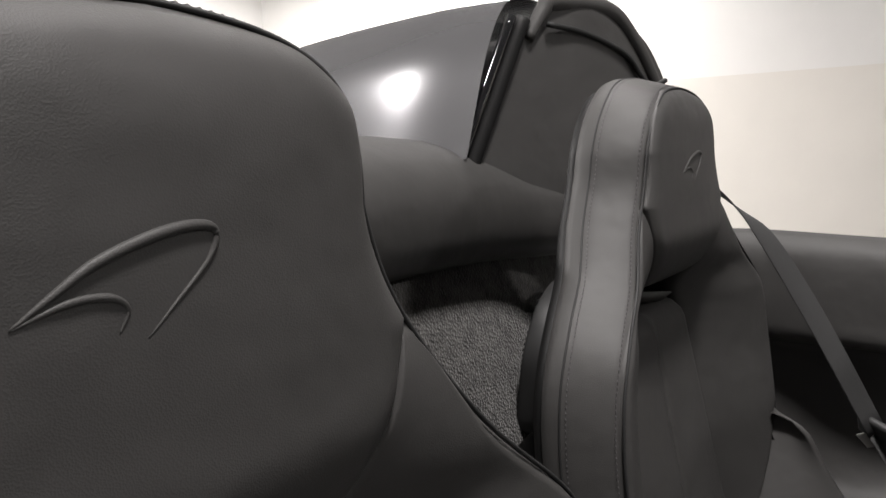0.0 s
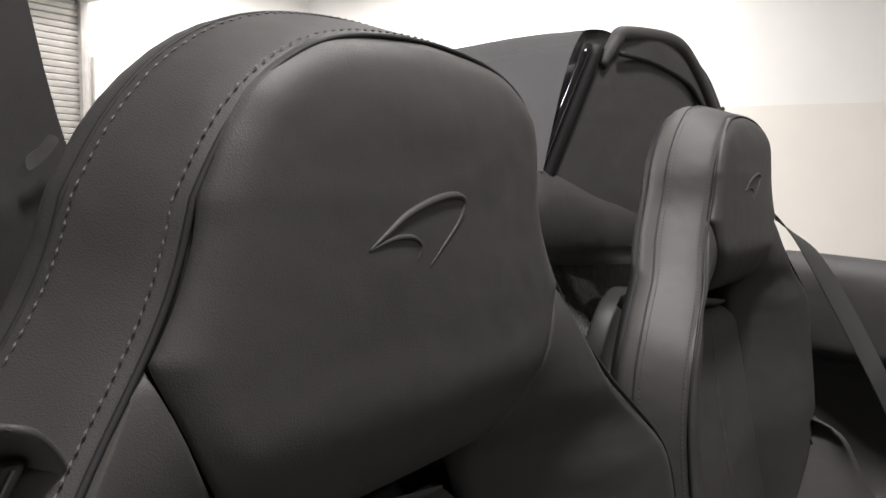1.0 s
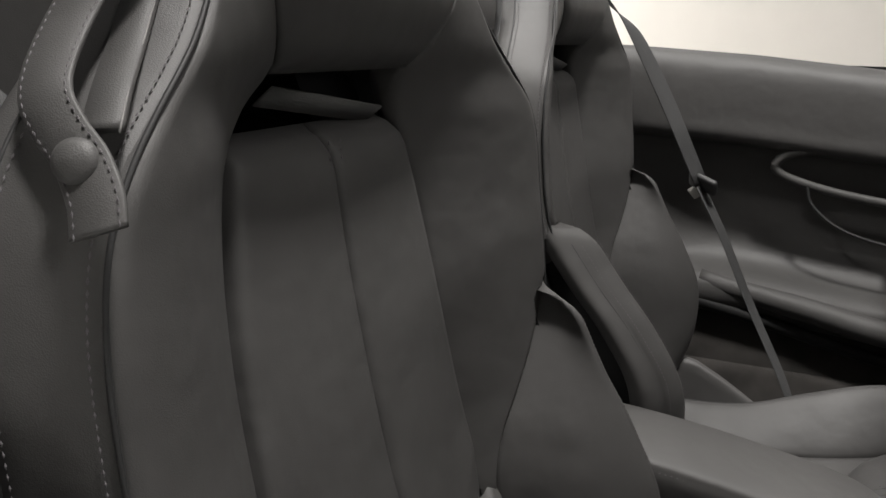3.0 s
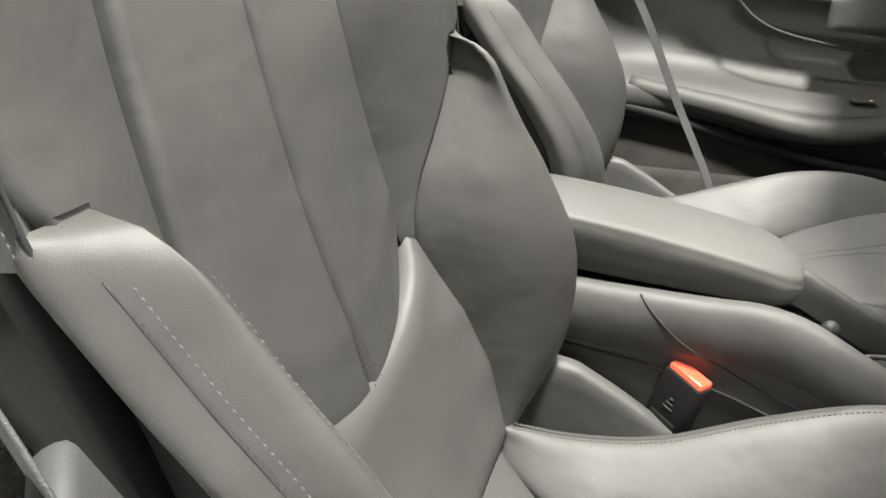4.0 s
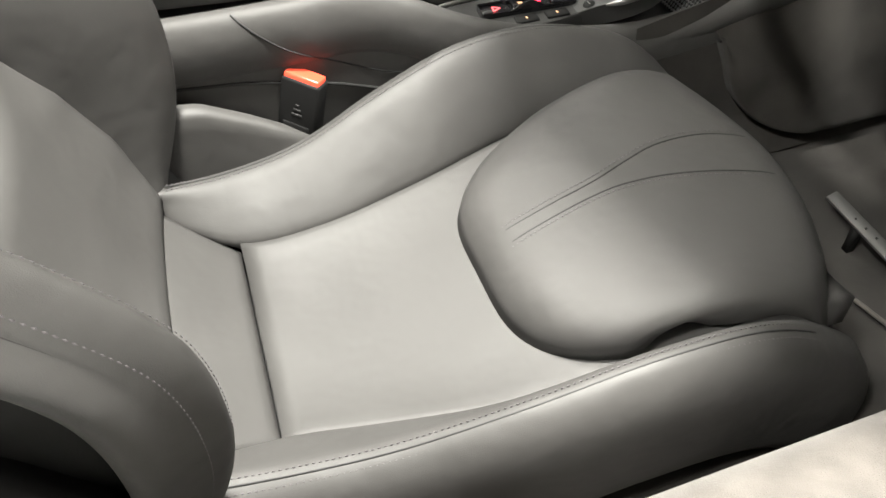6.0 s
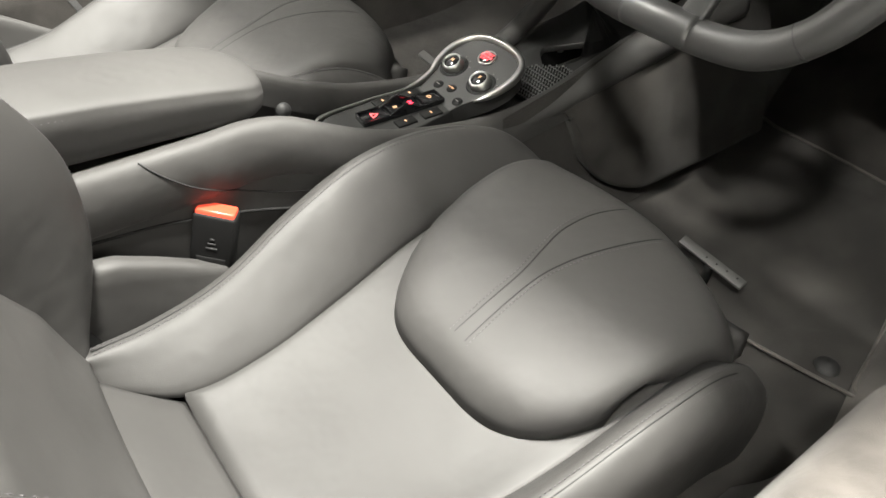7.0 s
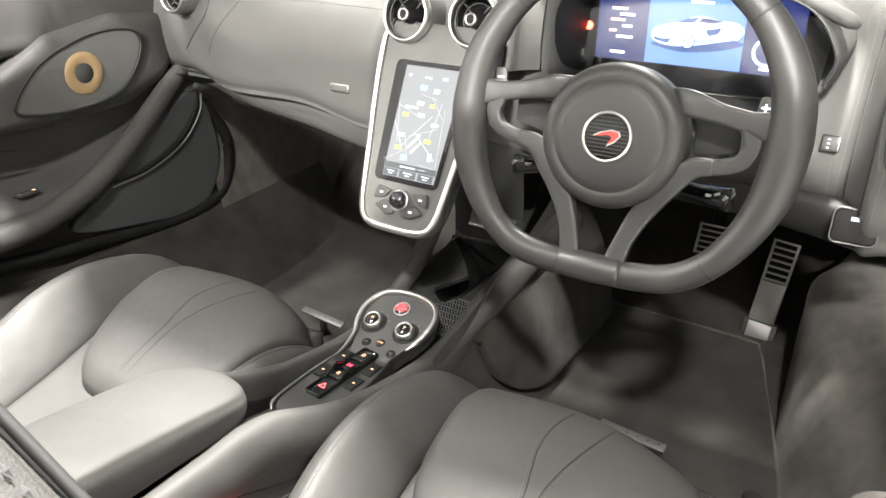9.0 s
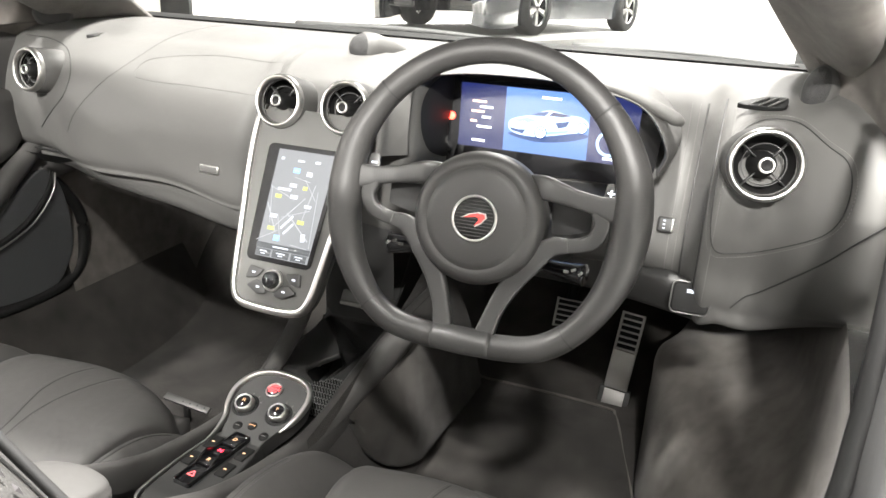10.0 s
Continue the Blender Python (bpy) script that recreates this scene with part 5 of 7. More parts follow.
part("ledge", fixed(loft([[(0.1, 1.93, 0.70), (0.1, 1.975, 0.705)], [(0.2, 1.89, 0.685), (0.2, 1.975, 0.697)], [(0.3, 1.88, 0.682), (0.3, 1.975, 0.694)], [(0.42, 1.89, 0.687), (0.42, 1.975, 0.697)], [(0.51, 1.93, 0.705), (0.51, 1.975, 0.705)]], 30, 6)), PLASTIC, binnacle)
part("column_shroud", fixed(loft([[(0.345 + 0.045 * np.cos(a) * s, y, z + 0.035 * np.sin(a) * s) for a in np.linspace(0, 2 * np.pi, 12, endpoint=False)] for y, z, s in ((1.62, 0.70, 1.0), (1.75, 0.65, 1.25), (1.95, 0.60, 1.5))], 20, 30, True, True)), PLASTIC, binnacle)

# steering wheel
WH = Matrix.Translation((0.3555, 1.566, 0.738)) @ Matrix.Rotation(radians(2.9), 4, "Z") @ Matrix.Rotation(radians(75), 4, "X")
wheel = thing("steering_wheel", (0.352, 1.567, 0.738), "leather flat-bottomed three-spoke steering wheel with round hub", "steering wheel")
wpt = lambda x, y, z=0.0: tuple(WH @ Vector((x, y, z)))
rim = [(0.0, 0.199), (0.072, 0.184), (0.132, 0.140), (0.169, 0.080), (0.178, 0.02), (0.173, -0.035), (0.156, -0.080), (0.128, -0.119), (0.092, -0.143), (0.045, -0.151), (0.0, -0.151)]
rim = rim + [(-x, y) for x, y in rim[-2:0:-1]]
wup = tuple(WH.to_3x3() @ Vector((0, 0, 1)))
thick = [0.0158, 0.0158, 0.0165, 0.0200, 0.0228, 0.0212, 0.0180, 0.016, 0.0165, 0.016, 0.0155]
thick = thick + thick[-2:0:-1] + thick[:1]
part("rim", tube([wpt(x, y) for x, y in rim], thick, 160, 18, up=wup, closed=True), WHEEL_LEATHER, wheel, "leather wheel rim")
loop = smooth_line(rim, 160, True)
grow = np.interp(np.linspace(0, 1, 160), np.linspace(0, 1, len(thick)), thick)
for sx, sy in ((0.130, 0.142), (-0.130, 0.142), (0.126, -0.121), (-0.126, -0.121)):
    k = int(np.argmin(np.hypot(loop[:, 0] - sx, loop[:, 1] - sy)))
    a, b, c = loop[k - 1], loop[k], loop[(k + 1) % 160]
    part("rim_seam", tube([wpt(*(b + (a - b) * 0.13)), wpt(*b), wpt(*(b + (c - b) * 0.13))], float(grow[k]) + 0.0005, 6, 18, up=wup), SEAM, wheel)
part("rim_foot", tube([wpt(-0.036, -0.150, 0.002), wpt(0.0, -0.150, 0.004), wpt(0.036, -0.150, 0.002)], [0.0165, 0.0172, 0.0165], 16, 18, up=wup), SPOKE, wheel, "satin block where the legs meet the rim")
hubprof = [(k * 1.05, h) for k, h in [(0.0, 0.021), (0.03, 0.021), (0.05, 0.0195), (0.0575, 0.017), (0.0585, 0.0155), (0.0595, 0.017), (0.071, 0.0125), (0.0765, 0.003), (0.077, -0.03), (0.06, -0.05)]]
hub = part("hub", lathe(hubprof, WH, 64), WHEEL_LEATHER, wheel, "round padded leather hub")
part("emblem_ring", lathe([(0.0245, 0.0215), (0.0255, 0.0235), (0.0275, 0.0235), (0.028, 0.02), (0.0245, 0.02)], WH, 48), SATIN, hub, "chrome emblem ring")
emblem = part("emblem", lathe([(0.0, 0.0228), (0.0246, 0.0222), (0.0246, 0.02)], WH, 40), SHELL, hub, "black round emblem with a red swoosh")
swoosh = [(-0.018, -0.001), (-0.008, 0.0045), (0.004, 0.0075), (0.013, 0.0065), (0.015, 0.002), (0.009, -0.005), (0.0, -0.01), (0.005, -0.003), (0.005, 0.001), (0.0, 0.002), (-0.009, 0.0005)]
EMRED = material("emblem_red", (0.62, 0.045, 0.04), 0.35)
part("swoosh_edge", plate([(x * 0.98, y * 1.08 - 0.0004) for x, y in swoosh], 0.0006, WH @ pose(0.001, 0.0005, 0.0234)), SATIN, emblem, "thin silver edge", smooth=False)
for k in range(11):
    y = -0.0205 + 0.0041 * k
    part("weave_line", turned(box(-math.sqrt(0.0236**2 - y * y), math.sqrt(0.0236**2 - y * y), -0.0006, 0.0006, 0, 0.0002), WH @ pose(0, y, 0.0228)), PLASTIC, emblem)
part("swoosh", plate([(x * 0.82, y * 0.86) for x, y in swoosh], 0.0006, WH @ pose(0.0015, 0.0004, 0.0238)), EMRED, emblem, "red swoosh", smooth=False)
for s in (1, -1):
    part("spoke_upper", tube([wpt(s * 0.045, 0.046, -0.02), wpt(s * 0.075, 0.046, -0.004), wpt(s * 0.11, 0.039, 0.0), wpt(s * 0.14, 0.034, 0.001), wpt(s * 0.172, 0.03, -0.002)], [0.014, 0.0145, 0.0105, 0.0112, 0.019], 36, 18, up=wup, flat=0.6, square=True), SPOKE, wheel, "satin dark spoke")
    part("spoke_outer", tube([wpt(s * 0.138, 0.034, 0.0), wpt(s * 0.146, 0.012, 0.0), wpt(s * 0.139, -0.006, -0.002), wpt(s * 0.122, -0.0145, -0.004), wpt(s * 0.1, -0.0185, -0.006)], [0.0105, 0.0092, 0.009, 0.0088, 0.0088], 30, 18, up=wup, flat=0.7, square=True), SPOKE, wheel)
    part("spoke_lower", tube([wpt(s * 0.112, -0.0165, -0.004), wpt(s * 0.09, -0.022, -0.006), wpt(s * 0.068, -0.044, -0.007), wpt(s * 0.047, -0.078, -0.006), wpt(s * 0.033, -0.112, -0.003), wpt(s * 0.024, -0.15, 0.0)], [0.0088, 0.0118, 0.0148, 0.0122, 0.0105, 0.013], 44, 18, up=wup, flat=0.62, square=True), SPOKE, wheel, "satin dark spoke")
    part("shift_paddle", plate(rounded([(s * 0.08, 0.03), (s * 0.13, 0.032), (s * 0.13, 0.0), (s * 0.085, -0.01)], 0.006, 3), 0.004, WH @ pose(0, 0, -0.03), 0.001), PLASTIC, wheel, "shift paddle behind the spoke")
    tab = part("paddle_tab", plate(rounded([(s * 0.139, 0.026), (s * 0.158, 0.026), (s * 0.159, 0.06), (s * 0.143, 0.062)], 0.005, 4), 0.004, WH @ pose(0, 0, -0.012), 0.001), SPOKE, wheel, "paddle tab with a white mark")
    part("tab_mark", turned(box(-0.004, 0.004, -0.001, 0.001, 0, 0.0006), WH @ pose(s * 0.149, 0.05, -0.012)), WHITE, tab)
    if s > 0:
        part("tab_mark", turned(box(-0.001, 0.001, -0.004, 0.004, 0, 0.0006), WH @ pose(s * 0.149, 0.05, -0.012)), WHITE, tab)
    stalk = part("column_stalk", tube([wpt(s * 0.05, -0.045, -0.06), wpt(s * 0.09, -0.05, -0.055), wpt(s * 0.13, -0.052, -0.045)], [0.009, 0.009, 0.014], 16, 10), GLOSS, wheel, "black column stalk with white marks")
    for k in range(3):
        part("stalk_mark", turned(box(-0.003, 0.003, -0.0016, 0.0016, 0, 0.004), WH @ pose(s * (0.108 + 0.009 * k), -0.05 + 0.003 * (k % 2), -0.036, 0, 0, 25 * k)), THREAD, stalk)
part("paddle_plate", turned(box(-0.008, 0.008, -0.012, 0.012, 0, 0.004, 0.002), WH @ pose(0.158, 0.05, -0.03)), SATIN, wheel)

part("knee_panel", fixed(loft([[(x, y + 0.08, 0.568), (x, y + 0.04, 0.567), (x, y + 0.010, 0.563), (x, y, 0.550), (x, y + 0.006, 0.512), (x, y + 0.03, 0.494), (x, y + 0.14, 0.488)] for x, y in ((0.14, 2.0), (0.3, 1.995), (0.45, 1.985), (0.55, 1.958), (0.62, 1.934), (0.655, 1.942))], 40, 24)), POD_GREY, dash, "dark lower dash panel")
BTN = pose(0.602, 1.929, 0.545, 80, 0, 4)
part("panel_button", plate(rounded([(-0.028, -0.026), (0.030, -0.026), (0.031, 0.022), (-0.027, 0.023)], 0.01), 0.02, BTN, 0.002), BLACK, dash, "dark panel with a small switch", smooth=False)
part("button_frame", plate(rounded([(-0.031, -0.029), (0.033, -0.029), (0.034, 0.025), (-0.030, 0.026)], 0.012), 0.012, BTN @ pose(0, 0, 0.0012), 0.001, hole=rounded([(-0.0285, -0.0265), (0.0305, -0.0265), (0.0315, 0.0225), (-0.0275, 0.0235)], 0.0105)), SCREEN_GREY, dash, "thin grey frame round the switch panel")
part("switch_mark", turned(box(-0.006, 0.006, -0.003, 0.003, 0, 0.0006), BTN @ pose(0, 0.01, 0)), MAPLINE, dash)
switch = part("light_switch", turned(box(-0.012, 0.012, -0.012, 0.012, -0.006, 0.006, 0.003), pose(0.545, 1.955, 0.652, 75, 0, 0)), PLASTIC, dash, "rotary light switch with a silver edge")
part("switch_edge", turned(box(0.009, 0.0135, -0.011, 0.011, -0.004, 0.0075, 0.002), pose(0.545, 1.955, 0.652, 75, 0, 0)), SATIN, switch)
for k in range(3):
    part("switch_mark", turned(box(-0.002, 0.002, -0.0012, 0.0012, 0.006, 0.0064), pose(0.543, 1.955, 0.652, 75, 0, 0) @ pose(0, -0.006 + 0.006 * k, 0)), MAPLINE, switch)

# tweeters and centre microphone pod
for s, x, y, z, turn in ((1, 0.720, 1.945, 0.886, -26), (-1, -0.785, 1.99, 0.900, 48)):
    tw = thing("tweeter", (x, y, z - 0.03), "black mesh tweeter at the foot of the windscreen pillar", "loudspeaker", "tweeters")
    m = Matrix.Translation((x, y, z)) @ Matrix.Rotation(radians(turn), 4, "Z") @ Matrix.Rotation(radians(72), 4, "X") @ Matrix.Diagonal((0.72 if s > 0 else 1.35, 1.2 if s > 0 else 1.15, 1.0, 1.0))
    part("pod", lathe([(0.027, 0.004), (0.030, 0.0), (0.031, -0.02), (0.024, -0.05), (0.008, -0.07)], m, 32), LEATHER_DASH, tw)
    part("mesh", lathe([(0.0, 0.018), (0.012, 0.0165), (0.021, 0.0115), (0.027, 0.004), (0.027, 0.0)], m, 32), MESHM, tw, "fine black mesh")
pod = thing("speaker_pod", (0.03, 2.02, 0.89), "small black mesh speaker pod on the dashboard", "loudspeaker")
m = Matrix.Translation((-0.004, 1.942, 0.886)) @ Matrix.Rotation(radians(-38), 4, "Z") @ Matrix.Rotation(radians(82), 4, "X")
part("pod_body", lathe([(0.025, 0.003), (0.029, -0.002), (0.029, -0.022), (0.024, -0.05), (0.014, -0.08), (0.003, -0.095)], m, 32), LEATHER_DASH, pod)
part("pod_mesh", lathe([(0.0, 0.024), (0.009, 0.0225), (0.018, 0.017), (0.0242, 0.008), (0.0262, -0.001), (0.026, -0.006)], m, 36), MESHM, pod, "fine dark mesh dome")

# pedals and footwell
pedals = thing("accelerator_pedal", (0.5, 2.25, 0.12), "satin metal floor-hinged accelerator pedal with slots", "pedal")
AP = Matrix.Translation((0.472, 2.245, 0.12)) @ Matrix.Rotation(radians(70), 4, "X") @ Matrix.Rotation(radians(-4), 4, "Z")
part("pedal_plate", turned(box(-0.026, 0.026, 0.048, 0.135, 0, 0.008, 0.002), AP), PEDAL, pedals, "plain satin metal plate")
part("pedal_foot", turned(box(-0.034, 0.034, -0.005, 0.05, -0.012, 0.0045, 0.003), AP), PLASTIC, pedals, "dark plastic hinge foot")
part("hinge_plate", turned(box(-0.023, 0.023, 0.008, 0.045, 0.004, 0.007, 0.0012), AP), PEDAL, pedals)
part("slotted_pad", turned(box(-0.026, 0.026, 0.135, 0.222, -0.002, 0.004, 0.001), AP), BLACK, pedals)
for k in range(7):
    part("pad_bar", turned(box(-0.026, 0.026, 0.136 + k * 0.0137, 0.1405 + k * 0.0137, 0.003, 0.008, 0.0008), AP), PEDAL, pedals)
for x in (-0.0235, 0.0235):
    part("pad_edge", turned(box(x - 0.0028, x + 0.0028, 0.135, 0.223, 0.003, 0.008, 0.0008), AP), PEDAL, pedals)
brake = thing("brake_pedal", (0.34, 2.3, 0.3), "satin metal brake pedal pad with slots", "pedal")
BP = Matrix.Translation((0.349, 2.29, 0.308)) @ Matrix.Rotation(radians(64), 4, "X")
part("pad_back", turned(box(-0.034, 0.034, -0.032, 0.034, -0.006, 0.003, 0.004), BP), BLACK, brake)
for k in range(6):
    part("pad_bar", turned(box(-0.034, 0.034, -0.031 + k * 0.0122, -0.027 + k * 0.0122, 0.002, 0.007, 0.0008), BP), PEDAL, brake)
for x in (-0.032, 0.032):
    part("pad_edge", turned(box(x - 0.0025, x + 0.0025, -0.032, 0.035, 0.002, 0.007, 0.0008), BP), PEDAL, brake)
part("pedal_arm", tube([(0.345, 2.3, 0.31), (0.345, 2.36, 0.4), (0.345, 2.4, 0.52)], 0.012, 12, 8), BLACK, brake)
mat_t = thing("floor_mat", (0.35, 1.95, 0.115), "dark carpet floor mat in the driver footwell", "floor mat")
part("mat_carpet", fixed(loft([[(0.14, 1.70, 0.116), (0.2, 1.695, 0.115), (0.55, 1.76, 0.115), (0.604, 1.775, 0.116)], [(0.13, 1.92, 0.117), (0.2, 1.92, 0.116), (0.5, 1.94, 0.116), (0.568, 1.945, 0.117)], [(0.14, 2.2, 0.135), (0.2, 2.22, 0.134), (0.44, 2.22, 0.134), (0.49, 2.2, 0.136)]], 24, 20)), CARPET, mat_t)
part("mat_edge", tube([(0.14, 1.70, 0.115), (0.13, 1.92, 0.115), (0.14, 2.2, 0.134), (0.2, 2.225, 0.134), (0.45, 2.225, 0.134), (0.492, 2.195, 0.133), (0.53, 2.07, 0.122), (0.57, 1.94, 0.116), (0.602, 1.80, 0.115), (0.59, 1.77, 0.114), (0.2, 1.69, 0.114)], 0.0028, 120, 8, closed=True), SUEDE, mat_t, "bound mat edge")
part("mat_button", lathe([(0.0, 0.008), (0.012, 0.007), (0.016, 0.003), (0.017, 0.0)], pose(0.566, 1.79, 0.116), 24), PLASTIC, mat_t, "round black mat fixing")
bar = thing("seat_adjuster_bar", (0.35, 1.72, 0.17), "flat silver seat adjuster bar before the cushion", "bar")
part("bar_plate", turned(box(-0.057, 0.057, -0.008, 0.008, -0.003, 0.003, 0.0015), pose(0.366, 1.782, 0.16, 25, 2, -2)), DULL, bar)
for k in range(6):
    part("bar_hole", turned(box(-0.0014, 0.0014, -0.0014, 0.0014, 0.003, 0.0034), pose(0.366 - 0.045 + 0.018 * k, 1.782, 0.16, 25, 2, -2)), BLACK, bar)
part("bar_post", box(0.36, 0.37, 1.777, 1.787, 0.115, 0.159), BLACK, bar)
copy_thing(bar, pose(-0.34, 1.735, 0.17))
L = []
for y in (1.36, 1.5, 1.7, 1.85, 2.0, 2.12, 2.19, 2.23, 2.3, 2.5):
    foot = float(np.interp(y, [1.36, 1.5, 1.75, 2.0, 2.22, 2.5], [0.685, 0.67, 0.62, 0.573, 0.53, 0.50]))
    top = float(np.interp(y, [1.36, 1.75], [0.435, 0.62]))
    k = float(np.interp(y, [1.75, 2.2], [0.0, 1.0]))
    back = float(np.interp(y, [2.2, 2.26, 2.5], [0.0, 0.03, 0.07]))
    bulge = [(0.80, top), (0.785, 0.44), (0.70 + back, 0.385), (0.565 + back, 0.335), (0.551 + back, 0.25), (0.554 + back, 0.16), (0.557 + back, 0.108)]
    plain = [(0.80, top), (0.79, 0.43), (foot + (0.787 - foot) * 0.78, 0.34), (foot + (0.787 - foot) * 0.5, 0.25), (foot + (0.787 - foot) * 0.22, 0.168), (foot + 0.012, 0.122), (foot - 0.004, 0.108)]
    L.append([(a[0] + (b[0] - a[0]) * k, y, a[1] + (b[1] - a[1]) * k) for a, b in zip(plain, bulge)])
part("kick_panel", fixed(loft(L, 40, 30)), SUEDE, body, "carpeted footwell side")
part("kick_panel", fixed(loft([[(-0.80, y, 0.64), (-0.787, y, 0.5), (-0.765, y, 0.35), (-0.74, y, 0.2), (-0.70, y, 0.11)] for y in (1.93, 2.05, 2.2, 2.35, 2.5)], 24, 24)), SUEDE, body, "carpeted footwell side")
part("tunnel_carpet", fixed(loft([[(0.088, y, 0.35 - d), (0.1, y, 0.25 - d * 0.5), (0.125, y, 0.17), (0.17, y, 0.12)] for y, d in ((1.6, 0.03), (1.75, 0.0), (1.95, -0.06), (2.1, -0.12), (2.4, -0.18))], 24, 20)), CARPET, body, "carpet over the tunnel side")
hem = [(0.104, 1.722, 0.285), (0.112, 1.735, 0.25), (0.128, 1.748, 0.208), (0.150, 1.785, 0.170), (0.172, 1.84, 0.152), (0.178, 1.92, 0.150), (0.185, 2.02, 0.156), (0.19, 2.14, 0.165)]
crown = [(0.092, 1.715, 0.300), (0.094, 1.75, 0.318), (0.096, 1.79, 0.334), (0.097, 1.83, 0.35), (0.098, 1.88, 0.37), (0.099, 1.94, 0.39), (0.1, 2.02, 0.41), (0.1, 2.14, 0.43)]
flap = []
for (x0, y0, z0), (x1, y1, z1) in zip(hem, crown):
    flap.append([(x0 - 0.012, y0, z0 - 0.002), (x0 + 0.001, y0, z0 - 0.003), (x0 + 0.006, y0, z0 + 0.008)] + [(x0 + (x1 - x0) * f + 0.022 * math.sin(math.pi * f) ** 0.8 * min(1.0, abs(z1 - z0) / 0.12), y0 + (y1 - y0) * f, z0 + (z1 - z0) * f) for f in (0.25, 0.5, 0.75, 1.0)])
flap_skin = loft(flap, 70, 40)
for v in flap_skin.verts:
    v.co += Vector((1, -0.2, 0.1)) * (0.004 * noise.noise(v.co * 16) + 0.0012 * noise.noise(v.co * 55))
part("carpet_flap", fixed(flap_skin), CARPET, body, "loose bulging carpet flap with a bound edge")


# ---- body round the cabin ----
body_paint = PAINT


def fairing(s, xi_low, xi_top, dy=0.0):
    """The raised fairing behind a seat: a slanted leather face, trimmed edge, black seal and painted body running to the tail."""
    ob = thing("rear_fairing", (s * 0.6, 0.5, 1.0), "grey painted rear fairing behind the seat with dark leather inner face", "car fairing", "rear fairings")
    yy = lambda x: 0.6 + dy + (0.444 if s < 0 else 0.1) * (x - 0.42)
    F = []
    for b in np.linspace(0, 1, 9):
        z = (0.52 if s > 0 else 0.94) + (1.262 - (0.52 if s > 0 else 0.94)) * b
        xi = np.interp(z, [0.52, 1.0, 1.05, 1.23, 1.262], [xi_low - 0.03, xi_low - 0.02, xi_low, xi_top, xi_top + 0.03])
        xo = np.interp(z, [0.52, 1.0, 1.17, 1.24, 1.262], [0.80, 0.79, 0.715, 0.655, 0.60])
        F.append([(s * (xi + (xo - xi) * a), yy(xi + (xo - xi) * a) + 0.012 * np.sin(np.pi * a), z) for a in np.linspace(0, 1, 6)])
    part("inner_face", fixed(loft(F, 40, 30)), LEATHER, ob, "dark leather inner face")
    top = [(xi_top - 0.005, 1.205), (xi_top + 0.02, 1.243), (0.50, 1.256), (0.595, 1.256), (0.645, 1.22), (0.69, 1.16), (0.715, 1.11)]
    part("edge_roll", tube([(s * x, yy(x) + 0.002, z) for x, z in top], [0.008, 0.011, 0.012, 0.012, 0.012, 0.011, 0.01], 40, 12), LEATHER, ob, "padded leather edge")
    mid = [(xi_top + 0.015, 1.224), (0.54, 1.218), (0.615, 1.195), (0.648, 1.165), (0.67, 1.15), (0.70, 1.16)]
    part("piping", tube([(s * x, yy(x) + 0.014, z) for x, z in mid], 0.004, 40, 8), SEAM, ob)
    if s < 0:
        part("seal", tube([(s * (xi_low - 0.008), yy(xi_low) - 0.004, 1.03), (s * (xi_top - 0.012), yy(xi_top) - 0.004, 1.23)], 0.011, 14, 10), BLACK, ob, "black rubber seal")
        part("seal_lip", tube([(s * (xi_low - 0.026), yy(xi_low) - 0.012, 1.03), (s * (xi_top - 0.028), yy(xi_top) - 0.012, 1.232)], 0.007, 14, 10), GLOSS, ob, "gloss black strip")
    B = []
    for y, xi, zt, zi in [(0.585 + dy, xi_top - 0.03, 1.268, 1.05), (0.45, xi_top - 0.045, 1.262, 1.055), (0.2, xi_top - 0.05, 1.235, 1.05), (-0.1, xi_top - 0.04, 1.18, 1.035), (-0.5, xi_top - 0.02, 1.09, 1.01), (-0.95, xi_top, 0.99, 0.96)]:
        lo = xi_low - xi_top
        xi += 0.045 if s > 0 else 0.0
        B.append([(s * (xi + lo), y, zi), (s * (xi + lo * 0.35), y, zi + (zt - zi) * 0.6), (s * (xi + 0.02), y, zt - 0.02), (s * (xi + 0.07), y, zt), (s * (xi + 0.17), y, zt + 0.006), (s * (xi + 0.28), y, zt - 0.03), (s * (xi + 0.38), y, zt - 0.14), (s * 0.93, y, 0.9), (s * 0.96, y, 0.6)])
    part("painted_body", fixed(loft(B, 50, 50)), body_paint, ob, "glossy grey painted body")
    return ob


fairing(-1, 0.372, 0.462)
near = fairing(1, 0.372, 0.42, 0.064)
part("scuff", plate([tuple(v) for v in smooth_line([(-0.008, 0.007), (-0.003, 0.009), (0.002, 0.003), (0.009, -0.002), (0.008, -0.008), (0.001, -0.004), (-0.004, 0.001)], 28, True)], 0.0004, pose(0.390, 0.6703, 1.05, 90, 0, 6) @ pose(0, 0, 0.0003)), SCUFF, near, "small pale scuff", smooth=False)
rec = part("belt_outlet", fixed(tube([(0.478, 0.676, 0.906), (0.498, 0.678, 0.921), (0.545, 0.682, 0.922), (0.576, 0.684, 0.90), (0.578, 0.684, 0.78), (0.548, 0.682, 0.752), (0.497, 0.678, 0.752), (0.475, 0.676, 0.775), (0.473, 0.676, 0.84)], 0.004, 80, 10, closed=True)), PLASTIC, near, "rounded belt outlet frame")
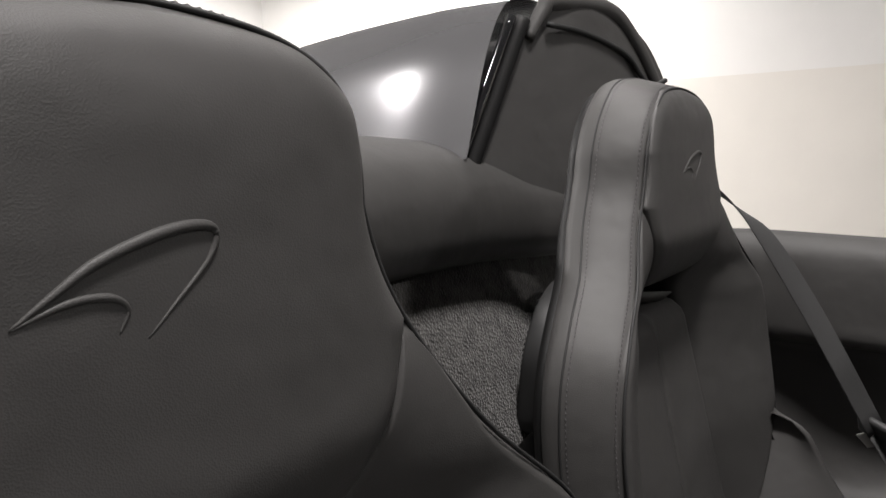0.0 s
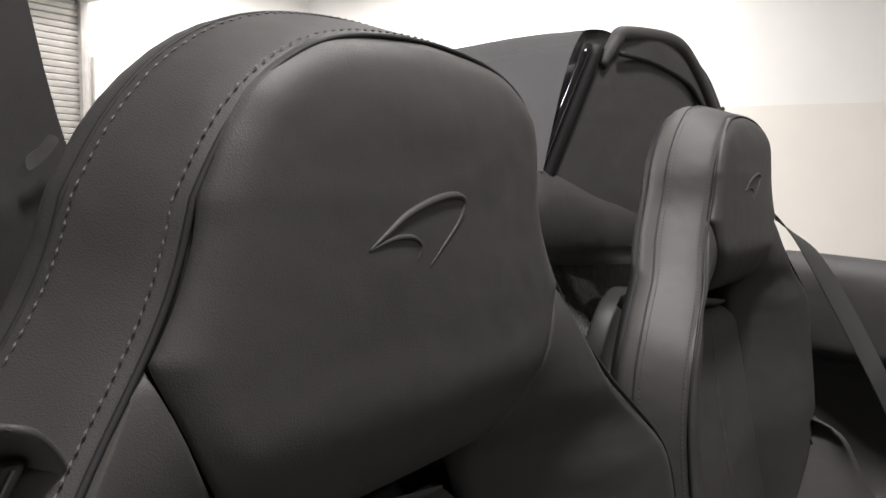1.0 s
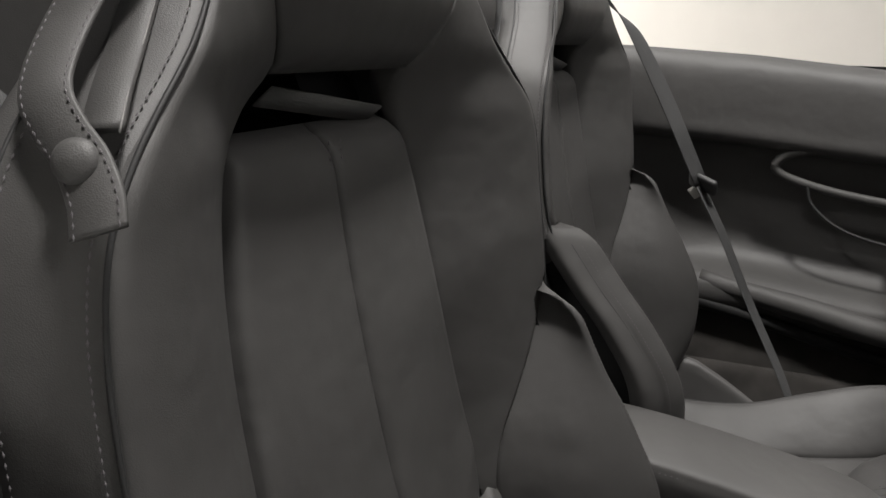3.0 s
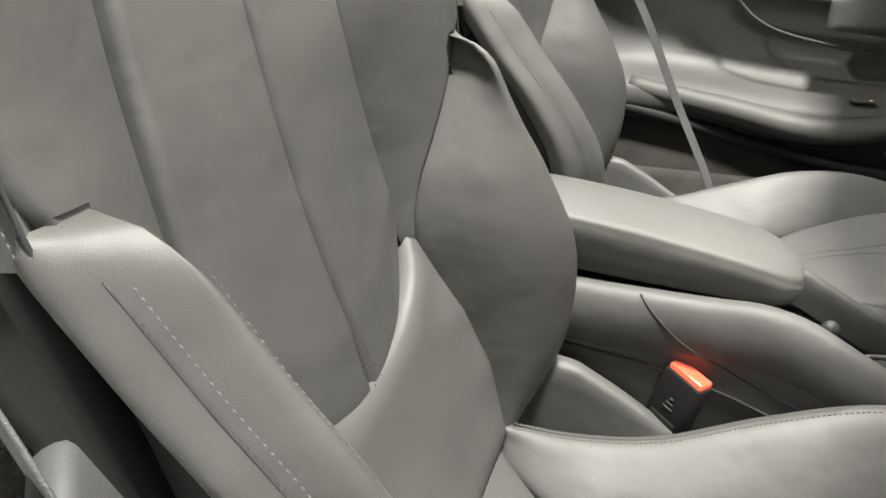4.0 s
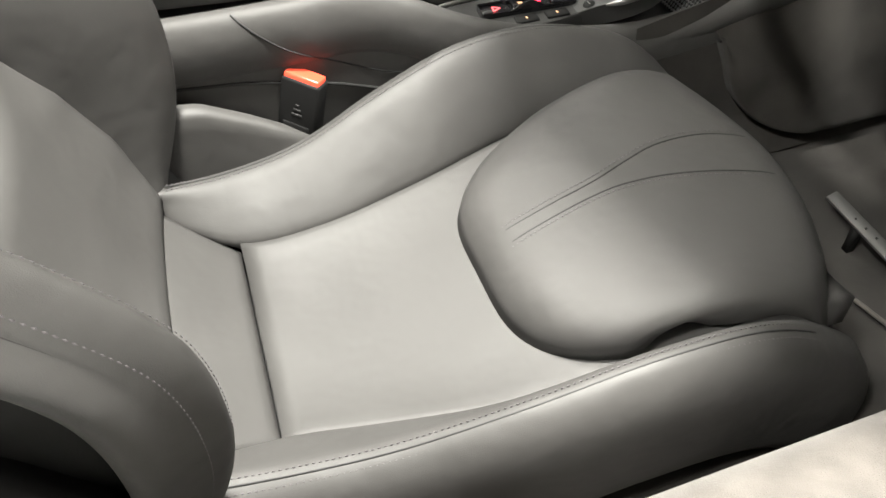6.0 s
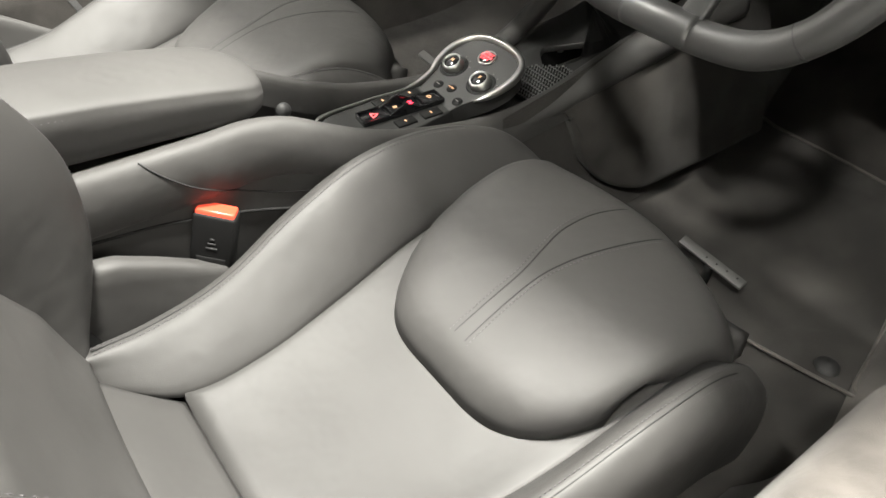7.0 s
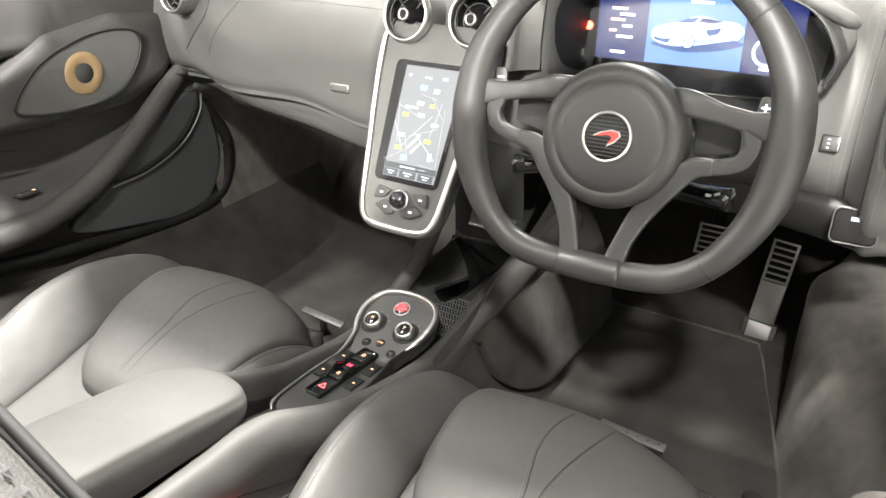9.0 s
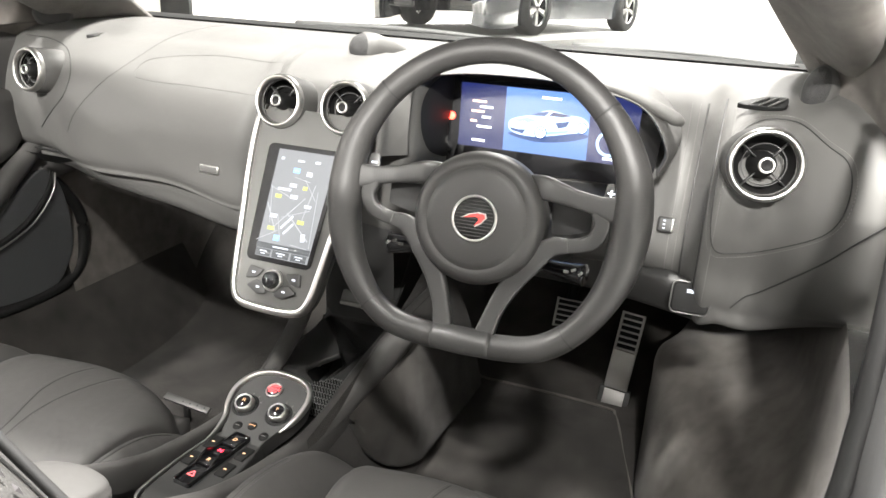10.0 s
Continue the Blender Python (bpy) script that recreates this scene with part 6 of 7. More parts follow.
part("outlet_panel", plate(rounded([(-0.05, -0.083), (0.05, -0.083), (0.05, 0.083), (-0.05, 0.083)], 0.025), 0.01, pose(0.525, 0.683, 0.837, 90, 0, 6), 0.002), BLACK, rec)

deck = thing("rear_deck", (0, 0.3, 0.9), "dark leather padded shelf and carpeted bulkhead behind the seats", "rear deck")
R = []
for x in (-0.70, -0.6, -0.5, -0.4, -0.2, 0.0, 0.2, 0.32):
    d = 0.034 * (abs(x) / 0.6) ** 2 + 0.045 * min(1.0, max(0.0, (x - 0.06) / 0.14))
    f = 0.6 * max(0.0, abs(x) - 0.33) ** 1.5
    R.append([(x, 0.30 + f, 1.06), (x, 0.4 + f, 1.084 - d * 0.6), (x, 0.5 + f, 1.085 - d * 0.7), (x, 0.57 + f, 1.062 - d * 0.8), (x, 0.605 + f, 1.015 - d * 0.8), (x, 0.605 + f, 0.955 - d * 0.6), (x, 0.58 + f, 0.925 - d * 0.4), (x, 0.53 + f, 0.915 - d * 0.4), (x, 0.46 + f, 0.915)])
part("padded_roll", fixed(loft(R, 40, 50)), LEATHER, deck, "padded leather roll")
part("bulkhead", fixed(loft([[(x, 0.565, 0.935), (x, 0.598, 0.8), (x, 0.625, 0.62), (x, 0.69, 0.2)] for x in (-0.8, -0.4, 0.0, 0.4, 0.8)], 24, 30)), PILE, deck, "carpeted bulkhead")
part("rear_panel", fixed(loft([[(x, y, z) for x in (-0.5, -0.25, 0, 0.25, 0.5)] for y, z in ((0.31, 1.046), (0.1, 1.05), (-0.3, 1.03), (-0.9, 0.95), (-1.3, 0.88))], 30, 30)), PAINT, deck, "grey painted tonneau panel")
part("panel_gap", tube([(-0.5, 0.315, 1.05), (0, 0.315, 1.052), (0.5, 0.315, 1.05)], 0.005, 20, 6), BLACK, deck)
part("tail_wing", fixed(loft([[(-0.75, -1.25, 1.0), (-0.75, -1.3, 1.01), (-0.75, -1.42, 1.02)], [(0, -1.2, 1.03), (0, -1.27, 1.045), (0, -1.42, 1.06)], [(0.75, -1.25, 1.0), (0.75, -1.3, 1.01), (0.75, -1.42, 1.02)]], 20, 8)), GLOSS, deck, "gloss black rear wing")
for side in (-1, 1):
    at_cover = pose(side * 0.492, 0.614, 0.775, 82, 0, -6 * side)
    shape = rounded([(0.075, -0.105), (0.088, 0.02), (0.055, 0.078), (-0.005, 0.1), (-0.075, 0.1), (-0.08, -0.11)], [0.03, 0.03, 0.03, 0.03, 0.02, 0.02])
    sp = part("rear_speaker", plate([(x if side < 0 else -x, y) for x, y in shape], 0.03, at_cover, 0.004), PLASTIC, deck, "ribbed black speaker cover")
    for k in range(26):
        y = -0.1 + 0.0075 * k
        edge_x = float(np.interp(y, [-0.1, 0.02, 0.075, 0.1], [0.07, 0.08, 0.05, 0.0]))
        part("rib", turned(box(-0.07 if side < 0 else -edge_x, edge_x if side < 0 else 0.07, -0.0011, 0.0011, 0, 0.0014), at_cover @ pose(0, y, 0.0)), BLACK, sp)

# sill and outside of the open doorway
S = []
for y in (0.7, 0.95, 1.2, 1.4, 1.53):
    S.append([(0.60, y, 0.12), (0.635, y, 0.2), (0.66, y, 0.36), (0.68, y, 0.41), (0.72, y, 0.425), (0.735, y, 0.427)])
part("sill_carpet", fixed(loft(S, 20, 24)), SUEDE, body, "carpeted inner sill")
SILL = material("sill_paint", (0.10, 0.125, 0.14), 0.3, coat=0.3, vary=0.15, vary_scale=14)
part("sill_plate", fixed(loft([[(0.733, y, 0.43), (0.75, y, 0.434), (0.84, y, 0.43), (0.90, y, 0.41), (0.94, y, 0.33), (0.95, y, 0.2), (0.92, y, 0.12)] for y in (0.6, 0.9, 1.2, 1.5)], 20, 26)), SILL, body, "blue-grey painted sill")
part("sill_passenger", fixed(loft([[(-0.60, y, 0.09), (-0.68, y, 0.17), (-0.74, y, 0.24), (-0.764, y, 0.283), (-0.82, y, 0.292)] for y in (0.7, 1.1, 1.5, 1.8)] + [[(-0.64, 2.3, 0.12), (-0.70, 2.3, 0.19), (-0.742, 2.3, 0.26), (-0.764, 2.3, 0.285), (-0.82, 2.3, 0.292)]], 24, 16)), CARPET, body, "carpeted inner sill")
part("door_seal", tube([(-0.775, 1.0, 0.42), (-0.772, 1.18, 0.387), (-0.768, 1.38, 0.343), (-0.766, 1.645, 0.303), (-0.766, 1.81, 0.284), (-0.766, 1.92, 0.298), (-0.767, 1.97, 0.345), (-0.77, 1.982, 0.45), (-0.78, 1.91, 0.57)], 0.013, 80, 10), BLACK, body, "black rubber door seal")
part("front_wing", fixed(loft([[(0.80, y, 0.88 - d), (0.9, y, 0.84 - d), (0.96, y, 0.7), (0.97, y, 0.45), (0.95, y, 0.15)] for y, d in ((1.72, 0.02), (2.0, 0.0), (2.5, 0.02), (3.2, 0.1))], 20, 24)), PAINT, body, "grey painted front wing")
part("front_wing", fixed(loft([[(-0.80, y, 0.88 - d), (-0.9, y, 0.84 - d), (-0.96, y, 0.7), (-0.97, y, 0.45), (-0.95, y, 0.15)] for y, d in ((1.72, 0.02), (2.0, 0.0), (2.5, 0.02), (3.2, 0.1))], 20, 24)), PAINT, body, "grey painted front wing")
part("bonnet", fixed(loft([[(x, y, z - 0.04 * (x / 0.8) ** 2) for x in (-0.9, -0.6, -0.3, 0, 0.3, 0.6, 0.9)] for y, z in ((2.42, 0.81), (2.7, 0.78), (3.1, 0.70), (3.5, 0.58), (3.65, 0.45))], 24, 30)), PAINT, body, "grey painted bonnet")
part("cowl", fixed(loft([[(x, 2.27, 0.887), (x, 2.30, 0.893), (x, 2.345, 0.886), (x, 2.37, 0.835), (x, 2.43, 0.812)] for x in (-0.86, 0, 0.86)], 20, 10)), BLACK, body, "black cowl panel")
part("floor_underside", box(-0.93, 0.93, -0.95, 3.2, 0.06, 0.07), BLACK, body)
part("door_post", fixed(loft([[(0.79, 1.50, z), (0.805, 1.485, z), (0.83, 1.49, z), (0.845, 1.56, z), (0.84, 1.7, z)] for z in (0.43, 0.55, 0.7, 0.82, 0.88)], 16, 16)), PLASTIC, body, "door opening edge")
part("door_seal", tube([(0.795, 1.75, 0.9), (0.79, 1.6, 0.86), (0.785, 1.515, 0.74), (0.785, 1.50, 0.55), (0.765, 1.46, 0.44), (0.74, 1.3, 0.435), (0.735, 0.95, 0.435)], 0.011, 60, 10), BLACK, body, "black rubber door seal")

# windscreen
ws = thing("windscreen", (0, 2.1, 0.9), "raked windscreen with dark trimmed pillars", "windscreen")
for s in (1, -1):
    L = []
    for y, x, z, w in [(2.38, 0.87, 0.81, 0.075), (2.2, 0.805, 0.895, 0.073), (2.05, 0.75, 0.96, 0.07), (1.9, 0.705, 1.015, 0.068), (1.75, 0.67, 1.065, 0.064), (1.6, 0.64, 1.11, 0.06)]:
        L.append([(s * (x - w * 1.15), y, z - 0.005), (s * (x - w * 0.4), y - 0.02, z - 0.04), (s * (x + w * 0.6), y - 0.03, z - 0.085), (s * (x + w * 1.3), y, z - 0.07), (s * (x + w * 0.6), y + 0.01, z + 0.02), (s * (x - w * 0.6), y + 0.01, z + 0.02)])
    part("pillar", fixed(loft(L, 30, 24, True, True)), SUEDE, ws, "suede trimmed pillar")
    dx, dy = (0.0, 0.0) if s > 0 else (0.035, 0.06)
    L = [
        [(0.700, 2.06, 0.945), (0.725, 2.01, 0.912), (0.742, 1.98, 0.883), (0.752, 1.95, 0.845)],
        [(0.735, 1.97, 0.965), (0.755, 1.95, 0.92), (0.77, 1.925, 0.885), (0.777, 1.894, 0.845)],
        [(0.755, 1.88, 0.98), (0.775, 1.87, 0.92), (0.79, 1.85, 0.88), (0.80, 1.834, 0.845)],
        [(0.78, 1.78, 0.98), (0.80, 1.76, 0.92), (0.815, 1.74, 0.88), (0.825, 1.72, 0.845)],
    ]
    part("pillar_foot", fixed(loft([[(s * (x + dx), y + dy, z) for x, y, z in row] for row in L], 24, 24)), SUEDE, ws, "suede trimmed foot of the pillar")
# Unseen rail, broadened forward and back to shade thigh pads and console arm.
part("header", fixed(loft([[(x, y0 - 0.134, z - 0.012), (x, y0 - 0.119, z + 0.01), (x, y0, z + 0.026), (x, y0 + 0.235, z - 0.036), (x, y0 + 0.25, z - 0.058), (x, y0, z - 0.018)] for x, y0, z in ((-0.64, 1.58, 1.10), (-0.3, 1.535, 1.13), (0, 1.525, 1.137), (0.3, 1.535, 1.13), (0.64, 1.58, 1.10))], 24, 24, True, True)), SUEDE, ws, "suede trimmed header rail, widened to shade the seats and console")
pane = part("glass_pane", fixed(loft([[(x * k, y, z) for x in (-0.76, -0.4, 0, 0.4, 0.76)] for y, z, k in ((2.35, 0.846, 1.0), (2.0, 0.99, 0.90), (1.62, 1.115, 0.80))], 16, 20)), GLASS, ws, "clear glass pane")
pane.visible_shadow = False
for x0, x1 in ((-0.42, 0.22), (0.28, 0.71)):
    part("wiper", tube([(x0, 2.355 - 0.06 * x0, 0.888), ((x0 + x1) / 2, 2.345 - 0.03 * (x0 + x1), 0.895), (x1, 2.345 - 0.09 * x1, 0.890)], [0.009, 0.007, 0.003], 20, 8), PLASTIC, ws, "black wiper arm")

# passenger door
door = thing("passenger_door", (-0.82, 1.4, 0.4), "closed passenger door with dark leather panel and speaker", "car door")
D = []
for y in np.linspace(0.79, 1.98, 20):
    z_top = np.interp(y, [0.86, 1.1, 1.4, 1.98], [0.918, 0.905, 0.878, 0.862])
    hollow = np.exp(-(((y - 1.35) / 0.42) ** 6))
    arm = np.interp(y, [0.86, 1.0, 1.15, 1.4, 1.6, 1.8, 1.9, 1.98], [0.46, 0.46, 0.455, 0.43, 0.44, 0.52, 0.58, 0.6])
    D.append([(-0.90, y, z_top - 0.03), (-0.87, y, z_top), (-0.83, y, z_top - 0.008), (-0.808, y, z_top - 0.04), (-0.80, y, z_top - 0.12), (-0.805, y, z_top - 0.165), (-0.83 - 0.055 * hollow, y, z_top - 0.19), (-0.83 - 0.065 * hollow, y, (z_top - 0.2 + arm + 0.05) / 2), (-0.82 - 0.04 * hollow, y, arm + 0.045), (-0.785, y, arm + 0.012), (-0.765, y, arm - 0.01), (-0.768, y, arm - 0.045), (-0.80, y, arm - 0.075), (-0.815, y, 0.36), (-0.81, y, 0.33)])
part("door_panel", fixed(loft(D, 70, 90)), LEATHER, door, "sculpted dark leather door panel")
part("door_skin", fixed(loft([[(-0.90, y, 0.89), (-0.95, y, 0.8), (-0.97, y, 0.55), (-0.95, y, 0.2)] for y in (0.8, 1.2, 1.6, 2.0)], 16, 16)), PAINT, door, "grey painted door skin")
part("map_pocket", plate([tuple(v) for v in smooth_line([(-0.23, -0.085), (-0.05, -0.135), (0.09, -0.15), (0.16, -0.085), (0.172, 0.0), (0.15, 0.1), (0.1, 0.13), (0.0, 0.06), (-0.12, -0.02)], 60, True)], 0.02, Matrix(((0, 0, 1, -0.763), (1, 0, 0, 1.78), (0, 1, 0, 0.44), (0, 0, 0, 1))), 0.004), POCKET, door, "dark grained plastic map pocket", smooth=False)
part("pocket_mouth", tube([(-0.762, 1.66, 0.425), (-0.76, 1.75, 0.435), (-0.76, 1.84, 0.47), (-0.762, 1.90, 0.525), (-0.765, 1.915, 0.565)], [0.003, 0.006, 0.007, 0.006, 0.003], 30, 8), BLACK, door)
part("pocket_edge", tube([(-0.758, 1.655, 0.418), (-0.756, 1.75, 0.427), (-0.756, 1.845, 0.461), (-0.758, 1.907, 0.517), (-0.761, 1.923, 0.56)], 0.0022, 40, 8), SATIN, door, "thin silver edge of the map pocket")
spk = part("speaker_pod", pad(lambda a, b: (-0.79 + 0.006 * np.sin(np.pi * a), 1.40 + 0.5 * a, np.interp(a, [0, 0.3, 0.7, 0.9, 1.0], [0.585, 0.572, 0.575, 0.61, 0.67]) + np.interp(a, [0, 0.15, 0.4, 0.7, 0.9, 1.0], [0.05, 0.10, 0.165, 0.185, 0.14, 0.06]) * b), 40, 26, 0.016, 0.2, 0.03, face=(1, 0, 0)), LEATHER, door, "raised leather speaker pod")
DOOR = lambda y, z, x=-0.766: Matrix(((0, 0, 1, x), (1, 0, 0, y), (0, 1, 0, z), (0, 0, 0, 1)))
drop = [tuple(v) for v in smooth_line([(-0.155, -0.035), (-0.09, 0.03), (0.02, 0.066), (0.115, 0.06), (0.125, 0.015), (0.065, -0.052), (-0.04, -0.068), (-0.13, -0.058)], 64, True)]
part("speaker_mesh", plate(drop, 0.006, DOOR(1.66, 0.663), 0.002), SPEAKER_GREY, spk, "fine grey speaker mesh", smooth=False)
part("mesh_seam", tube([(-0.7655, 1.66 + x * 1.02, 0.663 + z * 1.02) for x, z in drop[::4]], 0.0025, 90, 6, up=(1, 0, 0), closed=True), SEAM, spk)
TAN = material("speaker_cone", (0.24, 0.165, 0.085), 0.6, bump=0.4, scale=900)
turn = DOOR(1.652, 0.66, -0.7655)
part("cone", lathe([(0.02, 0.001), (0.024, 0.0025), (0.038, 0.0025), (0.042, 0.0005)], turn, 40), TAN, spk, "tan speaker cone")
part("cone_cap", lathe([(0.0, 0.004), (0.012, 0.0035), (0.019, 0.0005)], turn, 28), PLASTIC, spk)
part("pull_handle", tube([(-0.79, 1.05, 0.455), (-0.765, 1.25, 0.425), (-0.75, 1.42, 0.40), (-0.755, 1.58, 0.43), (-0.765, 1.72, 0.50), (-0.775, 1.85, 0.59), (-0.79, 1.92, 0.63)], [0.02, 0.024, 0.026, 0.026, 0.024, 0.022, 0.018], 60, 14), LEATHER, door, "sweeping leather pull handle")
part("pocket_lip", tube([(-0.825, 1.5, 0.735), (-0.815, 1.3, 0.735), (-0.815, 1.2, 0.725), (-0.818, 1.165, 0.70), (-0.82, 1.19, 0.675), (-0.82, 1.3, 0.648), (-0.82, 1.5, 0.625)], 0.009, 50, 10), LEATHER, door, "stitched storage lip")
part("pocket_seam", tube([(-0.815, 1.225, 0.665), (-0.81, 1.245, 0.62), (-0.80, 1.32, 0.575), (-0.80, 1.5, 0.54)], 0.003, 30, 8), SEAM, door)
sw = part("window_switch", turned(box(-0.012, 0.012, -0.022, 0.022, 0, 0.006, 0.003), pose(-0.785, 1.49, 0.452, 0, -10, 0)), PLASTIC, door, "window switch with lit marks")
part("lit_mark", turned(box(-0.004, 0.004, -0.003, 0.003, 0.006, 0.0066), pose(-0.785, 1.505, 0.452, 0, -10, 0)), AMBER, sw)
part("chrome_mark", turned(box(-0.004, 0.004, -0.003, 0.003, 0.006, 0.0066), pose(-0.785, 1.475, 0.452, 0, -10, 0)), SATIN, sw)

# seat belts
belt = thing("seat_belt", (-0.6, 1.05, 0.6), "black webbing seat belt with chrome tongue beside the passenger seat", "seat belt")
part("upper_webbing", ribbon([(-0.54, 0.80, 1.03), (-0.558, 0.835, 1.004), (-0.572, 0.868, 0.972), (-0.583, 0.898, 0.938), (-0.593, 0.938, 0.87), (-0.599, 0.981, 0.79), (-0.602, 1.034, 0.686)], 0.032, 0.002, [(-0.88, -0.45, -0.1), (-0.88, -0.4, -0.1), (-0.9, -0.1, 0.0), (-0.75, 0.4, 0.15), (-0.65, 0.5, 0.25), (-0.65, 0.5, 0.3), (-0.7, 0.45, 0.3)]), WEBBING, belt, "taut belt webbing")
part("lower_webbing", ribbon([(-0.605, 1.03, 0.685), (-0.595, 1.08, 0.6), (-0.59, 1.14, 0.48), (-0.585, 1.21, 0.35), (-0.58, 1.24, 0.28)], 0.030, 0.002, (-0.8, 0.3, 0.1)), WEBBING, belt, "taut belt webbing")
tongue = part("belt_tongue", turned(box(-0.028, 0.028, -0.006, 0.006, -0.016, 0.016, 0.005), pose(-0.603, 1.037, 0.687, 30, 15, 60)), PLASTIC, belt, "black plastic tongue grip")
part("tongue_blade", turned(box(-0.011, 0.011, -0.0015, 0.0015, -0.055, -0.012, 0.001), pose(-0.603, 1.037, 0.687, 30, 15, 60) @ pose(0.01, 0, 0, 0, 40, 0)), SATIN, tongue, "chrome tongue blade")
dbelt = thing("seat_belt", (0.5, 0.65, 0.85), "black stitched webbing loop at the driver belt outlet", "seat belt")
part("belt_loop", ribbon([(0.462, 0.728, 0.815), (0.486, 0.732, 0.848), (0.505, 0.73, 0.882), (0.518, 0.722, 0.895), (0.528, 0.712, 0.888), (0.532, 0.702, 0.866), (0.532, 0.694, 0.83)], 0.03, 0.003, (0.5, 0.4, -0.4)), WEBBING, dbelt)
part("outlet_bar", tube([(0.48, 0.69, 0.765), (0.53, 0.70, 0.79), (0.56, 0.70, 0.81)], 0.005, 12, 8), SATIN, dbelt)
hw = part("lower_tongue", turned(box(-0.03, 0.03, -0.008, 0.008, -0.02, 0.02, 0.006), pose(0.665, 0.955, 0.645, 20, 0, 40)), PLASTIC, dbelt, "belt tongue hanging beside the seat")
part("tongue_blade", turned(box(-0.012, 0.012, -0.0015, 0.0015, -0.06, -0.015, 0.001), pose(0.665, 0.955, 0.645, 20, 0, 40) @ pose(0.01, 0, 0, 0, 35, 0)), SATIN, hw, "chrome tongue blade")
part("hanging_webbing", ribbon([(0.52, 0.68, 0.83), (0.6, 0.8, 0.76), (0.66, 0.94, 0.66), (0.675, 1.0, 0.55), (0.67, 1.05, 0.42)], 0.044, 0.002, (0.3, 0.4, 0.5)), WEBBING, dbelt)

# leather belt guide on the driver seat's shoulder
strap = thing("belt_guide_strap", (0.54, 0.83, 0.9), "stitched leather belt guide strap with round press stud", "strap")
path = [(0.475, 0.816, 0.955), (0.478, 0.818, 0.964), (0.488, 0.821, 0.975), (0.497, 0.816, 0.974), (0.513, 0.810, 0.951), (0.531, 0.809, 0.931), (0.55, 0.814, 0.911), (0.560, 0.821, 0.899), (0.564, 0.831, 0.888), (0.567, 0.842, 0.879), (0.573, 0.853, 0.867), (0.578, 0.858, 0.856)]
wide = [(-0.29, 0.95, 0.05)] * 5 + [(-0.29, 0.95, 0.12), (-0.3, 0.93, 0.2), (-0.3, 0.9, 0.3), (-0.3, 0.88, 0.35), (-0.3, 0.87, 0.35), (-0.3, 0.87, 0.32), (-0.3, 0.87, 0.3)]
part("strap_band", ribbon(path, 0.022, 0.0028, wide, 80), LEATHER, strap, "folded leather strap")
part("base_flap", ribbon([(0.483, 0.812, 0.962), (0.499, 0.814, 0.938), (0.517, 0.821, 0.919), (0.541, 0.834, 0.902), (0.556, 0.842, 0.888)], 0.017, 0.003, (-0.3, 0.94, 0.12), 24), LEATHER, strap, "stitched leather base flap")
part("metal_edge", tube([(0.4835, 0.8205, 0.962), (0.4995, 0.8225, 0.938), (0.5175, 0.8295, 0.919), (0.5415, 0.8425, 0.902), (0.5565, 0.8505, 0.888)], 0.0005, 20, 6), THREAD, strap)
part("press_stud", lathe([(0.0, 0.005), (0.0055, 0.0045), (0.0085, 0.002), (0.009, -0.001)], look((0.569, 0.842, 0.8785), (0.569 - 0.8, 0.842 - 0.28, 0.8785 - 0.35)), 28), LEATHER, strap, "leather covered press stud")
st = bmesh.new()
sm, wd = smooth_line(path, 80), smooth_line(wide, 80)
for e in (-0.009, 0.009):
    stitch_row([sm[i] + wd[i] * e + np.array([0.0015, 0.0005, 0.0005]) for i in range(14, 80)], 0.0042, 0.0005, bm=st)
part("strap_stitching", st, SEAT_THREAD, strap, kind="stuff", smooth=False)

# ---- showroom fittings ----
shutter = thing("roller_shutter", (-3.9, -7.9, 0), "grey metal roller shutter door, closed", "shutter")
for k in range(38):
    part("slat", turned(box(-0.95, 0.95, -0.012, 0.012, 0.0, 0.074, 0.01), pose(-3.87, -7.96, 0.02 + 0.08 * k, -8, 0, 0)), SHUTTER, shutter)
for x in (-4.86, -2.88):
    part("guide_rail", box(x - 0.05, x + 0.05, -8.0, -7.88, 0, 3.2, 0.004), SHUTTER, shutter)
part("shutter_box", box(-4.95, -2.8, -8.0, -7.6, 3.1, 3.5, 0.01), SHUTTER, shutter)
CREAM = material("cream_wall", (0.78, 0.75, 0.70), 0.85, vary=0.03, vary_scale=1.5)
structure("trim", box(-9.0, -8.97, -7.5, 22, 0.0, 1.93), CREAM)
structure("trim_south", box(-9.0, -5.8, -8.0, -7.985, 0.0, 1.93), CREAM)
box_t = thing("switch_cabinet", (-5.2, -8, 1.2), "white wall cabinet beside the shutter", "cabinet")
part("cabinet_body", box(-5.35, -5.0, -8.0, -7.85, 0.0, 2.45, 0.006), WALL, box_t)
part("cabinet_door", box(-5.33, -5.02, -7.852, -7.84, 0.05, 1.6, 0.003), WALL, box_t)


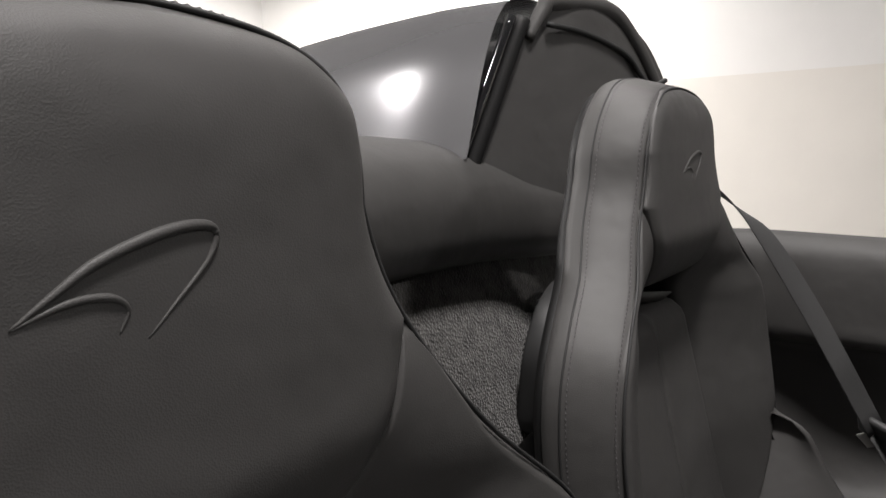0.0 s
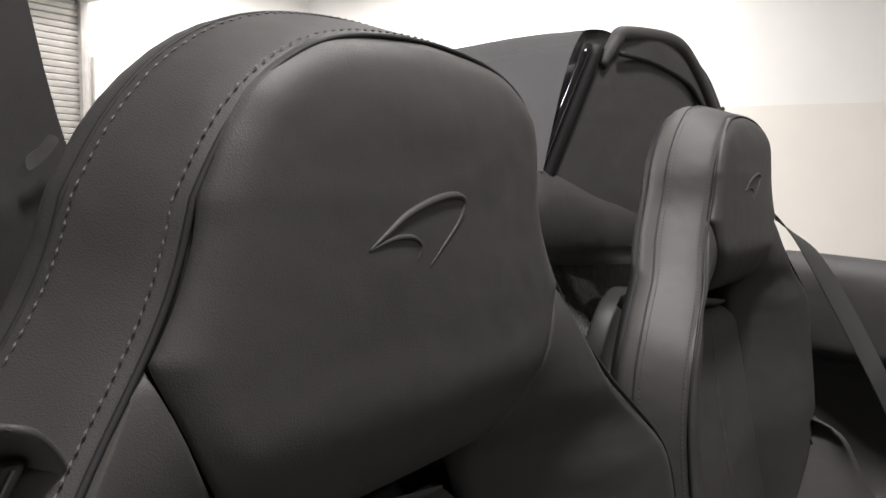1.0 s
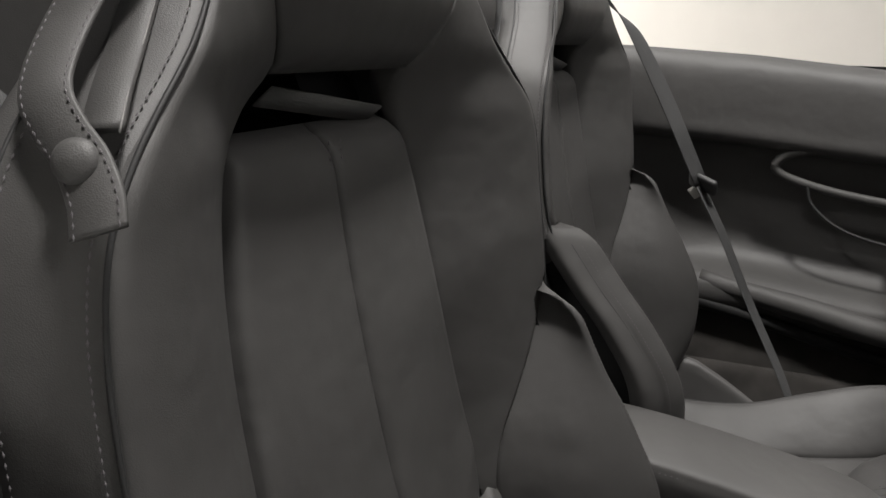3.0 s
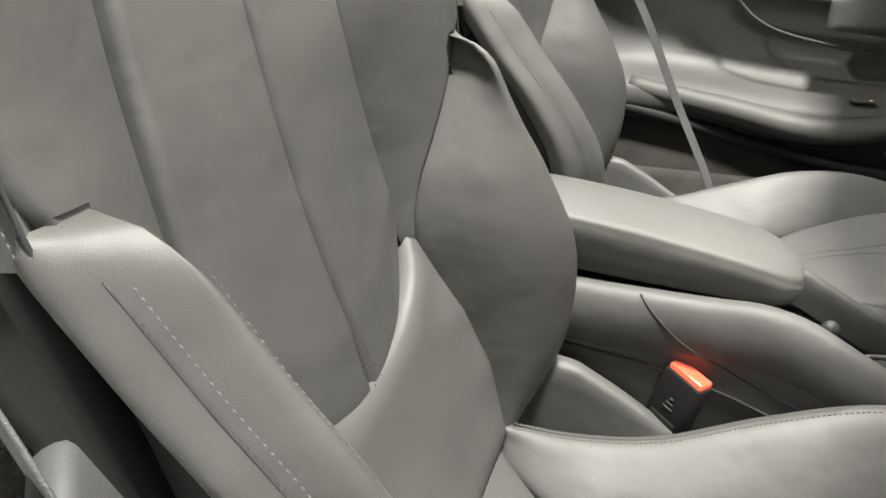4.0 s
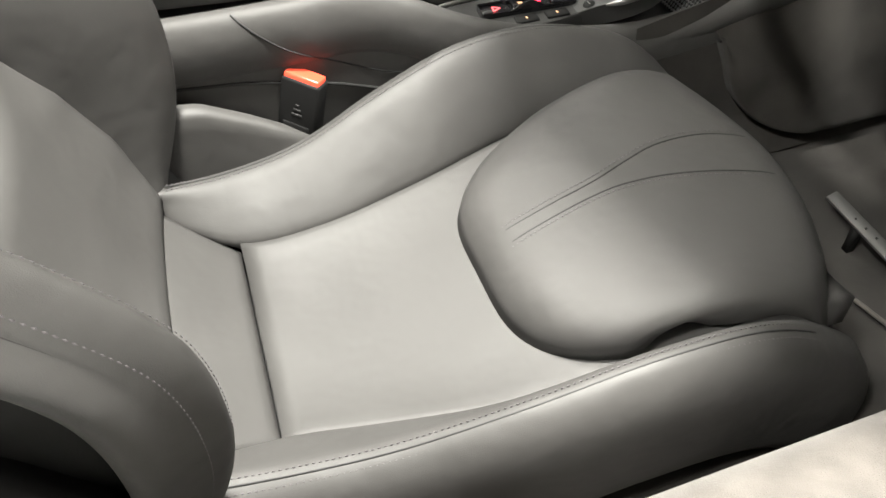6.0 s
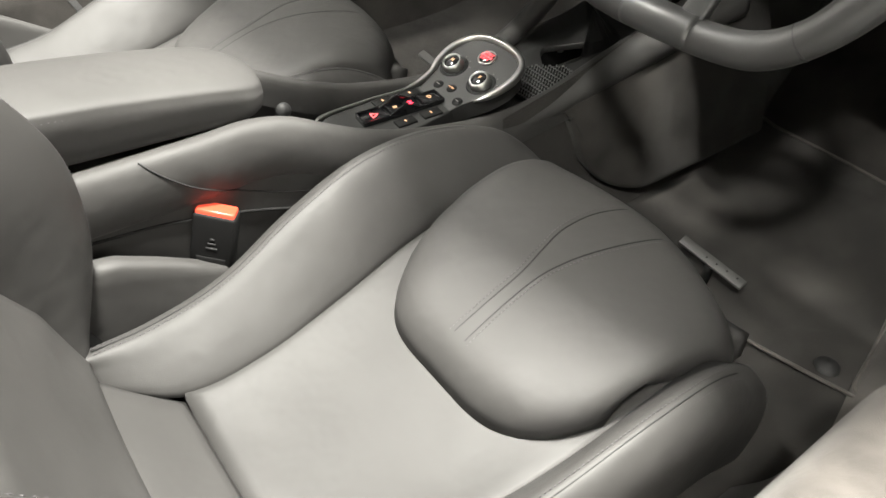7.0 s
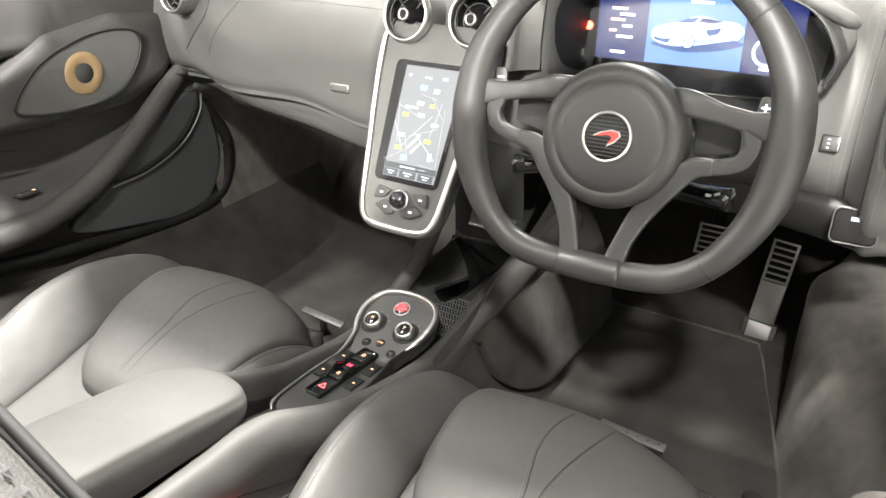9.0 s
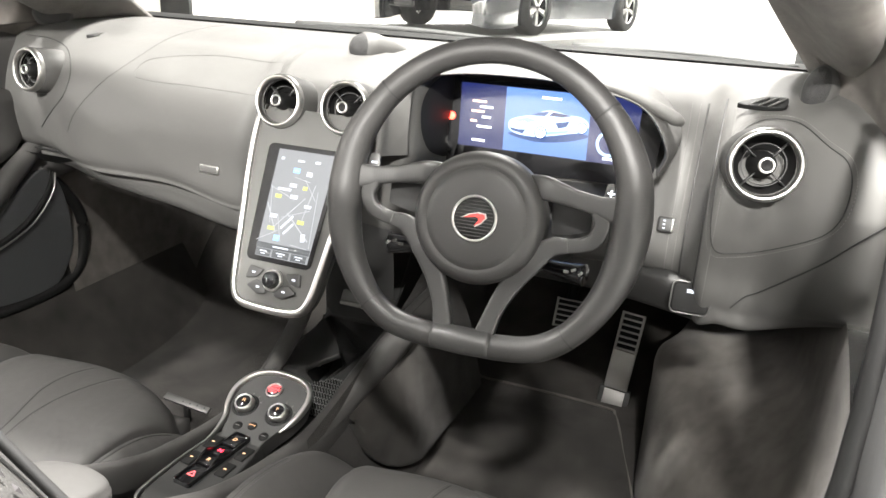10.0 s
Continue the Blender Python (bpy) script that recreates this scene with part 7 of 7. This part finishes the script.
def showroom_car(at, turn, paint, label):
    car = thing("parked_car", at, label, "car", "cars in the showroom")
    m = Matrix.Translation(at) @ Matrix.Rotation(radians(turn), 4, "Z")
    P = []
    for y, w, zb, zt, roof in [(-2.2, 0.75, 0.35, 0.75, 0.76), (-1.9, 0.9, 0.2, 0.9, 0.95), (-1.2, 0.96, 0.18, 0.98, 1.08), (-0.5, 0.94, 0.18, 0.95, 1.24), (0.1, 0.93, 0.18, 0.92, 1.25), (0.7, 0.93, 0.18, 0.88, 1.05), (1.3, 0.95, 0.18, 0.82, 0.85), (1.9, 0.97, 0.09, 0.66, 0.68), (2.25, 0.9, 0.09, 0.5, 0.51), (2.36, 0.72, 0.12, 0.4, 0.41)]:
        P.append([(-w, y, zb), (-w * 1.02, y, (zb + zt) / 2), (-w * 0.96, y, zt), (-w * 0.7, y, roof), (0, y, roof + 0.01), (w * 0.7, y, roof), (w * 0.96, y, zt), (w * 1.02, y, (zb + zt) / 2), (w, y, zb)])
    part("shell", fixed(turned(loft(P, 50, 40), m)), paint, car)
    G = [[(x * w, y, z) for x in (-0.68, -0.3, 0.3, 0.68)] for y, z, w in ((1.15, 0.93, 1.0), (0.7, 1.075, 0.95), (0.25, 1.25, 0.85))]
    part("windscreen_glass", fixed(turned(loft(G, 10, 12), m)), GLOSS, car)
    for s in (1, -1):
        lamp = part("headlamp", turned(box(-0.16, 0.16, -0.05, 0.05, -0.05, 0.05, 0.03), m @ pose(s * 0.66, 2.02, 0.6, 0, 0, s * 20)), SATIN, car)
        part("intake", turned(box(-0.2, 0.2, -0.04, 0.04, -0.08, 0.08, 0.02), m @ pose(s * 0.5, 2.2, 0.34)), GLOSS, car)
        for y in (1.35, -1.4):
            wm = m @ pose(s * 0.92, y, 0.33, 0, 90, 0)
            wheel_p = part("wheel", lathe([(0.22, -0.12), (0.31, -0.12), (0.335, -0.09), (0.335, 0.09), (0.31, 0.12), (0.235, 0.12), (0.22, 0.08)], wm, 36), BLACK, car)
            for k in range(5):
                for e in (-5, 5):
                    part("wheel_spoke", turned(box(0.03, 0.235, -0.016, 0.016, -0.02, 0.02, 0.004), wm @ pose(0, 0, s * 0.08, 0, 0, 72 * k + e)), SATIN, wheel_p)
            part("rim_ring", lathe([(0.215, 0.09), (0.232, 0.11), (0.238, 0.08)] if s > 0 else [(0.215, -0.09), (0.232, -0.11), (0.238, -0.08)], wm, 36), SATIN, wheel_p)
    return car


DARKPAINT = material("dark_car_paint", (0.02, 0.022, 0.025), 0.15, coat=1.0, vary=0.05)
showroom_car((-2.55, 11.74, 0.42), 165, DARKPAINT, "black sports car parked on a low display plinth")
plinth = thing("display_plinth", (-2.1, 11.8, 0), "low dark grey plinth under the parked car", "plinth")
part("plinth_body", turned(box(-1.5, 1.35, -2.7, 2.9, 0.0, 0.42, 0.01), Matrix.Translation((-2.55, 11.74, 0)) @ Matrix.Rotation(radians(165), 4, "Z")), material("plinth_grey", (0.12, 0.12, 0.115), 0.6), plinth)
screen_t = thing("display_stand", (-8.6, 11.3, 0), "dark display stand by the wall", "stand")
part("stand_panel", box(-8.92, -8.3, 11.3, 11.4, 0.0, 1.6, 0.01), BLACK, screen_t)
post = thing("display_stand", (1.6, 14.5, 0), "slim dark display stand on the floor", "stand")
part("stand_panel", box(1.35, 1.62, 14.4, 14.5, 0.0, 1.7, 0.01), BLACK, post)
